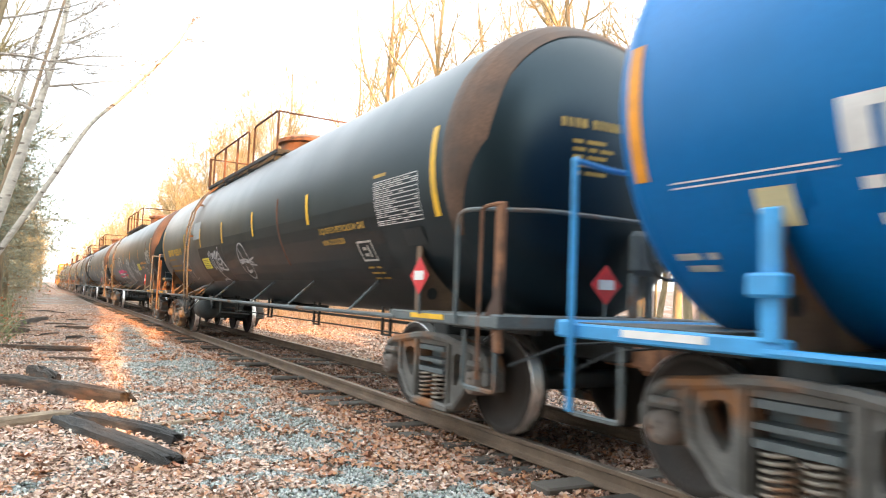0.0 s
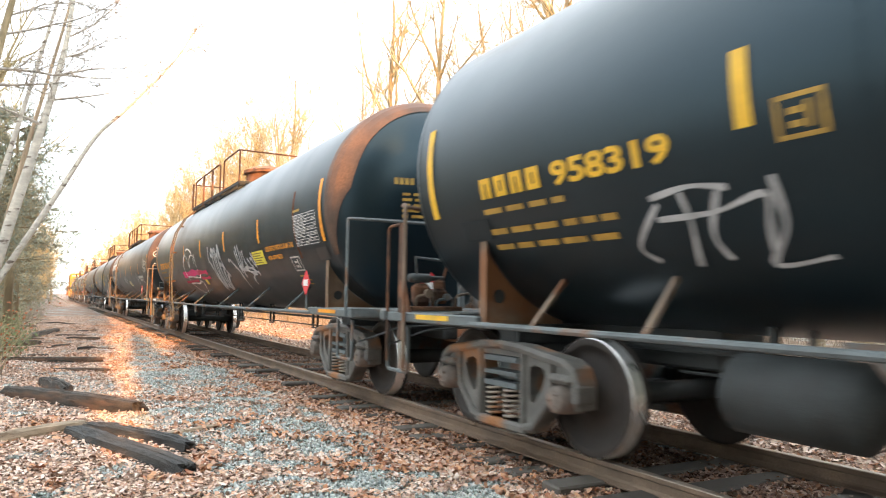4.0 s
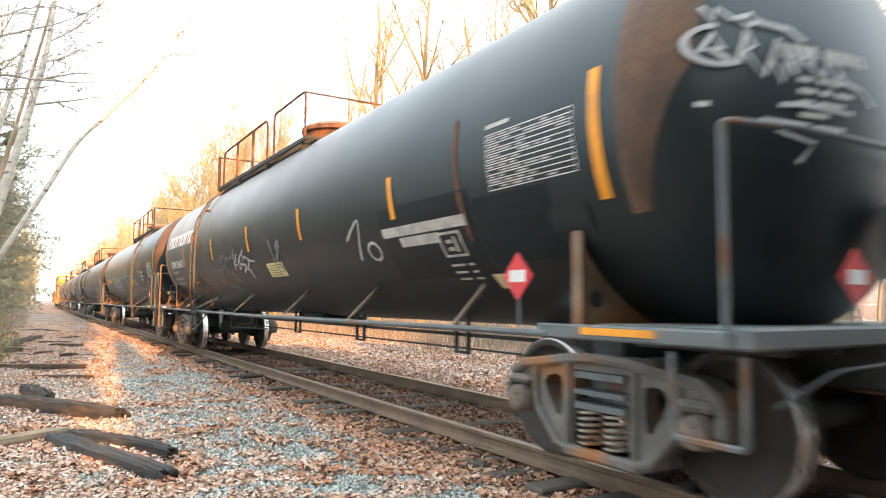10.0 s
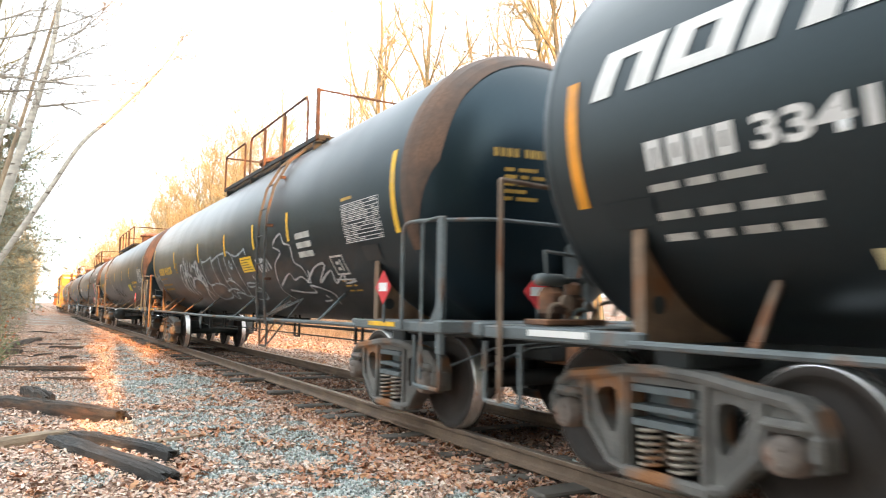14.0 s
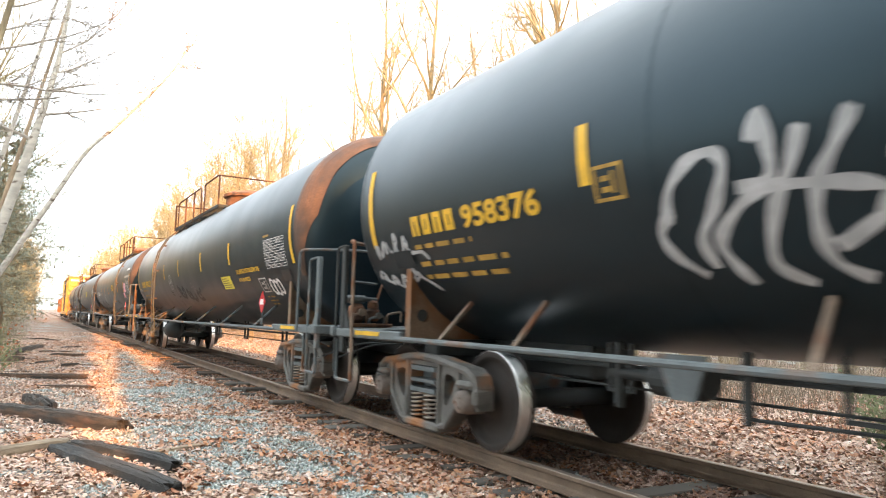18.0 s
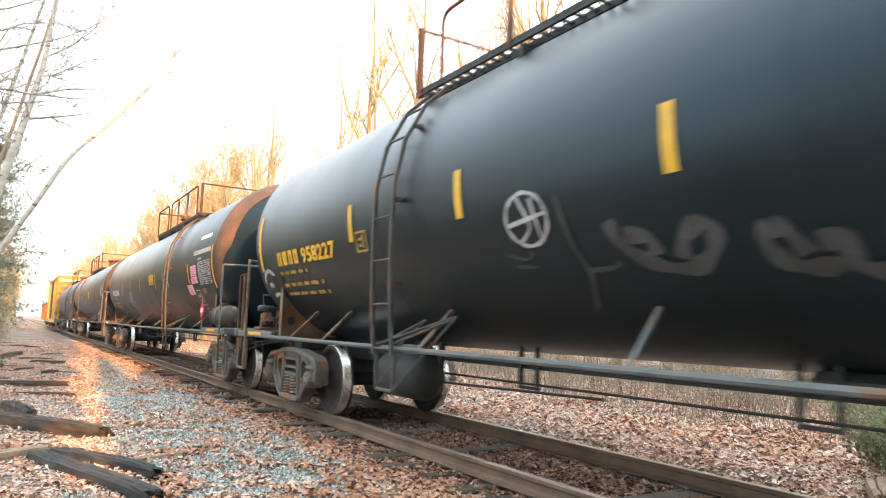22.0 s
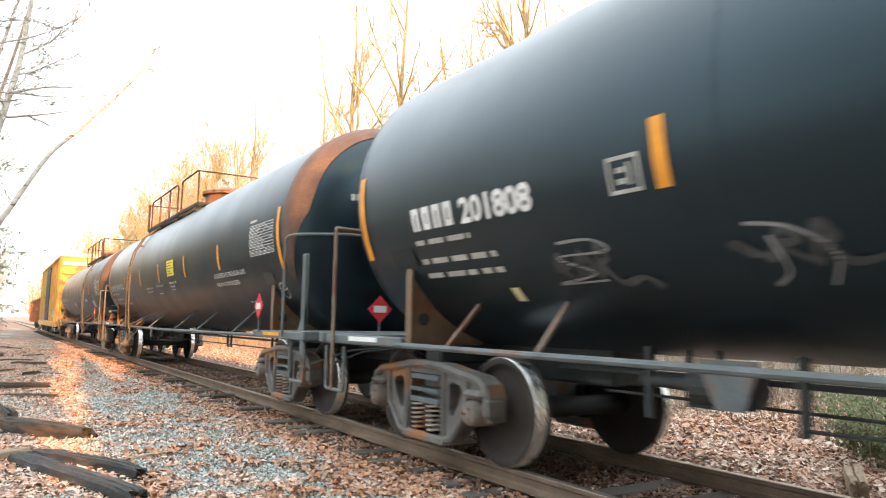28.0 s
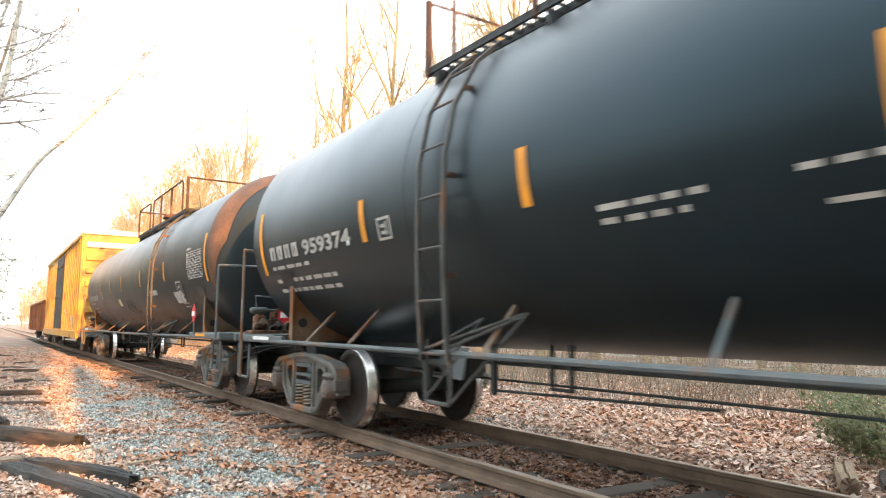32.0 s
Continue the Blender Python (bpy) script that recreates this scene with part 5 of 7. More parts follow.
tag = graffiti(c, [[(-2.23, 2.06), (-2.43, 2.06), (-2.67, 1.91), (-2.81, 1.80), (-2.83, 1.56), (-2.81, 1.41)], [(-2.93, 2.24), (-2.96, 2.02), (-2.99, 1.76)], [(-3.04, 2.32), (-3.08, 2.10), (-3.07, 1.80)], [(-3.20, 2.32), (-3.25, 2.13), (-3.14, 1.85)], [(-3.35, 2.19), (-3.38, 2.07), (-3.21, 1.89)], [(-3.51, 2.21), (-3.50, 2.10), (-3.56, 1.93), (-3.70, 1.83)], [(-2.94, 1.92), (-3.18, 1.85), (-3.52, 1.87), (-3.83, 1.84), (-4.02, 1.76), (-4.12, 1.75), (-4.09, 1.68)], [(-3.12, 1.66), (-3.14, 1.80), (-3.42, 1.83), (-3.66, 1.76), (-3.91, 1.76)], [(-3.75, 2.05), (-3.85, 1.93), (-3.96, 1.85)], [(-3.92, 2.01), (-4.05, 2.03), (-4.07, 1.95), (-4.19, 1.85)], [(-4.06, 2.13), (-4.14, 2.04), (-4.20, 1.91)]], 0.06, SPRAY, "spiky pale grey sprayed tag")
graffiti(c, [[(-3.96, 1.74), (-3.72, 1.71), (-3.53, 1.59), (-3.56, 1.49)]], 0.06, SPRAY, first=tag)
graffiti(c, [[(-2.76, 1.40), (-2.85, 1.25), (-2.89, 1.03)]], 0.02, FADED_GREY, first=tag)
bar(c, -6.72, -6.8, 1.9, 2.9, STREAK, "rust_streak")

c = CARS[3][0]
mark_blocks(c, 7.92, 4.66, 2.68, 0.3, 6, WHITE, "company_lettering", 0.12, 0.12)
bar(c, -4.82, -6.4, 2.0, 2.1, FADED_WHITE), bar(c, -5.15, -5.9, 1.88, 1.98, FADED_WHITE)
fine_lines(c, [(-4.86, -6.36, 2.03, 0.04)], BLACK_STEEL)
notice(c, -0.5, -1.3, 1.69, 1.93, NOTE_CREAM)
bar(c, -6.4, -6.58, 1.34, 1.51, NOTE_CREAM, "notice", "small cream patch")
bar(c, 6.4, 6.3, 1.45, 1.58, NOTE_CREAM, "notice", "small cream patch")
tag = graffiti(c, [[(3.67, 2.19), (3.57, 1.90), (3.47, 1.61), (3.30, 1.49), (3.03, 1.38)], [(3.29, 2.25), (3.21, 1.94), (3.10, 1.67), (3.18, 1.49)], [(3.01, 2.10), (2.97, 1.79), (2.84, 1.64), (2.66, 1.71)], [(2.75, 2.19), (2.72, 2.02)], [(2.61, 2.14), (2.61, 1.83), (2.52, 1.64), (2.40, 1.57), (1.92, 1.54)], [(2.37, 2.20), (2.42, 2.06)], [(2.80, 1.94), (2.57, 1.95), (2.41, 1.96), (2.61, 1.83)], [(2.31, 2.06), (2.13, 2.20), (1.99, 2.20), (1.95, 2.08), (2.01, 1.79), (2.05, 1.59)], [(2.28, 1.92), (2.19, 2.00), (2.00, 2.00), (2.01, 1.79)], [(1.90, 2.10), (1.74, 2.17), (1.64, 2.12), (1.63, 1.97), (1.73, 1.72), (1.77, 1.57)]], 0.026, FADED_GREY, "faded grey sprayed scrawl")
graffiti(c, [[(1.79, 1.86), (1.65, 1.82), (1.50, 1.75), (1.45, 1.71)], [(1.65, 1.71), (1.46, 1.66), (1.33, 1.60)], [(1.60, 2.11), (1.37, 2.18), (1.22, 2.24)]], 0.026, FADED_GREY, first=tag)
tag = graffiti(c, [[(1.21, 2.28), (1.32, 2.03), (1.40, 1.91)], [(1.04, 2.20), (1.18, 2.08), (1.33, 2.02), (1.17, 1.98)], [(0.98, 2.08), (1.07, 2.01), (1.07, 1.92), (0.99, 1.93), (0.91, 2.03), (0.97, 2.09)], [(0.96, 2.08), (0.74, 2.16), (0.56, 2.23)], [(0.93, 2.07), (0.93, 2.00), (0.64, 1.97), (0.64, 1.91)], [(0.72, 2.04), (0.63, 2.16)], [(0.61, 2.12), (0.45, 2.09), (0.37, 2.05), (0.41, 1.98), (0.58, 1.91)], [(0.38, 2.05), (0.17, 2.02), (0.01, 2.01)], [(0.69, 1.92), (0.88, 1.83)], [(0.63, 1.91), (0.51, 1.84), (0.47, 1.70)], [(0.42, 1.91), (0.46, 1.80), (0.46, 1.72)]], 0.04, SPRAY, "pale sprayed scrawl")
graffiti(c, [[(-0.94, 2.30), (-0.99, 2.12), (-1.02, 1.92), (-1.05, 1.76)], [(-1.11, 1.96), (-1.27, 2.07), (-1.43, 2.19)], [(-1.23, 2.13), (-1.35, 2.23), (-1.44, 2.23)], [(-1.21, 1.92), (-1.26, 1.77)]], 0.05, FADED_GREY)
graffiti(c, [[(-3.88, 2.05), (-4.3, 2.25), (-4.08, 1.8)], ellipse(-4.5, 1.88, 0.14, 0.1)], 0.035, SPRAY)
graffiti(c, [loops(5.6, 4.3, 1.55, 1.95, 5, 21)], 0.05, FAINT)
bar(c, -6.36, -6.42, 1.85, 2.9, STREAK, "rust_streak")
part("paint_patch", Shape().strip(patch(4.8, 6.5, 1.5, 2.3, 0.0, off=0.004)), FAINT_PATCH, c, "darker black patch, part repaint and part painted tree-line reflection behind the stencils")
part("paint_patch", Shape().strip(patch(6.55, 7.5, 1.62, 2.2, 0.0, off=0.004)), FAINT_PATCH, c, "darker black patch, part repaint and part painted tree-line reflection behind the stencils")

tag, front_now[0] = None, FRONTS[3]
for k, pts in enumerate((loops(1.25, 0.35, 2.62, 2.95, 5, 61, 0.02), [(1.28, 2.5), (0.7, 2.52), (0.3, 2.5)], [(0.95, 2.42), (0.65, 2.4), (0.85, 2.36), (0.6, 2.3), (0.7, 2.18)], ellipse(1.15, 2.85, 0.16, 0.12, 90, 200), loops(1.2, 0.9, 2.95, 3.1, 2, 62))):
    rows = []
    for i, p in enumerate(pts):
        d = Vector((pts[min(i + 1, len(pts) - 1)][0] - pts[max(i - 1, 0)][0], pts[min(i + 1, len(pts) - 1)][1] - pts[max(i - 1, 0)][1])).normalized() * 0.016
        rows.append([head_point(-p[0] + d.y, p[1] + d.x, 0.02 + 0.001 * k), head_point(-p[0] - d.y, p[1] - d.x, 0.02 + 0.001 * k)])
    ob = part("graffiti" if tag is None else "stroke", Shape().strip(rows), SPRAY, tag or CARS[3][0], "white scribbled tag on the front head" if tag is None else "")
    tag = tag or ob

c = CARS[4][0]
for k in range(3):
    bar(c, -4.92, -5.48, 2.0 + 0.13 * k, 2.08 + 0.13 * k, FADED_WHITE)
notice(c, -1.85, -2.57, 1.9, 2.17, NOTE_GOLD)
tag = graffiti(c, [[(1.24, 2.26), (0.85, 2.25), (0.29, 2.31), (0.29, 2.23), (-0.35, 2.31), (-0.83, 2.33)], [(1.21, 2.33), (1.22, 2.01), (1.21, 1.75), (0.78, 1.73)], [(0.28, 2.27), (0.30, 1.98), (0.29, 1.75), (0.67, 1.76)], [(0.30, 1.74), (0.00, 1.68), (-0.11, 1.51), (0.10, 1.39), (0.64, 1.33), (1.06, 1.35), (1.28, 1.52), (1.17, 1.68), (0.93, 1.73)], [(-0.34, 2.30), (-0.34, 2.02), (-0.35, 1.78), (-0.51, 1.79)], [(-0.28, 1.79), (-0.38, 1.63), (-0.42, 1.50)], [(-0.81, 2.30), (-0.79, 2.05), (-0.82, 1.82), (-0.63, 1.83), (-0.61, 1.79), (-0.86, 1.75), (-1.05, 1.62), (-1.08, 1.50), (-0.94, 1.45)]], 0.036, PALE_SPRAY, "long pale outline graffiti of angular letters")
graffiti(c, [[(0.03, 1.55), (-0.41, 1.60), (-0.75, 1.57), (-0.96, 1.48), (-1.15, 1.40), (-1.27, 1.40)], [(-0.06, 1.45), (-0.22, 1.35), (-0.36, 1.35), (-0.49, 1.49), (-0.70, 1.49), (-0.94, 1.46)], [(-0.73, 1.63), (-0.79, 1.54)], [(-1.01, 2.33), (-1.14, 2.33), (-1.28, 2.28), (-1.37, 2.24)], [(-1.37, 2.27), (-1.62, 2.22), (-1.93, 2.25), (-2.21, 2.30), (-2.30, 2.31)], [(-2.30, 2.31), (-2.29, 2.20)], [(-1.38, 2.23), (-1.47, 2.00), (-1.50, 1.78), (-1.47, 1.58), (-1.37, 1.44), (-1.21, 1.34), (-0.81, 1.00), (-0.11, 0.29)]], 0.036, PALE_SPRAY, first=tag)
graffiti(c, [[(-2.29, 1.84), (-2.33, 1.74), (-2.34, 1.68), (-2.06, 1.69), (-1.79, 1.70), (-1.66, 1.67), (-1.71, 1.61), (-2.03, 1.62), (-2.27, 1.58), (-2.38, 1.51), (-2.34, 1.41), (-2.19, 1.33), (-1.88, 1.30), (-1.59, 1.33), (-1.35, 1.42)], [(-1.12, 2.16), (-1.06, 2.11), (-1.06, 2.04), (-1.12, 2.01), (-1.20, 2.04), (-1.20, 2.09), (-1.14, 2.09)]], 0.036, PALE_SPRAY, first=tag)
tag = graffiti(c, [[(3.80, 2.00), (3.91, 1.88), (3.87, 1.72), (3.71, 1.57)], [(3.84, 1.93), (3.78, 2.12), (3.61, 2.27), (3.45, 2.29), (3.40, 2.20), (3.50, 2.00), (3.64, 1.81), (3.62, 1.62)], [(3.22, 2.30), (3.15, 2.44), (3.13, 2.27), (3.15, 2.10), (3.35, 1.98), (3.53, 1.80), (3.50, 1.64), (3.43, 1.50)], [(2.95, 2.33), (3.04, 2.13), (3.17, 1.92), (3.26, 1.63), (3.10, 1.49)], [(2.70, 2.36), (2.79, 2.22), (2.92, 2.03), (2.97, 1.81), (2.95, 1.62), (2.81, 1.51)], [(3.34, 2.08), (3.01, 2.05), (2.72, 2.01), (2.61, 1.95), (2.70, 1.81), (2.91, 1.71)]], 0.07, SPRAY, "white sprayed tag with rounded strokes")
graffiti(c, [[(2.87, 1.73), (2.56, 1.89), (2.33, 1.93), (2.05, 1.91), (1.85, 1.87), (1.73, 1.79), (1.74, 1.68), (1.84, 1.56), (2.02, 1.43), (2.13, 1.25)], [(2.55, 2.09), (2.47, 2.27), (2.41, 2.28)], [(2.42, 2.09), (2.34, 2.21), (2.18, 2.22), (2.06, 2.15)], [(1.69, 1.67), (1.65, 1.55), (1.58, 1.44)]], 0.06, SPRAY, first=tag)
graffiti(c, [[(1.94, 2.27), (1.99, 2.14), (2.02, 2.00), (1.87, 1.93), (1.81, 1.83), (1.71, 1.75), (1.54, 1.72), (1.44, 1.80), (1.44, 1.90), (1.51, 1.99), (1.62, 1.98), (1.70, 1.91), (1.70, 1.82), (1.59, 1.81), (1.55, 1.88)], [(2.04, 2.15), (1.94, 2.27), (1.73, 2.26), (1.84, 2.15), (1.88, 2.02)], [(1.64, 2.23), (1.77, 2.11), (1.85, 1.98), (1.77, 1.94), (1.65, 1.99), (1.61, 2.08), (1.63, 2.13)]], 0.085, SPRAY, first=tag)
graffiti(c, [loops(7.75, 6.95, 1.95, 2.2, 4, 31), loops(7.9, 7.0, 1.6, 1.85, 4, 33)], 0.04, SPRAY)
tag = graffiti(c, [[(-4.10, 2.36), (-3.87, 2.24), (-4.15, 2.13), (-3.73, 1.96), (-3.45, 1.65), (-3.39, 1.47), (-3.67, 1.26)], [(-4.10, 2.36), (-4.32, 2.39), (-4.40, 2.25), (-4.64, 2.19), (-4.61, 1.96), (-4.82, 1.86), (-4.86, 1.71)], [(-3.49, 1.59), (-4.16, 1.79), (-4.26, 1.68), (-4.61, 1.72), (-4.82, 1.61), (-5.00, 1.80)], [(-4.70, 1.61), (-5.30, 1.84), (-5.69, 1.86), (-5.18, 1.60), (-5.79, 1.77), (-5.73, 1.58), (-6.14, 1.71), (-6.04, 1.57), (-6.39, 1.61), (-5.81, 1.63)], [(-3.76, 1.50), (-4.25, 1.45), (-4.77, 1.44), (-4.73, 1.56), (-5.11, 1.50), (-5.36, 1.38), (-5.20, 1.18)], [(-4.75, 1.25), (-5.05, 1.28), (-5.01, 1.38)]], 0.03, SPRAY, "white scribbled tag beside the stencils")
graffiti(c, [[(-2.78, 2.1), (-2.95, 1.85), (-3.05, 2.1)], ellipse(-3.15, 1.98, 0.07, 0.1), [(-3.3, 1.88), (-3.35, 2.1), (-3.5, 1.9)]], 0.05, SPRAY)

c = CARS[5][0]
notice(c, -3.63, -4.35, 1.8, 2.06, NOTE_YELLOW)
graffiti(c, [ellipse(-6.75, 1.76, 0.1, 0.13), ellipse(-6.92, 1.74, 0.1, 0.12), ellipse(-7.1, 1.76, 0.09, 0.12)], 0.05, WHITE)
graffiti(c, [ellipse(2.08, 2.15, 0.23, 0.2, 0, 380), [(2.15, 2.33), (2.05, 2.1), (2.2, 1.98)], [(2.0, 2.3), (1.95, 2.0)], [(2.3, 2.12), (1.85, 2.18)]], 0.03, SPRAY)
tag = graffiti(c, [[(1.30, 2.05), (1.24, 1.88), (1.05, 1.74), (0.80, 1.68), (0.63, 1.76), (0.56, 1.89), (0.64, 1.96), (0.77, 1.88), (0.82, 1.75)], [(1.20, 1.94), (1.02, 1.91), (0.99, 1.79)], [(0.23, 1.90), (0.29, 1.82), (0.23, 1.69), (0.09, 1.64), (-0.05, 1.65)], [(0.23, 1.89), (0.15, 1.85), (0.09, 1.72)], [(0.02, 1.78), (-0.12, 1.79), (-0.11, 1.67), (-0.20, 1.60), (-0.37, 1.61), (-0.48, 1.68), (-0.51, 1.79)], [(-0.86, 1.79), (-0.80, 1.70), (-0.87, 1.62), (-1.02, 1.61), (-1.16, 1.62), (-1.25, 1.63)], [(-0.86, 1.81), (-0.94, 1.82), (-0.97, 1.75)], [(-1.05, 1.77), (-1.14, 1.78), (-1.12, 1.70)], [(-1.22, 1.79), (-1.25, 1.87), (-1.32, 1.86)]], 0.1, FAINT, "faint grey sprayed bubble letters")
tag = graffiti(c, [[(-0.37, 1.98), (-0.47, 2.04), (-0.61, 2.03), (-0.63, 1.98), (-0.51, 1.94), (-0.36, 1.95)], [(-0.36, 1.95), (-0.55, 1.94), (-0.73, 1.95), (-0.64, 1.88), (-0.58, 1.84)], [(-0.62, 1.83), (-0.75, 1.90), (-0.85, 1.91), (-0.76, 1.84), (-0.61, 1.80), (-0.73, 1.77)]], 0.018, FADED_GREY, "thin pale looping scrawl")
tag = graffiti(c, [[(1.73, 2.28), (1.67, 1.93), (1.61, 1.72), (1.69, 1.49), (1.74, 1.39)], [(1.61, 1.72), (1.37, 1.73), (1.31, 1.77)]], 0.035, FAINT, "faint grey run of paint")
graffiti(c, [ellipse(8.1, 1.88, 0.26, 0.22, 10, 160), [(8.22, 1.86), (8.14, 1.9), (8.08, 1.86)], [(8.0, 1.86), (7.94, 1.9), (7.88, 1.86)], ellipse(8.06, 1.68, 0.14, 0.05, 0, 180)], 0.06, SPRAY)
graffiti(c, [[(2.4, 1.9), (2.2, 1.85), (2.1, 1.9)], [(2.35, 1.8), (2.1, 1.78)]], 0.025, FAINT)

c = CARS[6][0]
notice(c, -6.03, -6.54, 2.26, 2.48, PINK, RED_PAINT), notice(c, -5.98, -6.55, 2.11, 2.245, PINK, RED_PAINT), notice(c, -5.48, -6.0, 1.875, 2.095, PINK, RED_PAINT)
bar(c, -6.33, -7.77, 2.68, 2.77, FADED_WHITE), fine_lines(c, [(-6.35, -7.75, 2.70, 0.05)], BLACK_STEEL)
bar(c, -6.72, -7.6, 2.98, 3.06, WHITE)
bar(c, -6.71, -7.04, 1.87, 1.99, STREAK_BROWN, "paint_patch", "brown painted patch")
notice(c, -0.79, -1.48, 2.27, 2.54, YELLOW)
fine_lines(c, [(-2.75, -3.1, 2.32 + 0.05 * k, 0.03) for k in range(4)], FADED_WHITE)
graffiti(c, [loops(5.72, 5.15, 1.55, 1.88, 3, 12), loops(4.35, 3.7, 1.6, 1.85, 3, 13)], 0.05, FAINT)
tag = graffiti(c, [[(3.15, 2.02), (3.14, 2.22), (3.18, 2.22), (3.39, 2.09), (3.35, 2.05), (3.16, 2.01)], [(3.06, 2.07), (3.00, 2.13), (2.85, 2.14), (2.64, 2.11), (2.81, 2.05), (3.03, 1.99)], [(3.17, 1.97), (3.33, 1.99), (3.41, 1.94), (3.37, 1.88), (3.23, 1.92)], [(3.17, 1.92), (3.28, 1.82), (3.25, 1.74), (3.12, 1.71), (3.11, 1.78), (3.09, 1.91)], [(3.03, 1.98), (2.84, 1.96), (2.77, 1.92), (2.72, 1.80), (2.73, 1.54), (2.72, 1.29), (2.71, 1.07)], [(3.04, 1.90), (2.97, 1.71), (2.86, 1.47), (2.80, 1.26), (2.71, 1.10)]], 0.045, SPRAY, "white sprayed flower with a long stem")
graffiti(c, [[(3.11, 2.00), (3.07, 1.96), (3.12, 1.92), (3.16, 1.95), (3.12, 1.99)]], 0.11, SPRAY, first=tag)
tag = graffiti(c, [[(5.63, 1.89), (5.32, 1.89), (5.21, 1.80), (5.67, 1.78), (5.38, 1.64), (5.76, 1.57), (5.31, 1.58)], [(4.23, 1.87), (3.99, 1.82), (3.82, 1.66), (3.89, 1.47)], [(4.12, 1.79), (4.08, 1.58), (4.18, 1.48)], [(2.30, 1.81), (2.15, 1.81), (2.01, 1.77)], [(2.15, 1.90), (2.04, 1.93), (1.98, 1.92)], [(2.16, 1.76), (2.06, 1.69)]], 0.02, FADED_GREY, "thin grey scratched scrawl")
graffiti(c, [loops(-4.85, -5.8, 1.5, 1.75, 3, 19), loops(-2.0, -2.6, 1.6, 1.85, 2, 18)], 0.04, FAINT)
bar(c, -6.72, -6.9, 1.35, 1.5, NOTE_CREAM, "notice", "small cream patch")
bar(c, 6.35, 6.25, 1.42, 1.56, NOTE_CREAM, "notice", "small cream patch")
tank = Shape().lathe([(-8.6, 0.001), (-8.58, 0.1), (-8.52, 0.18), (-8.42, 0.205), (-7.68, 0.205), (-7.58, 0.18), (-7.52, 0.1), (-7.5, 0.001)], "y", 24, at=pose(-1.2, 0, 1.44))
res = part("air_reservoir", tank, DIRTY_STEEL, c, "dark stained horizontal air tank on the end platform", smooth=True)
for y in (-8.2, -7.8):
    part("strap", Shape().lathe([(y - 0.025, 0.208), (y - 0.025, 0.215), (y + 0.025, 0.215), (y + 0.025, 0.208)], "y", 24, at=pose(-1.2, 0, 1.44)), BLACK_STEEL, res)
    part("cradle", Shape().box(-1.38, -1.02, y - 0.03, y + 0.03, 1.23, 1.3, bevel=0.01), BLACK_STEEL, res)
part("plug", Shape().box(-1.28, -1.12, -8.06, -7.96, 1.64, 1.7, bevel=0.02), RUST, res)

c = CARS[7][0]
notice(c, -0.8, -1.46, 2.27, 2.6, NOTE_YELLOW)
fine_lines(c, [(-0.85, -1.6, 2.1, 0.04), (-0.85, -1.3, 2.02, 0.035), (-0.9, -1.25, 1.95, 0.03), (1.86, 1.1, 2.06, 0.04), (1.86, 1.22, 1.97, 0.04), (0.6, -0.1, 2.08, 0.035), (0.5, 0.1, 1.9, 0.03)], FADED_WHITE)
fine_lines(c, [(-5.7, -6.35, 1.55, 0.03)], FADED_WHITE), bar(c, -5.78, -5.95, 1.45, 1.52, RED_PAINT)
graffiti(c, [ellipse(-7.45, 1.72, 0.13, 0.12), [(-7.3, 1.7), (-7.6, 1.75)]], 0.02, FADED_WHITE)

c = CARS[8][0]
bar(c, 1.7, 1.3, 1.85, 2.05, NOTE_CREAM, "notice", "small cream patch"), bar(c, -2.9, -3.7, 2.0, 2.12, FADED_WHITE), bar(c, -5.2, -5.9, 1.75, 2.0, FADED_WHITE)
graffiti(c, [loops(0.6, -0.6, 1.6, 2.0, 3, 40)], 0.06, FAINT)
for i, y in ((1, 6.1), (5, 6.1)):
    r = Shape().lathe([(5.35, 0.001), (5.36, 0.13), (5.45, 0.24), (6.2, 0.24), (6.29, 0.13), (6.3, 0.001)], "y", 20, at=pose(-0.8, -1.0, 0.82))
    part("air_reservoir", r, BLACK_STEEL, CARS[i][0], "dark air reservoir under the tank", smooth=True)


# ---------------------------------------------------------------- the last two cars
BOX_YELLOW = material("boxcar_yellow", (0.5, 0.29, 0.05), rough=0.5, var=0.2, scale=1.5, fine=30, bump=0.05, tint=(0.25, 0.11, 0.04), tint_scale=1.6, tint_cut=(0.56, 0.68))
BOX_WHITE = material("boxcar_roof", (0.6, 0.56, 0.48), rough=0.5, var=0.15, scale=2, fine=30, bump=0.05)
GONDOLA_RUST = material("gondola_rust", (0.3, 0.12, 0.055), rough=0.8, var=0.35, scale=1.5, fine=40, bump=0.15)


def running_gear(car, half, reach):
    for y in (-half, half):
        truck(car, y)
    for g in (-1, 1):
        s = Shape()
        a, b = sorted((g * (reach - 0.9), g * reach))
        s.box(-0.08, 0.08, a, b, 0.82, 1.0, bevel=0.02).box(-0.16, 0.14, min(g * (reach - 0.15), g * (reach + 0.1)), max(g * (reach - 0.15), g * (reach + 0.1)), 0.78, 1.05, bevel=0.04)
        part("coupler", s, RUST, car)


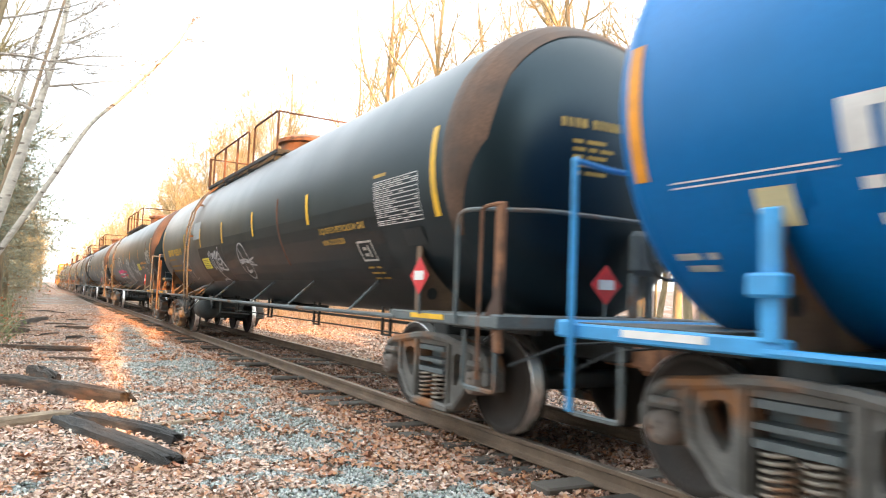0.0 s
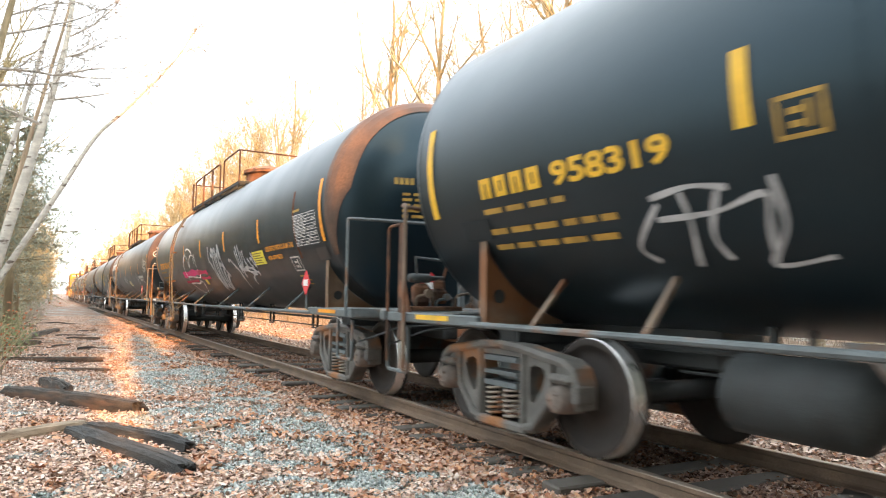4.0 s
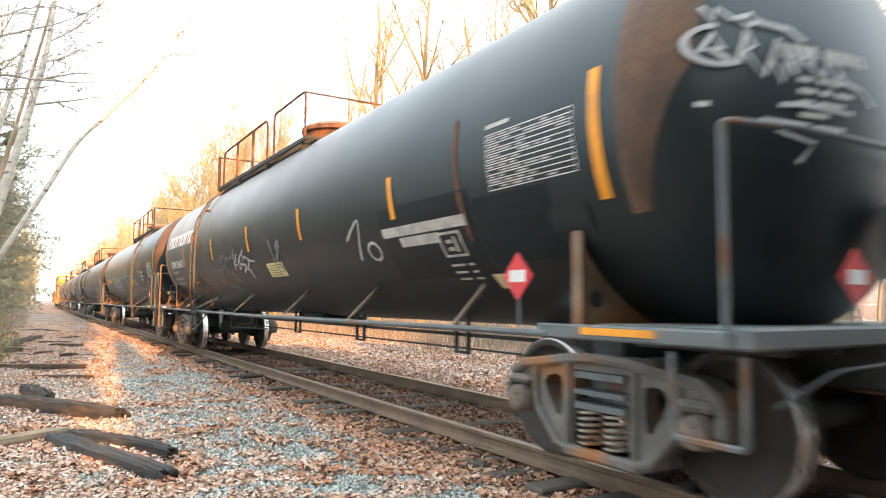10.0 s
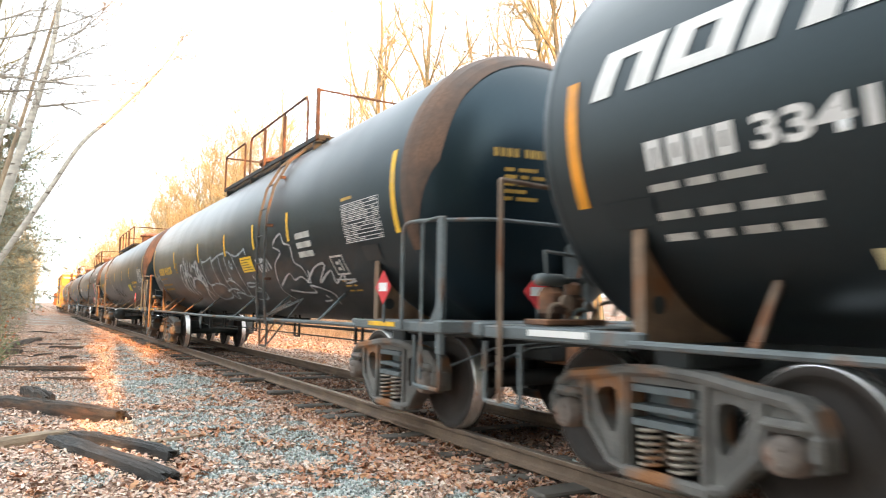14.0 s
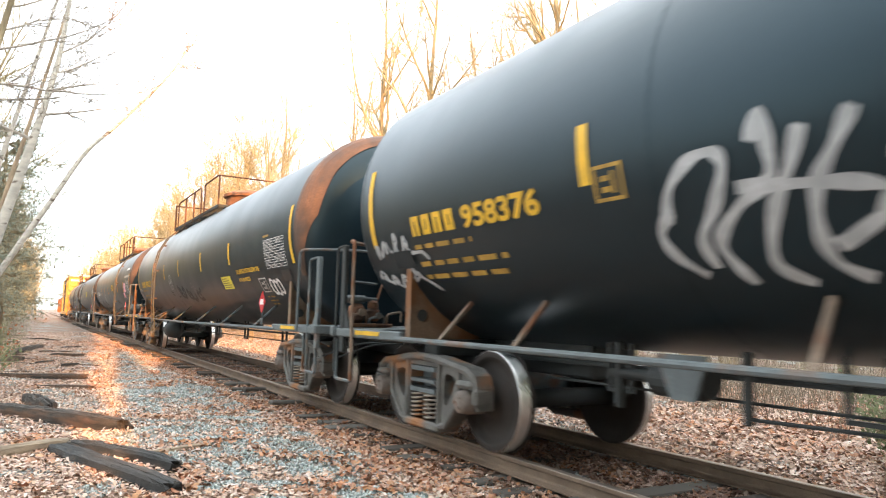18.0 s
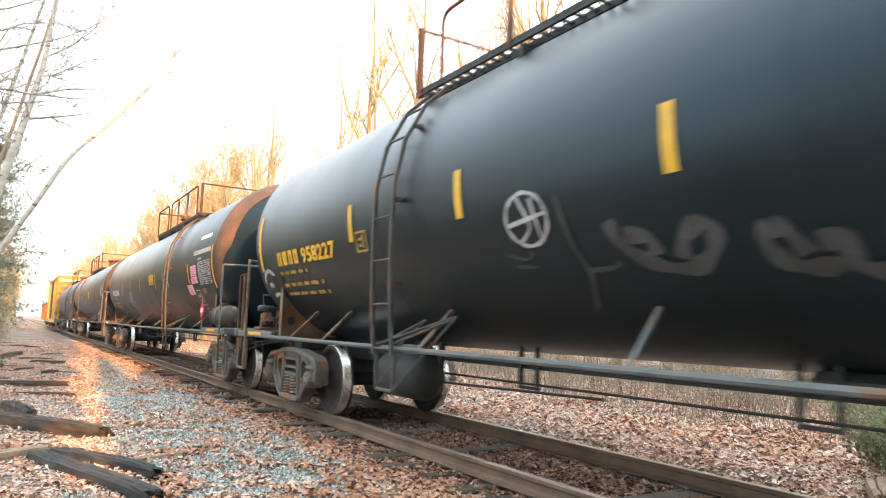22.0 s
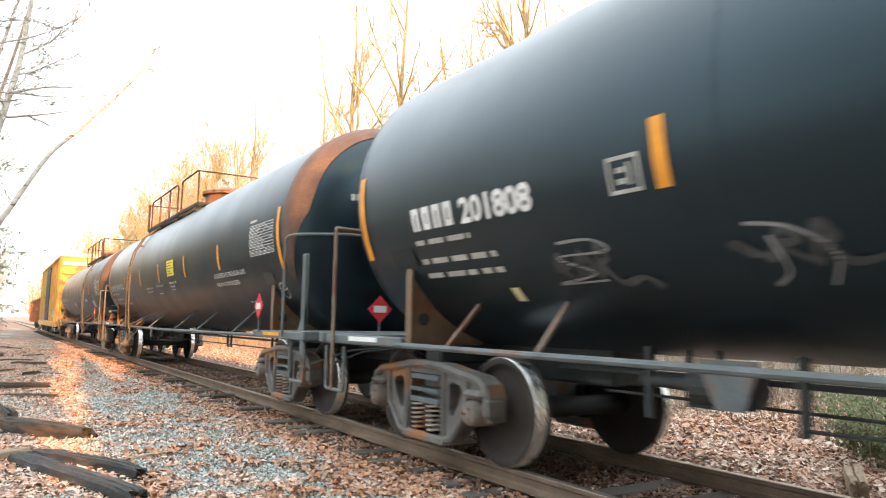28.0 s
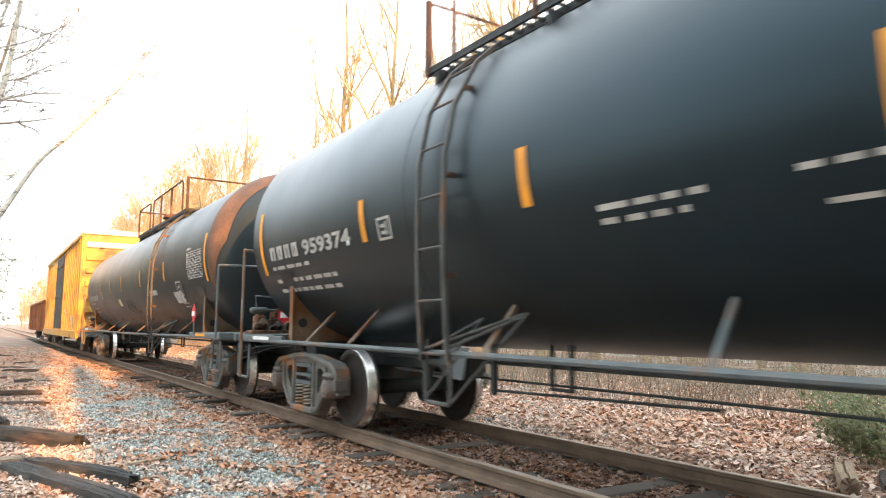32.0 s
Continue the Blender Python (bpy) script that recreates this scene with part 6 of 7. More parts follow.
def boxcar():
    car = thing("boxcar", "rusty yellow ribbed boxcar with a dark sliding door", "boxcar", "cars at the end of the train")
    y0, y1, z0, z1, w = -9.0, 9.0, 1.05, 4.95, 1.48
    part("floor_frame", Shape().box(-w, w, y0, y1, 0.85, z0, bevel=0.02), STEEL_GREY, car)
    for g in (-1, 1):
        x0, x1 = sorted((g * (w - 0.05), g * w))
        part("side_wall", Shape().box(x0, x1, y0, y1, z0, z1), BOX_YELLOW, car)
        for k in range(25):
            y = y0 + 0.2 + (y1 - y0 - 0.4) * k / 24
            if abs(y) > 1.9:
                a, b = sorted((g * w, g * (w + 0.06)))
                part("side_rib", Shape().plate([(y - 0.13, z0), (y + 0.13, z0), (y + 0.13, z1 - 0.1), (y - 0.13, z1 - 0.1)], a, b), BOX_YELLOW, car)
        a, b = sorted((g * (w + 0.02), g * (w + 0.09)))
        d = part("sliding_door", Shape().box(a, b, -1.75, 1.75, z0 + 0.1, z1 - 0.25, bevel=0.02), BLACK_STEEL, car, "dark brown sliding door")
        for z in (1.9, 2.7, 3.5, 4.2):
            a, b = sorted((g * (w + 0.09), g * (w + 0.12)))
            part("door_rib", Shape().box(a, b, -1.7, 1.7, z - 0.05, z + 0.05), BLACK_STEEL, d)
        a, b = sorted((g * w, g * (w + 0.1)))
        part("top_rail", Shape().box(a, b, y0, y1, z1 - 0.12, z1 + 0.02, bevel=0.01), BOX_YELLOW, car)
        part("side_sill", Shape().box(a, b, y0, y1, 0.8, z0 + 0.05, bevel=0.01), BOX_YELLOW, car)
    for g in (-1, 1):
        a, b = sorted((g * 8.95, g * 9.0))
        part("end_wall", Shape().box(-w + 0.05, w - 0.05, a, b, z0, z1), BOX_YELLOW, car)
        for k in range(7):
            z = z0 + 0.35 + k * 0.52
            a, b = sorted((g * 9.0, g * 9.07))
            part("end_rib", Shape().box(-w + 0.1, w - 0.1, a, b, z - 0.12, z + 0.12, bevel=0.03), BOX_YELLOW if k < 6 else BOX_WHITE, car)
    s = Shape().plate([(-w - 0.05, z1), (w + 0.05, z1), (w + 0.05, z1 + 0.06), (0.7, z1 + 0.2), (-0.7, z1 + 0.2), (-w - 0.05, z1 + 0.06)], y0 - 0.05, y1 + 0.05, "xz")
    part("roof", s, BOX_WHITE, car, "pale weathered roof")
    lad = part("ladder", Shape().tube([(-w - 0.1, -8.8, 1.0), (-w - 0.1, -8.8, 4.8)], 0.02, 6), BOX_YELLOW, car)
    for k in range(9):
        part("rung", Shape().tube([(-w - 0.1, -8.8, 1.2 + k * 0.42), (-w - 0.1, -8.35, 1.2 + k * 0.42)], 0.014, 6), BOX_YELLOW, lad)
    s = Shape()
    r = random.Random(9)
    for k in range(26):
        y, z = r.uniform(-8, 8), r.uniform(1.1, 1.9)
        if abs(y) > 2:
            s.box(-w - 0.067, -w - 0.062, y, y + r.uniform(0.05, 0.3), z, z + r.uniform(0.1, 0.5))
    part("graffiti", s, FADED_WHITE, car, "pale worn painted patches low on the side")
    running_gear(car, 6.9, 9.75)
    return car


def gondola():
    car = thing("gondola", "rust-red open gondola car", "gondola car", "cars at the end of the train")
    y0, y1, w, z0, z1 = -7.6, 7.6, 1.5, 1.1, 2.75
    part("floor_frame", Shape().box(-w, w, y0, y1, 0.9, z0), GONDOLA_RUST, car)
    for g in (-1, 1):
        a, b = sorted((g * (w - 0.04), g * w))
        part("side_wall", Shape().box(a, b, y0, y1, z0, z1), GONDOLA_RUST, car)
        a, b = sorted((g * (w - 0.08), g * (w + 0.1)))
        part("top_rail", Shape().box(a, b, y0, y1, z1, z1 + 0.14, bevel=0.02), GONDOLA_RUST, car)
        for k in range(12):
            y = y0 + 0.15 + (y1 - y0 - 0.3) * k / 11
            a, b = sorted((g * w, g * (w + 0.09)))
            part("side_post", Shape().box(a, b, y - 0.08, y + 0.08, 0.95, z1), GONDOLA_RUST, car)
        a, b = sorted((g * (y1 - 0.05), g * y1))
        part("end_wall", Shape().box(-w + 0.04, w - 0.04, a, b, z0, z1), GONDOLA_RUST, car)
    running_gear(car, 5.9, 8.3)
    return car


CARS.append((boxcar(), 164.4))
CARS.append((gondola(), 182.5))


# ---------------------------------------------------------------- trees
BARK = material("bark", (0.32, 0.26, 0.16), rough=0.9, var=0.35, scale=4, fine=30, bump=0.5, stretch=(1, 1, 0.25))
BIRCH_BARK = material("birch_bark", (0.52, 0.49, 0.43), rough=0.8, var=0.2, scale=5, fine=30, bump=0.3, tint=(0.14, 0.11, 0.09), tint_scale=4.0, tint_cut=(0.6, 0.66), stretch=(1, 1, 2.5))
TWIG = material("twig", (0.37, 0.31, 0.18), rough=0.9, var=0.3, scale=6, fine=30, bump=0.0)
LIMB = material("limb_bark", (0.42, 0.38, 0.33), rough=0.9, var=0.3, scale=6, fine=30, bump=0.0)
BROWN_BARK = material("brown_bark", (0.38, 0.29, 0.2), rough=0.9, var=0.3, scale=4, fine=30, bump=0.4, stretch=(1, 1, 0.3))
NEEDLE = random_material("needles", [(0.17, 0.2, 0.145), (0.24, 0.265, 0.195), (0.3, 0.31, 0.24), (0.2, 0.22, 0.155)], 0.7)
GREEN_LEAF = random_material("green_leaves", [(0.1, 0.135, 0.05), (0.15, 0.18, 0.075), (0.2, 0.2, 0.1), (0.12, 0.13, 0.06)], 0.6)
RED_LEAF = random_material("red_leaves", [(0.25, 0.05, 0.02), (0.35, 0.1, 0.03), (0.2, 0.07, 0.03)], 0.7)
DARK_LEAF = random_material("dark_leaves", [(0.1, 0.055, 0.04), (0.26, 0.16, 0.12), (0.42, 0.3, 0.24), (0.17, 0.09, 0.06), (0.34, 0.15, 0.07), (0.5, 0.38, 0.31), (0.22, 0.13, 0.1)], 0.85)
DRY_GRASS = random_material("dry_stems", [(0.22, 0.18, 0.13), (0.38, 0.32, 0.24), (0.15, 0.12, 0.09), (0.5, 0.44, 0.35), (0.28, 0.215, 0.15)], 0.85)


def bough(shape, r, start, way, length, radius, bend, steps, up=0.15, sides=5):
    """One wandering tapered branch; gives its points and radii."""
    pts, p, d = [Vector(start)], Vector(start), Vector(way).normalized()
    for k in range(steps):
        d = (d + Vector((r.gauss(0, bend), r.gauss(0, bend), r.gauss(0, bend) + up * 0.3))).normalized()
        p = p + d * (length / steps)
        pts.append(p.copy())
    radii = [max(0.0035, radius * (1 - 0.88 * k / steps)) for k in range(steps + 1)]
    shape.tube(pts, radii, sides, caps=False)
    return pts, radii


def side_way(r, d, spread_):
    a = d.orthogonal().normalized()
    a.rotate(Matrix.Rotation(r.uniform(0, 2 * math.pi), 3, d))
    return (d * math.cos(spread_) + a * math.sin(spread_)).normalized()


def bare_tree(seed, height, radius, first=0.3, limbs=13, lean=(0, 0), name="bare_tree", label="leafless grey-brown woodland tree", bark=None, dense=1.0, way=None, group="bare trees of the wood", thick=1.0):
    """A leafless tree: trunk, limbs, branches and twigs."""
    r = random.Random(seed)
    tree = thing(name, label, "tree", group)
    trunk, crown = Shape(), Shape()
    pts, radii = bough(trunk, r, (0, 0, -0.1), (lean[0], lean[1], 1), height, radius, 0.05, 12, 0.25 if not way else 0.0, 9)
    part("trunk", trunk, bark or BARK, tree, smooth=True)
    for k in range(limbs):
        f = first + (1 - first) * (k + r.random() * 0.8) / limbs
        j = min(len(pts) - 2, int(f * 12))
        p, d = pts[j].lerp(pts[j + 1], r.random()), (pts[j + 1] - pts[j]).normalized()
        ln = height * (0.42 - 0.25 * f) * r.uniform(0.7, 1.25)
        lp, lr = bough(crown, r, p, side_way(r, d, r.uniform(0.55, 1.05)), ln, radii[j] * 0.45 * thick, 0.13, 7, 0.35, 5)
        for m in range(int(6 * dense)):
            q = r.randrange(2, 7)
            sp, sr = bough(crown, r, lp[q], side_way(r, (lp[q] - lp[q - 1]).normalized(), r.uniform(0.5, 0.9)), ln * r.uniform(0.28, 0.5), lr[q] * 0.55 * thick, 0.16, 4, 0.25, 4)
            for w in range(int(5 * dense)):
                q2 = r.randrange(1, 5)
                bough(crown, r, sp[q2], side_way(r, (sp[q2] - sp[q2 - 1]).normalized(), r.uniform(0.4, 0.9)), ln * r.uniform(0.1, 0.24), 0.009 * thick, 0.18, 3, 0.2, 3)
    part("crown", crown, TWIG if not bark else bark, tree)
    return tree


def stand(tree, x, y, turn=0.0, size=1.0):
    return copy_thing(tree, pose(x, y, ground_height(x, y) - 0.05, 0, 0, turn) @ Matrix.Scale(size, 4))


rng = random.Random(11)
kinds = [bare_tree(21, 13, 0.17, 0.25, 15, thick=1.45), bare_tree(22, 15, 0.21, 0.3, 16, thick=1.45), bare_tree(23, 11, 0.13, 0.15, 15, dense=1.3, thick=1.45), bare_tree(24, 16, 0.23, 0.35, 16, thick=1.45), bare_tree(25, 12, 0.14, 0.2, 15, dense=1.3, thick=1.45)]
slender = [bare_tree(31, 12, 0.09, 0.25, 12, label="slender leafless sapling with upright branches"), bare_tree(32, 10, 0.07, 0.2, 12, label="slender leafless sapling with upright branches")]
placed = []


def clear(x, y, gap):
    if all((x - a) ** 2 + (y - b) ** 2 > gap * gap for a, b in placed):
        placed.append((x, y))
        return True
    return False


# trees that stand out one by one on the far side of the track
first_use = {}
for kind, x, y, turn, size in ((1, 11.9, 25.0, 20, 1.0), (4, 9.6, 35.0, 80, 0.9), (2, 10.6, 34.0, 200, 1.0), (4, 11.2, 36.5, 310, 1.0), (0, 14.5, 21.0, 40, 1.0), (3, 15.5, 17.0, 130, 1.0),
                               (1, 12.6, 14.0, 250, 0.85), (0, 14.0, 11.0, 10, 0.95), (3, 17.0, 12.5, 70, 1.0), (2, 13.2, 17.5, 170, 1.0), (4, 16.8, 8.0, 230, 1.0), (1, 13.6, 7.4, 300, 0.9),
                               (2, 9.5, 62.0, 40, 0.95), (2, 11.5, 66.0, 140, 1.0), (4, 10.6, 58.0, 260, 0.85), (0, 12.5, 47.0, 200, 0.95), (2, 15.5, 5.0, 20, 1.0), (0, 18.5, 5.5, 99, 1.0)):
    placed.append((x, y))
    stand(kinds[kind], x, y, turn, size)
for i in range(110):
    x, y = 12.0 + 22 * rng.random() ** 1.6, rng.uniform(2, 95)
    if clear(x, y, 1.7):
        stand(rng.choice(kinds + slender), x, y, rng.uniform(0, 360), rng.uniform(0.75, 1.15))
for i in range(90):
    y = rng.uniform(12, 115)
    x = -rng.uniform(2.6 if y < 45 else 1.2, 17)
    if clear(x, y, 1.7):
        stand(rng.choice(kinds + slender), x, y, rng.uniform(0, 360), rng.uniform(0.6, 1.0))
for i in range(90):
    y = rng.uniform(80, 230)
    x = rng.choice((-1, 1)) * rng.uniform(2, 22) + 5 + (4 if y < 120 else 0)
    if abs(x - 4.5) > 4.2 and clear(x, y, 1.8):
        stand(rng.choice(kinds), x, y, rng.uniform(0, 360), rng.uniform(0.7, 1.0))
far_kinds = [bare_tree(26, 13, 0.16, 0.12, 17, dense=1.4, thick=2.2), bare_tree(27, 12, 0.15, 0.1, 17, dense=1.4, thick=2.2), bare_tree(28, 14, 0.17, 0.2, 17, dense=1.4, thick=2.2)]
for i in range(64):
    y = 44 + 150 * (i / 64) ** 1.3
    x = rng.uniform(9.4, 11.5) + 2.6 * (i % 2)
    if clear(x, y, 1.2):
        stand(rng.choice(far_kinds), x, y, rng.uniform(0, 360), rng.uniform(0.82, 1.02))
for i in range(44):
    y = 38 + 150 * (i / 44) ** 1.3
    x = -rng.uniform(1.6, 3.2) - 2.4 * (i % 2)
    if clear(x, y, 1.2):
        stand(rng.choice(far_kinds), x, y, rng.uniform(0, 360), rng.uniform(0.55, 0.85))
for i in range(22):
    x, y = rng.choice((rng.uniform(-9, 1.5), rng.uniform(7.5, 16))), rng.uniform(190, 250)
    if clear(x, y, 1.5):
        stand(rng.choice(far_kinds), x, y, rng.uniform(0, 360), rng.uniform(0.8, 1.0))
# unseen trees added left and behind, to darken what the tanks reflect
for i in range(30):
    x, y = -rng.uniform(5, 18), rng.uniform(-8, 12)
    if clear(x, y, 1.6):
        stand(rng.choice(kinds), x, y, rng.uniform(0, 360), rng.uniform(0.8, 1.1))
for t in kinds + slender + far_kinds:
    t.matrix_basis = pose(rng.uniform(24, 34), rng.uniform(25, 60), 0.5)


def hand_tree(points, radius, bark, name, label, branches, seed, thin=0.25):
    """A tree with a trunk of its own known course, and side branches (share along the trunk, way, length)."""
    r = random.Random(seed)
    pts = [Vector(p) for p in points]
    fine = []
    for i in range(len(pts) - 1):
        p0, p1, p2, p3 = (pts[max(0, min(len(pts) - 1, i + k))] for k in (-1, 0, 1, 2))
        for j in range(5):
            t = j / 5
            fine.append(0.5 * (2 * p1 + (p2 - p0) * t + (2 * p0 - 5 * p1 + 4 * p2 - p3) * t * t + (3 * (p1 - p2) + p3 - p0) * t**3))
    fine.append(pts[-1])
    n = len(fine)
    tree = thing(name, label, "tree", "trees beside the track")
    part("trunk", Shape().tube(fine, [radius * (1 - (1 - thin) * k / (n - 1)) for k in range(n)], 9), bark, tree, smooth=True)
    crown = Shape()
    for f, way, ln in branches:
        p = fine[min(n - 1, int(f * (n - 1)))]
        rad = radius * (1 - (1 - thin) * f) * 0.45
        lp, lr = bough(crown, r, p, way, ln, rad, 0.1, 8, 0.05, 5)
        for m in range(20):
            q = r.randrange(1, 9)
            sp, sr = bough(crown, r, lp[q], side_way(r, (lp[q] - lp[q - 1]).normalized(), r.uniform(0.5, 1.0)), ln * r.uniform(0.2, 0.4), max(0.007, lr[q] * 0.5), 0.16, 4, 0.1, 4)
            for w in range(4):
                q2 = r.randrange(1, 5)
                bough(crown, r, sp[q2], side_way(r, (sp[q2] - sp[q2 - 1]).normalized(), r.uniform(0.4, 0.9)), ln * r.uniform(0.08, 0.2), 0.0065, 0.2, 3, 0.1, 3)
    part("crown", crown, LIMB, tree)
    return tree


hand_tree([(-1.9, 18, -0.1), (-0.71, 18, 2.25), (0.12, 18, 3.86), (0.75, 18, 5.1), (1.44, 18, 5.94), (2.41, 18, 7.26), (2.85, 18, 8.1)], 0.08, BIRCH_BARK, "leaning_birch", "pale birch leaning far out over the track",
          [(0.75, (0.2, 0.3, 0.6), 0.5), (0.88, (0.9, 0, 0.5), 0.8), (0.92, (0.6, 0.1, 0.2), 0.7), (0.95, (0.2, 0, 1), 0.8), (0.98, (0.8, 0, 0.9), 0.6)], 3)
hand_tree([(-1.3, 14, -0.1), (-0.95, 14, 1.4), (-0.6, 14, 2.93), (-0.33, 14, 4.12), (-0.09, 14, 5.3), (0.06, 14, 6.31), (0.2, 14, 8.5)], 0.115, BIRCH_BARK, "birch", "pale upright birch with bare side branches",
          [(0.6, (1, -0.2, 0.25), 1.6), (0.68, (1, 0, 0.5), 1.5), (0.74, (0.9, 0.2, 0.3), 1.3), (0.55, (-1, 0, 0.4), 1.2), (0.82, (0.8, -0.3, 0.6), 1.4), (0.9, (-0.6, 0, 0.8), 1.2), (0.95, (0.5, 0, 0.8), 1.0)], 4)
hand_tree([(-1.1, 14.6, -0.1), (-0.85, 14.6, 2.0), (-0.62, 14.6, 3.5), (-0.3, 14.6, 5.1), (0.1, 14.6, 7.2), (0.3, 14.6, 9.0)], 0.06, BROWN_BARK, "brown_sapling", "thin brown sapling beside the birches",
          [(0.6, (0.8, 0, 0.8), 1.2), (0.75, (0.9, 0.1, 0.5), 1.1), (0.85, (-0.5, 0, 0.9), 1.0)], 5)
hand_tree([(-2.1, 11, -0.1), (-1.5, 11, 2.2), (-0.95, 11, 3.9), (-0.7, 11, 5.2), (-0.4, 11, 7.0)], 0.1, BARK, "bare_tree", "grey bare tree with long level branches over the path",
          [(0.62, (1.0, 0, 0.12), 1.9), (0.72, (1.0, 0.1, 0.28), 1.8), (0.78, (0.9, 0, 0.55), 1.4), (0.84, (1.0, -0.1, 0.3), 1.5), (0.55, (0.7, -0.2, 0.1), 1.2), (0.9, (0.6, 0, 0.9), 1.2)], 6)
hand_tree([(-1.7, 16.2, -0.1), (-1.2, 16.2, 2.6), (-0.7, 16.2, 5.0), (-0.2, 16.2, 7.4), (0.3, 16.2, 10.0)], 0.075, BIRCH_BARK, "birch", "pale slim birch behind the others",
          [(0.6, (0.9, 0, 0.6), 1.2), (0.75, (0.7, 0, 0.8), 1.2), (0.9, (-0.6, 0, 0.9), 1.0)], 7)


def needles(s, r, p, d, ln, n, size):
    for k in range(n):
        c = Vector(p) + d * (ln * r.random())
        w = side_way(r, d, r.uniform(0.5, 1.2)) * size * r.uniform(0.6, 1.3)
        a = w.orthogonal().normalized() * size * 0.16
        s.add([c - a, c + a, c + w], [(0, 1, 2)])


def evergreen(seed, height, radius, x, y, label, low=0.12, bushy=1.0, taper=0.35):
    """A conifer: trunk, drooping whorled boughs and sprays of needles."""
    r = random.Random(seed)
    tree = thing("evergreen", label, "tree", "evergreens", at=pose(x, y, ground_height(x, y) - 0.05))
    part("trunk", Shape().tube([(0, 0, -0.1), (r.uniform(-0.1, 0.1), 0, height * 0.5), (0, 0, height)], [0.02 * height, 0.012 * height, 0.01], 8), BARK, tree, smooth=True)
    wood, green = Shape(), Shape()
    rows = int(height * 2.4)
    for k in range(rows):
        z = height * (low + (0.98 - low) * k / rows)
        ln = radius * (1.02 - z / height) ** taper
        for m in range(7):
            w = r.uniform(0, 2 * math.pi)
            d = Vector((math.cos(w), math.sin(w), r.uniform(-0.1, 0.3))).normalized()
            L = ln * r.uniform(0.6, 1.15)
            pts, _ = bough(wood, r, (0, 0, z), d, L, 0.02, 0.06, 4, 0.0, 3)
            for q in range(1, 5):
                needles(green, r, pts[q - 1], (pts[q] - pts[q - 1]).normalized(), L / 4, int(9 * bushy), 0.1)
                for e in range(3):
                    s2 = side_way(r, (pts[q] - pts[q - 1]).normalized(), r.uniform(0.6, 1.1))
                    sp, _ = bough(wood, r, pts[q], s2, L * 0.28, 0.008, 0.1, 2, 0.1, 3)
                    needles(green, r, sp[0], s2, L * 0.28, int(16 * bushy), 0.1)
    part("crown_wood", wood, BARK, tree)
    part("foliage", green, NEEDLE, tree)
    return tree


for k, (x, y, h, rad, low) in enumerate(((-0.9, 20.0, 6.2, 2.0, 0.36), (-1.7, 23.5, 7.0, 2.4, 0.25), (-1.0, 28.0, 5.4, 1.9, 0.2), (-3.2, 19.0, 7.5, 2.2, 0.25), (-1.4, 34.0, 5.8, 2.0, 0.15), (-2.6, 41.0, 6.5, 2.2, 0.15))):
    evergreen(41 + k, h, rad, x, y, "wispy grey-green pine at the edge of the wood", low, 0.36)


def shrub(x, y, size, n, leaf, label, seed, name="shrub"):
    r = random.Random(seed)
    sh = thing(name, label, "shrub", "", "", pose(x, y, ground_height(x, y) - 0.02))
    stems, leaves = Shape(), Shape()
    for k in range(26):
        w = r.uniform(0, 2 * math.pi)
        pts, _ = bough(stems, r, (r.uniform(-0.2, 0.2) * size, r.uniform(-0.2, 0.2) * size, 0), (math.cos(w) * 0.6, math.sin(w) * 0.6, 1), size * r.uniform(0.6, 1.1), 0.008, 0.15, 5, 0.1, 4)
        for q in range(n):
            p = pts[r.randrange(2, 6)] + Vector((r.gauss(0, 0.07), r.gauss(0, 0.07), r.gauss(0, 0.07))) * size
            d = Vector((r.gauss(0, 1), r.gauss(0, 1), r.gauss(0, 0.6))).normalized() * r.uniform(0.03, 0.06)
            a = d.orthogonal().normalized() * d.length * 0.4
            leaves.add([p, p + d * 0.5 + a, p + d, p + d * 0.5 - a], [(0, 1, 2, 3)])
    part("stem_tangle", stems, TWIG, sh)
    part("foliage", leaves, leaf, sh)
    return sh


shrub(7.3, 3.2, 0.8, 70, GREEN_LEAF, "green leafy bramble at the edge of the far verge", 51)
shrub(7.9, 3.7, 0.9, 70, GREEN_LEAF, "green leafy bramble at the edge of the far verge", 52)
for k, (x, y, s) in enumerate(((-1.0, 13.5, 1.0), (-0.75, 16.0, 0.9), (-1.2, 18.5, 1.1), (-1.0, 24.0, 1.1), (-1.3, 30, 1.2))):
    shrub(x, y, s, 34, GREEN_LEAF, "low green shrub on the bank beside the track", 60 + k)
for k, (x, y, s) in enumerate(((-0.95, 12.6, 1.3), (-1.3, 15.2, 1.5))):
    shrub(x, y, s, 9, RED_LEAF, "sparse shrub with a few red-brown leaves", 70 + k)


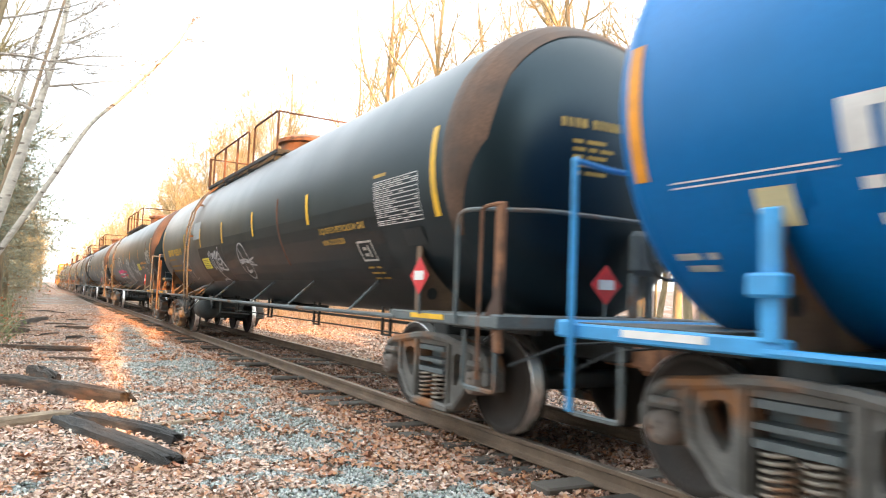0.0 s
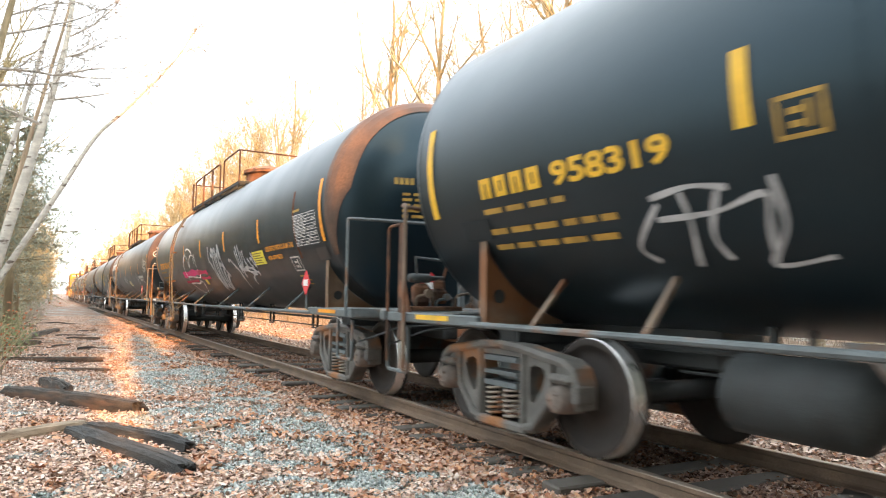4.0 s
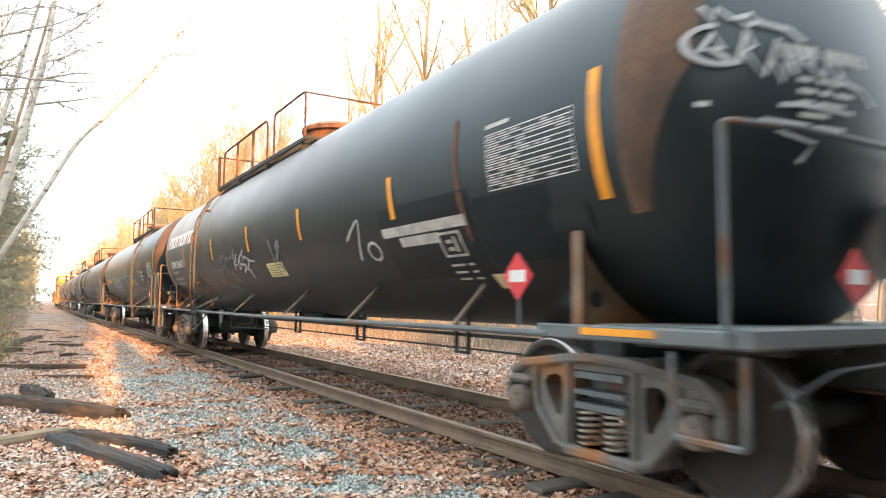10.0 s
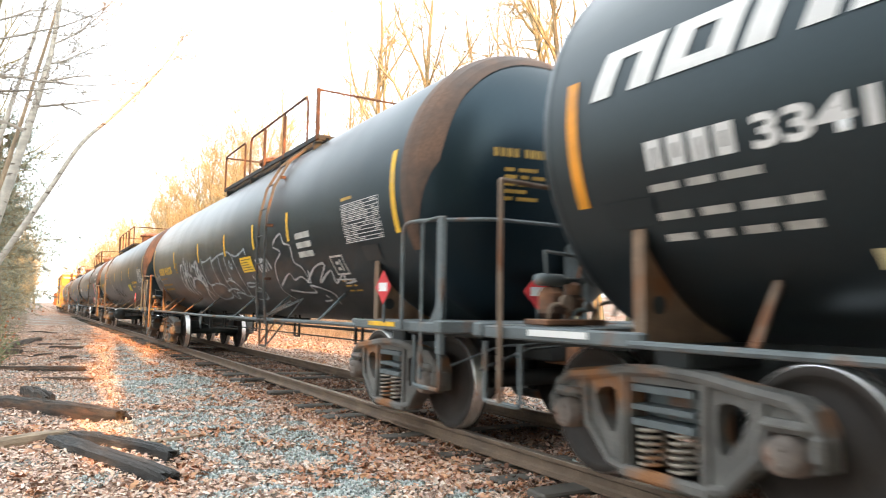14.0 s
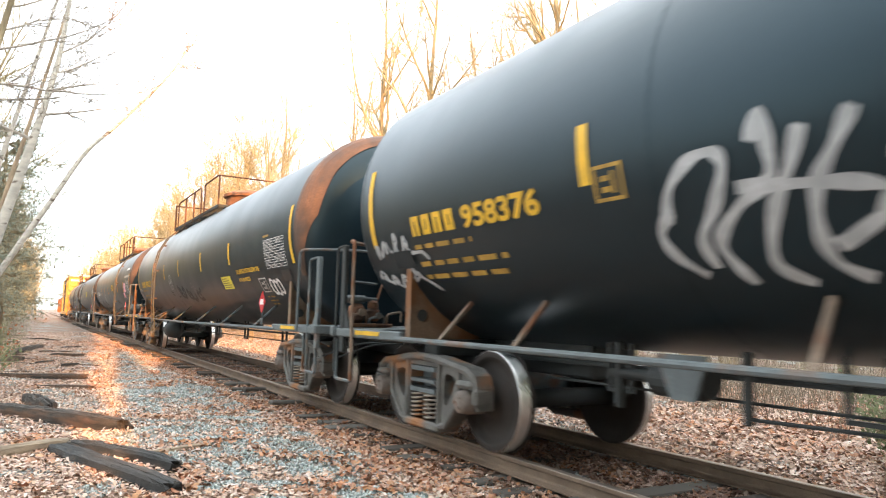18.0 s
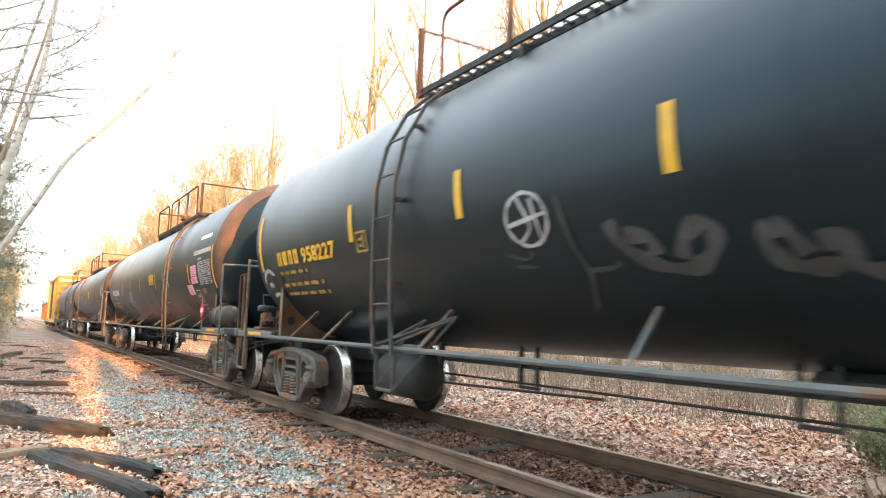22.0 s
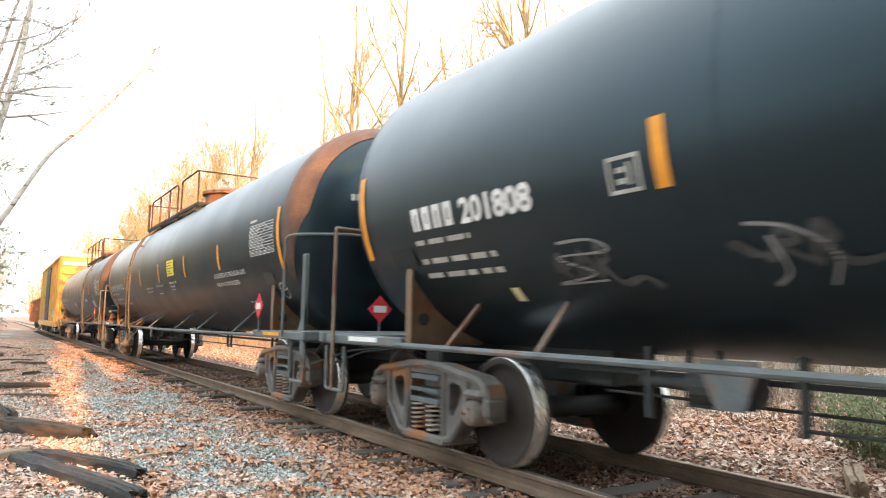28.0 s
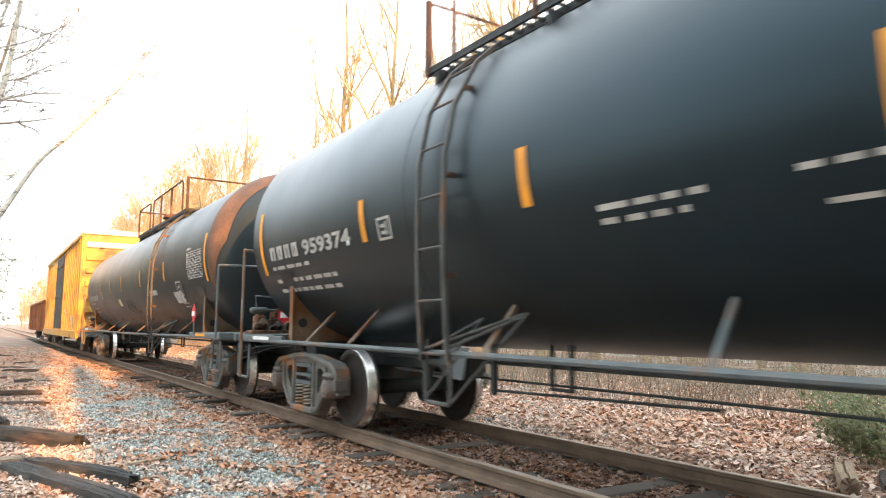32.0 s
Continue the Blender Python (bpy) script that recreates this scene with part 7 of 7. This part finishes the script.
# ---------------------------------------------------------------- undergrowth: dry stems and thin brush
def brush(name, label, spots, seed):
    r = random.Random(seed)
    s = Shape()
    for x, y, h, n in spots:
        for k in range(n):
            px, py = x + r.gauss(0, 0.35), y + r.gauss(0, 0.35)
            z = ground_height(px, py)
            w = r.uniform(0, 2 * math.pi)
            ln, le = h * r.uniform(0.4, 1.2), r.uniform(0.05, 0.5) if r.random() < 0.5 else r.uniform(0.4, 1.4)
            a = Vector((px, py, z - 0.02))
            b = a + Vector((math.cos(w) * le * 0.35, math.sin(w) * le * 0.35, 0.6)) * ln
            c = a + Vector((math.cos(w) * le, math.sin(w) * le, 0.9 - 0.3 * le)) * ln
            t = r.uniform(0.7, 1.3)
            s.tube([a, b, c], [0.005 * t, 0.004 * t, 0.002], 3, caps=False)
            if r.random() < 0.5:
                w2 = w + r.uniform(-1.2, 1.2)
                s.tube([b, b + Vector((math.cos(w2) * 0.3, math.sin(w2) * 0.3, r.uniform(0.05, 0.3))) * ln], [0.0035 * t, 0.0015], 3, caps=False)
    ob = new(name, mesh_of(name, s.v, s.f, DRY_GRASS))
    return tagged(ob, label, "undergrowth", "", "stuff")


r5 = random.Random(8)
brush("dry_brush", "pale dry stems and brush along the edge of the wood", [(r5.uniform(9.0, 15), r5.uniform(2, 40), r5.uniform(0.3, 1.0) ** 1.5 * 1.6, 15) for k in range(620)], 81)
brush("bank_grass", "dry grass and thin stems on the bank beside the track", [(r5.uniform(-5, -0.8), r5.uniform(11, 70), r5.uniform(0.4, 1.3), 12) for k in range(420)], 82)


# ---------------------------------------------------------------- old timbers and fallen wood
TIMBER = material("old_timber", (0.06, 0.052, 0.045), rough=0.85, var=0.65, scale=5, fine=45, bump=0.9, stretch=(1, 5, 5), tint=(0.16, 0.09, 0.055), tint_scale=1.6, tint_cut=(0.5, 0.68))
BLACK_TIMBER = material("tarred_timber", (0.026, 0.027, 0.027), rough=0.75, var=0.6, scale=5, fine=45, bump=0.9, stretch=(1, 5, 5), tint=(0.09, 0.075, 0.06), tint_scale=2.2, tint_cut=(0.54, 0.7))
PALE_WOOD = material("weathered_wood", (0.3, 0.23, 0.16), rough=0.85, var=0.3, scale=3, fine=30, bump=0.3, stretch=(1, 6, 6))


def timber(a, b, w, h, mat, label, seed, name="old_timber"):
    """A split and worn length of sleeper lying on the ground from a to b, with ragged ends and checks along its top."""
    r = random.Random(seed)
    a, b = Vector((*a, 0)), Vector((*b, 0))
    d = b - a
    n, s = max(8, int(d.length / 0.07)), Shape()
    outline = ((-0.5, 0), (-0.2, -0.05), (0.2, -0.05), (0.5, 0), (0.53, 0.35), (0.5, 0.75), (0.42, 0.96), (0.2, 1.0), (0.06, 0.99), (0.0, 0.9), (-0.06, 1.0), (-0.3, 1.02), (-0.46, 0.9), (-0.52, 0.5))
    ends = [[r.uniform(-0.045, 0.05) for q in outline] for k in range(2)]
    rows = []
    for k in range(n + 1):
        f = k / n
        e = 0.86 + 0.14 * min(1, 5 * f, 5 * (1 - f))
        row = []
        for q, (u, v) in enumerate(outline):
            jag = ends[0][q] * max(0, 1 - 6 * f) + ends[1][q] * max(0, 1 - 6 * (1 - f))
            bite = 1 - 0.5 * max(0, noise.noise((f * d.length * 3 + seed * 7, q * 0.5, 1.3)) - 0.12) + 0.07 * noise.noise((f * d.length * 14, q * 2.1, seed))
            row.append((d.length * f + jag, u * w * e * bite + 0.03 * w * math.sin(f * 5 + seed), v * h * e * bite - 0.01))
        rows.append(row + [row[0]])
    s.strip(rows)
    m = len(outline)
    for k, row in ((0, rows[0]), (n, rows[n])):
        c = tuple(sum(p[i] for p in row[:m]) / m for i in range(3))
        s.add(row[:m] + [(c[0] + (0.02 if k == 0 else -0.02), c[1], c[2])], [(i, (i + 1) % m, m) for i in range(m)])
    ob = tagged(new(name, mesh_of(name, s.v, s.f, mat)), label, "timber", "old timbers beside the track")
    ob.matrix_basis = pose(a.x, a.y, ground_height(a.x, a.y) - 0.005, 0, 0, math.degrees(math.atan2(d.y, d.x)))
    return ob


timber((-0.42, 10.7), (0.96, 8.62), 0.2, 0.16, TIMBER, "dark weathered railway timber with a pale broken end", 1)
timber((-0.02, 11.6), (0.26, 10.4), 0.17, 0.2, TIMBER, "short dark timber lying across another", 2)
timber((0.25, 7.6), (0.95, 5.55), 0.2, 0.12, BLACK_TIMBER, "dark split railway timber half sunk in leaves", 3)
timber((0.45, 7.75), (1.13, 6.35), 0.17, 0.13, BLACK_TIMBER, "dark short railway timber", 4)
timber((-0.5, 7.35), (0.37, 7.9), 0.16, 0.11, PALE_WOOD, "pale weathered timber among leaves", 5)
timber((0.3, 8.0), (0.52, 7.55), 0.14, 0.1, TIMBER, "dark stub of old timber", 6)
timber((-1.0, 15.9), (0.95, 15.3), 0.13, 0.1, TIMBER, "thin dark pole lying in the leaves", 7)
timber((0.1, 13.85), (0.95, 13.5), 0.12, 0.08, TIMBER, "thin dark stick lying in the leaves", 8)
timber((-0.7, 22.3), (0.25, 27.5), 0.2, 0.16, TIMBER, "long dark timber by the bank", 9)
timber((-1.2, 19.5), (-0.2, 20.6), 0.2, 0.2, TIMBER, "dark timber by the bank", 10)
timber((0.98, 7.05), (1.58, 7.28), 0.08, 0.06, PALE_WOOD, "pale broken branch on the leaves", 11)
timber((6.05, 2.9), (6.75, 3.3), 0.16, 0.18, PALE_WOOD, "splintered pale wood beside the far verge", 12)
timber((6.3, 2.7), (6.9, 3.0), 0.12, 0.1, TIMBER, "dark splintered wood beside the far verge", 13)
for k in range(16):
    x, y = rng.uniform(-1.2, 1.0), rng.uniform(14, 40)
    timber((x, y), (x + rng.uniform(0.3, 0.9), y + rng.uniform(-0.8, 0.8)), rng.uniform(0.06, 0.16), rng.uniform(0.05, 0.12), TIMBER, "dark scrap of old timber by the bank", 100 + k)
for k in range(14):
    x, y = rng.uniform(7.5, 12.5), rng.uniform(5, 24)
    timber((x, y), (x + rng.uniform(-0.8, 0.8), y + rng.uniform(-1, 1)), rng.uniform(0.04, 0.09), rng.uniform(0.04, 0.08), PALE_WOOD, "fallen dead branch on the leaves", 130 + k, "fallen_branch")


# ---------------------------------------------------------------- leaves and stones
LEAF = random_material("fallen_leaves", [(0.2, 0.115, 0.085), (0.5, 0.345, 0.265), (0.74, 0.58, 0.49), (0.82, 0.69, 0.6), (0.6, 0.3, 0.17), (0.4, 0.26, 0.19), (0.72, 0.56, 0.46), (0.64, 0.41, 0.28), (0.77, 0.63, 0.53), (0.28, 0.17, 0.125), (0.58, 0.42, 0.33)], 0.8)
ORANGE_LEAF = random_material("orange_leaves", [(0.3, 0.13, 0.08), (0.58, 0.28, 0.14), (0.5, 0.31, 0.22), (0.66, 0.36, 0.2), (0.24, 0.13, 0.09), (0.62, 0.45, 0.35), (0.42, 0.18, 0.1), (0.68, 0.5, 0.4)], 0.8)
STONE = random_material("ballast", [(0.14, 0.165, 0.16), (0.33, 0.38, 0.365), (0.53, 0.58, 0.56), (0.25, 0.29, 0.285), (0.66, 0.68, 0.65), (0.39, 0.375, 0.345)], 0.85)


def quick_mesh(name, v, f, mat, label, category):
    """Many loose pieces from arrays, each face with the same number of corners."""
    me = bpy.data.meshes.new(name)
    k = f.shape[1]
    me.vertices.add(len(v))
    me.vertices.foreach_set("co", v.astype(np.float32).ravel())
    me.loops.add(f.size)
    me.loops.foreach_set("vertex_index", f.astype(np.int32).ravel())
    me.polygons.add(len(f))
    me.polygons.foreach_set("loop_start", np.arange(0, f.size, k, dtype=np.int32))
    me.materials.append(mat)
    me.update(calc_edges=True)
    return tagged(new(name, me), label, category, "", "stuff")


def turned(g, n, tilt):
    a, b, c = g.uniform(0, 2 * np.pi, n), g.normal(0, tilt, n), g.normal(0, tilt, n)
    ca, sa, cb, sb, cc, sc = np.cos(a), np.sin(a), np.cos(b), np.sin(b), np.cos(c), np.sin(c)
    m = np.empty((n, 3, 3))
    m[:, 0] = np.stack([ca * cb, ca * sb * sc - sa * cc, ca * sb * cc + sa * sc], 1)
    m[:, 1] = np.stack([sa * cb, sa * sb * sc + ca * cc, sa * sb * cc - ca * sc], 1)
    m[:, 2] = np.stack([-sb, cb * sc, cb * cc], 1)
    return m


def gravel_share(x, y):
    """How much of the ground shows ballast: a band beside the ties and loose patches."""
    band = max(0.0, 1 - abs(x - 2.2) / 1.5) * 0.6
    return band + 0.35 * noise.noise((x * 0.55, y * 0.35, 9.0)) + 0.35 * noise.noise((x * 1.7, y * 1.4, 5.0))


def scatter(g, count, x0, x1, y0, y1, keep):
    out = []
    while len(out) < count:
        x, u = g.uniform(x0, x1), g.uniform(0, 1)
        y = y0 + (y1 - y0) * u * u if y0 >= 3 else y0 + (y1 - y0) * u
        if keep(x, y):
            out.append((x, y, ground_height(x, y)))
    return np.array(out)


def on_rail(x):
    return abs(abs(x - TRACK_X) - 0.7525) < 0.085


def leaves(name, count, area, seed, keep, lift=0.006, size=(0.018, 0.05), mat=None):
    g = np.random.default_rng(seed)
    p = scatter(g, count, *area, keep)
    n = len(p)
    base = np.array([(-1, 0, 0.05), (-0.55, 0.5, 0.16), (-0.1, 0.3, 0.06), (0.35, 0.55, 0.2), (1.05, 0, 0.12), (0.35, -0.55, 0.2), (-0.1, -0.3, 0.06), (-0.55, -0.5, 0.16)])
    v = base[None] * (g.uniform(0.75, 1.25, (n, 8, 3))) * g.uniform(*size, n)[:, None, None]
    v[:, :, 2] *= g.uniform(-1, 2.0, n)[:, None]
    v = np.einsum("nij,nkj->nki", turned(g, n, 0.38), v) + p[:, None]
    v[:, :, 2] += lift + g.uniform(0, 0.03, n)[:, None]
    fan = np.array([(0, 1, 7), (1, 2, 6), (1, 6, 7), (2, 3, 5), (2, 5, 6), (3, 4, 5)])
    f = (fan[None] + (np.arange(n) * 8)[:, None, None]).reshape(-1, 3)
    return quick_mesh(name, v.reshape(-1, 3), f, mat or LEAF, "fallen brown, tan and orange leaves", "leaves")


def drift(x, y):
    """Where fresh orange leaves lie thick."""
    return noise.noise((x * 1.5, y * 1.1, 7.7)) + 0.5 * noise.noise((x * 4.0, y * 3.2, 2.2))


leaves("fallen_leaves", 190000, (-3.5, 3.6, 3, 46), 5, lambda x, y: gravel_share(x, y) < 0.42 + 0.8 * noise.noise((x * 3.1, y * 3.1, 0)), size=(0.01, 0.032))
leaves("orange_leaves", 17000, (-3.0, 3.7, 3, 34), 12, lambda x, y: drift(x, y) > 0.22, 0.014, (0.018, 0.045), ORANGE_LEAF)
leaves("fallen_leaves", 70000, (3.4, 5.7, 3, 46), 6, lambda x, y: not on_rail(x) and noise.noise((x * 1.3, y * 1.3, 3)) > -0.45, 0.012, (0.014, 0.042), DARK_LEAF)
leaves("fallen_leaves", 13000, (2.8, 3.75, 3, 30), 8, lambda x, y: not on_rail(x) and noise.noise((x * 1.1, y * 0.9, 6)) > -0.1, 0.008, (0.016, 0.048), ORANGE_LEAF)
leaves("fallen_leaves", 30000, (-3.5, 10, -4, 3), 9, lambda x, y: not on_rail(x))
leaves("fallen_leaves", 120000, (5.4, 14, 3, 46), 7, lambda x, y: not on_rail(x), 0.006, (0.014, 0.046))
leaves("orange_leaves", 9000, (5.8, 12, 3, 30), 13, lambda x, y: drift(x, y) > 0.15, 0.014, (0.02, 0.055), ORANGE_LEAF)


def stones(name, count, area, seed, keep, size):
    g = np.random.default_rng(seed)
    p = scatter(g, count, *area, keep)
    n = len(p)
    base = np.array([(1, 0, 0), (-1, 0, 0), (0, 1, 0), (0, -1, 0), (0, 0, 1), (0, 0, -1), (0.6, 0.6, 0.5), (-0.6, 0.5, 0.55)])[:6]
    v = base[None] * g.uniform(0.6, 1.3, (n, 6, 3)) * g.uniform(*size, n)[:, None, None]
    v[:, :, :2] += g.normal(0, 0.3, (n, 6, 2)) * size[0]
    v = np.einsum("nij,nkj->nki", turned(g, n, 0.8), v) + p[:, None]
    v[:, :, 2] += 0.006
    fan = np.array([(0, 2, 4), (2, 1, 4), (1, 3, 4), (3, 0, 4), (2, 0, 5), (1, 2, 5), (3, 1, 5), (0, 3, 5)])
    f = (fan[None] + (np.arange(n) * 6)[:, None, None]).reshape(-1, 3)
    return quick_mesh(name, v.reshape(-1, 3), f, STONE, "loose blue-grey ballast stones", "gravel")


stones("ballast_stones", 42000, (-1.8, 3.4, 3, 26), 15, lambda x, y: gravel_share(x, y) > 0.24 + 0.8 * noise.noise((x * 3.1, y * 3.1, 0)), (0.008, 0.022))
stones("ballast_stones", 12000, (3.2, 5.9, 3, 22), 16, lambda x, y: not on_rail(x), (0.012, 0.028))
stones("ballast_stones", 5000, (5.9, 12, 3, 24), 17, lambda x, y: noise.noise((x * 0.6, y * 0.4, 2)) > 0.3, (0.012, 0.026))


# ---------------------------------------------------------------- unseen trees added behind the viewer, which shade the place
def sun_blocker(seed, height, radius):
    """A dense dark evergreen added out of view to block the sun, built of ragged skirts of boughs."""
    r = random.Random(seed)
    tree = thing("columnar_evergreen", "unseen columnar evergreen added to block the low sun", "tree", "columnar evergreens")
    part("trunk", Shape().tube([(0, 0, -0.2), (0, 0, height * 0.97)], [0.22, 0.03], 8), BARK, tree)
    s = Shape()
    n, sides = int(height * 1.3), 22
    for k in range(n):
        z = height * (0.0 + 0.96 * k / n)
        rad = radius * (1 - 0.7 * (k / n) ** 4)
        top, low = [], []
        for q in range(sides):
            w = 2 * math.pi * q / sides
            e = rad * (r.uniform(0.9, 1.0) if q % 2 else r.uniform(1.0, 1.08))
            low.append((e * math.cos(w), e * math.sin(w), z + r.uniform(-0.15, 0.15)))
            top.append((rad * 0.35 * math.cos(w), rad * 0.35 * math.sin(w), z + height / n * 1.5))
        s.strip([low + [low[0]], top + [top[0]]])
    part("crown_wood", s, NEEDLE, tree)
    return tree


def row_of(tree, xs, y, tall):
    for x in xs:
        copy_thing(tree, pose(x, y + rng.uniform(-0.2, 0.2), 0, 0, 0, rng.uniform(0, 360)) @ Matrix.Diagonal((1, 1, tall, 1)))


sp = sun_blocker(91, 10.3, 1.25)
sp.matrix_basis = pose(9.6, -12.2, 0)
GAP = -0.47                  # slot left between the added trees for the strip of low sun
row_of(sp, [GAP + 0.06 - 1.28 - 1.9 * k for k in range(13)], -10, 2.8)
row_of(sp, [GAP - 0.1 - 2.3 - 1.9 * k for k in range(13)], -12, 2.85)
row_of(sp, [GAP + 1.63 + 1.9 * k for k in range(13)], -10, 0.91)
row_of(sp, [GAP + 2.63 + 1.9 * k for k in range(13)], -12, 0.9)
copy_thing(sp, pose(GAP + 0.1 + 0.5, -10, 0, 0, 0, 50) @ Matrix.Diagonal((0.4, 0.4, 1.1, 1)))
copy_thing(sp, pose(GAP - 0.25, -14, 0, 0, 0, 10) @ Matrix.Diagonal((0.9, 0.9, 0.6, 1)))



# ---------------------------------------------------------------- motion
def rolled(t):
    i = min(int(t), len(TRAVEL) - 2)
    return TRAVEL[i] + (TRAVEL[i + 1] - TRAVEL[i]) * (t - i)


def motions():
    for car, s in CARS:
        walk(car, [(t, pose(TRACK_X, s - TRAVEL[t], 0)) for t in range(33)])
        for w in [c for c in car.children if c.name.startswith("wheelset")]:
            y, z = w.location.y, w.location.z
            walk(w, [(k * 0.125, pose(0, y, z, math.degrees(rolled(k * 0.125) / WHEEL_R) % 360)) for k in range(257)])


motions()
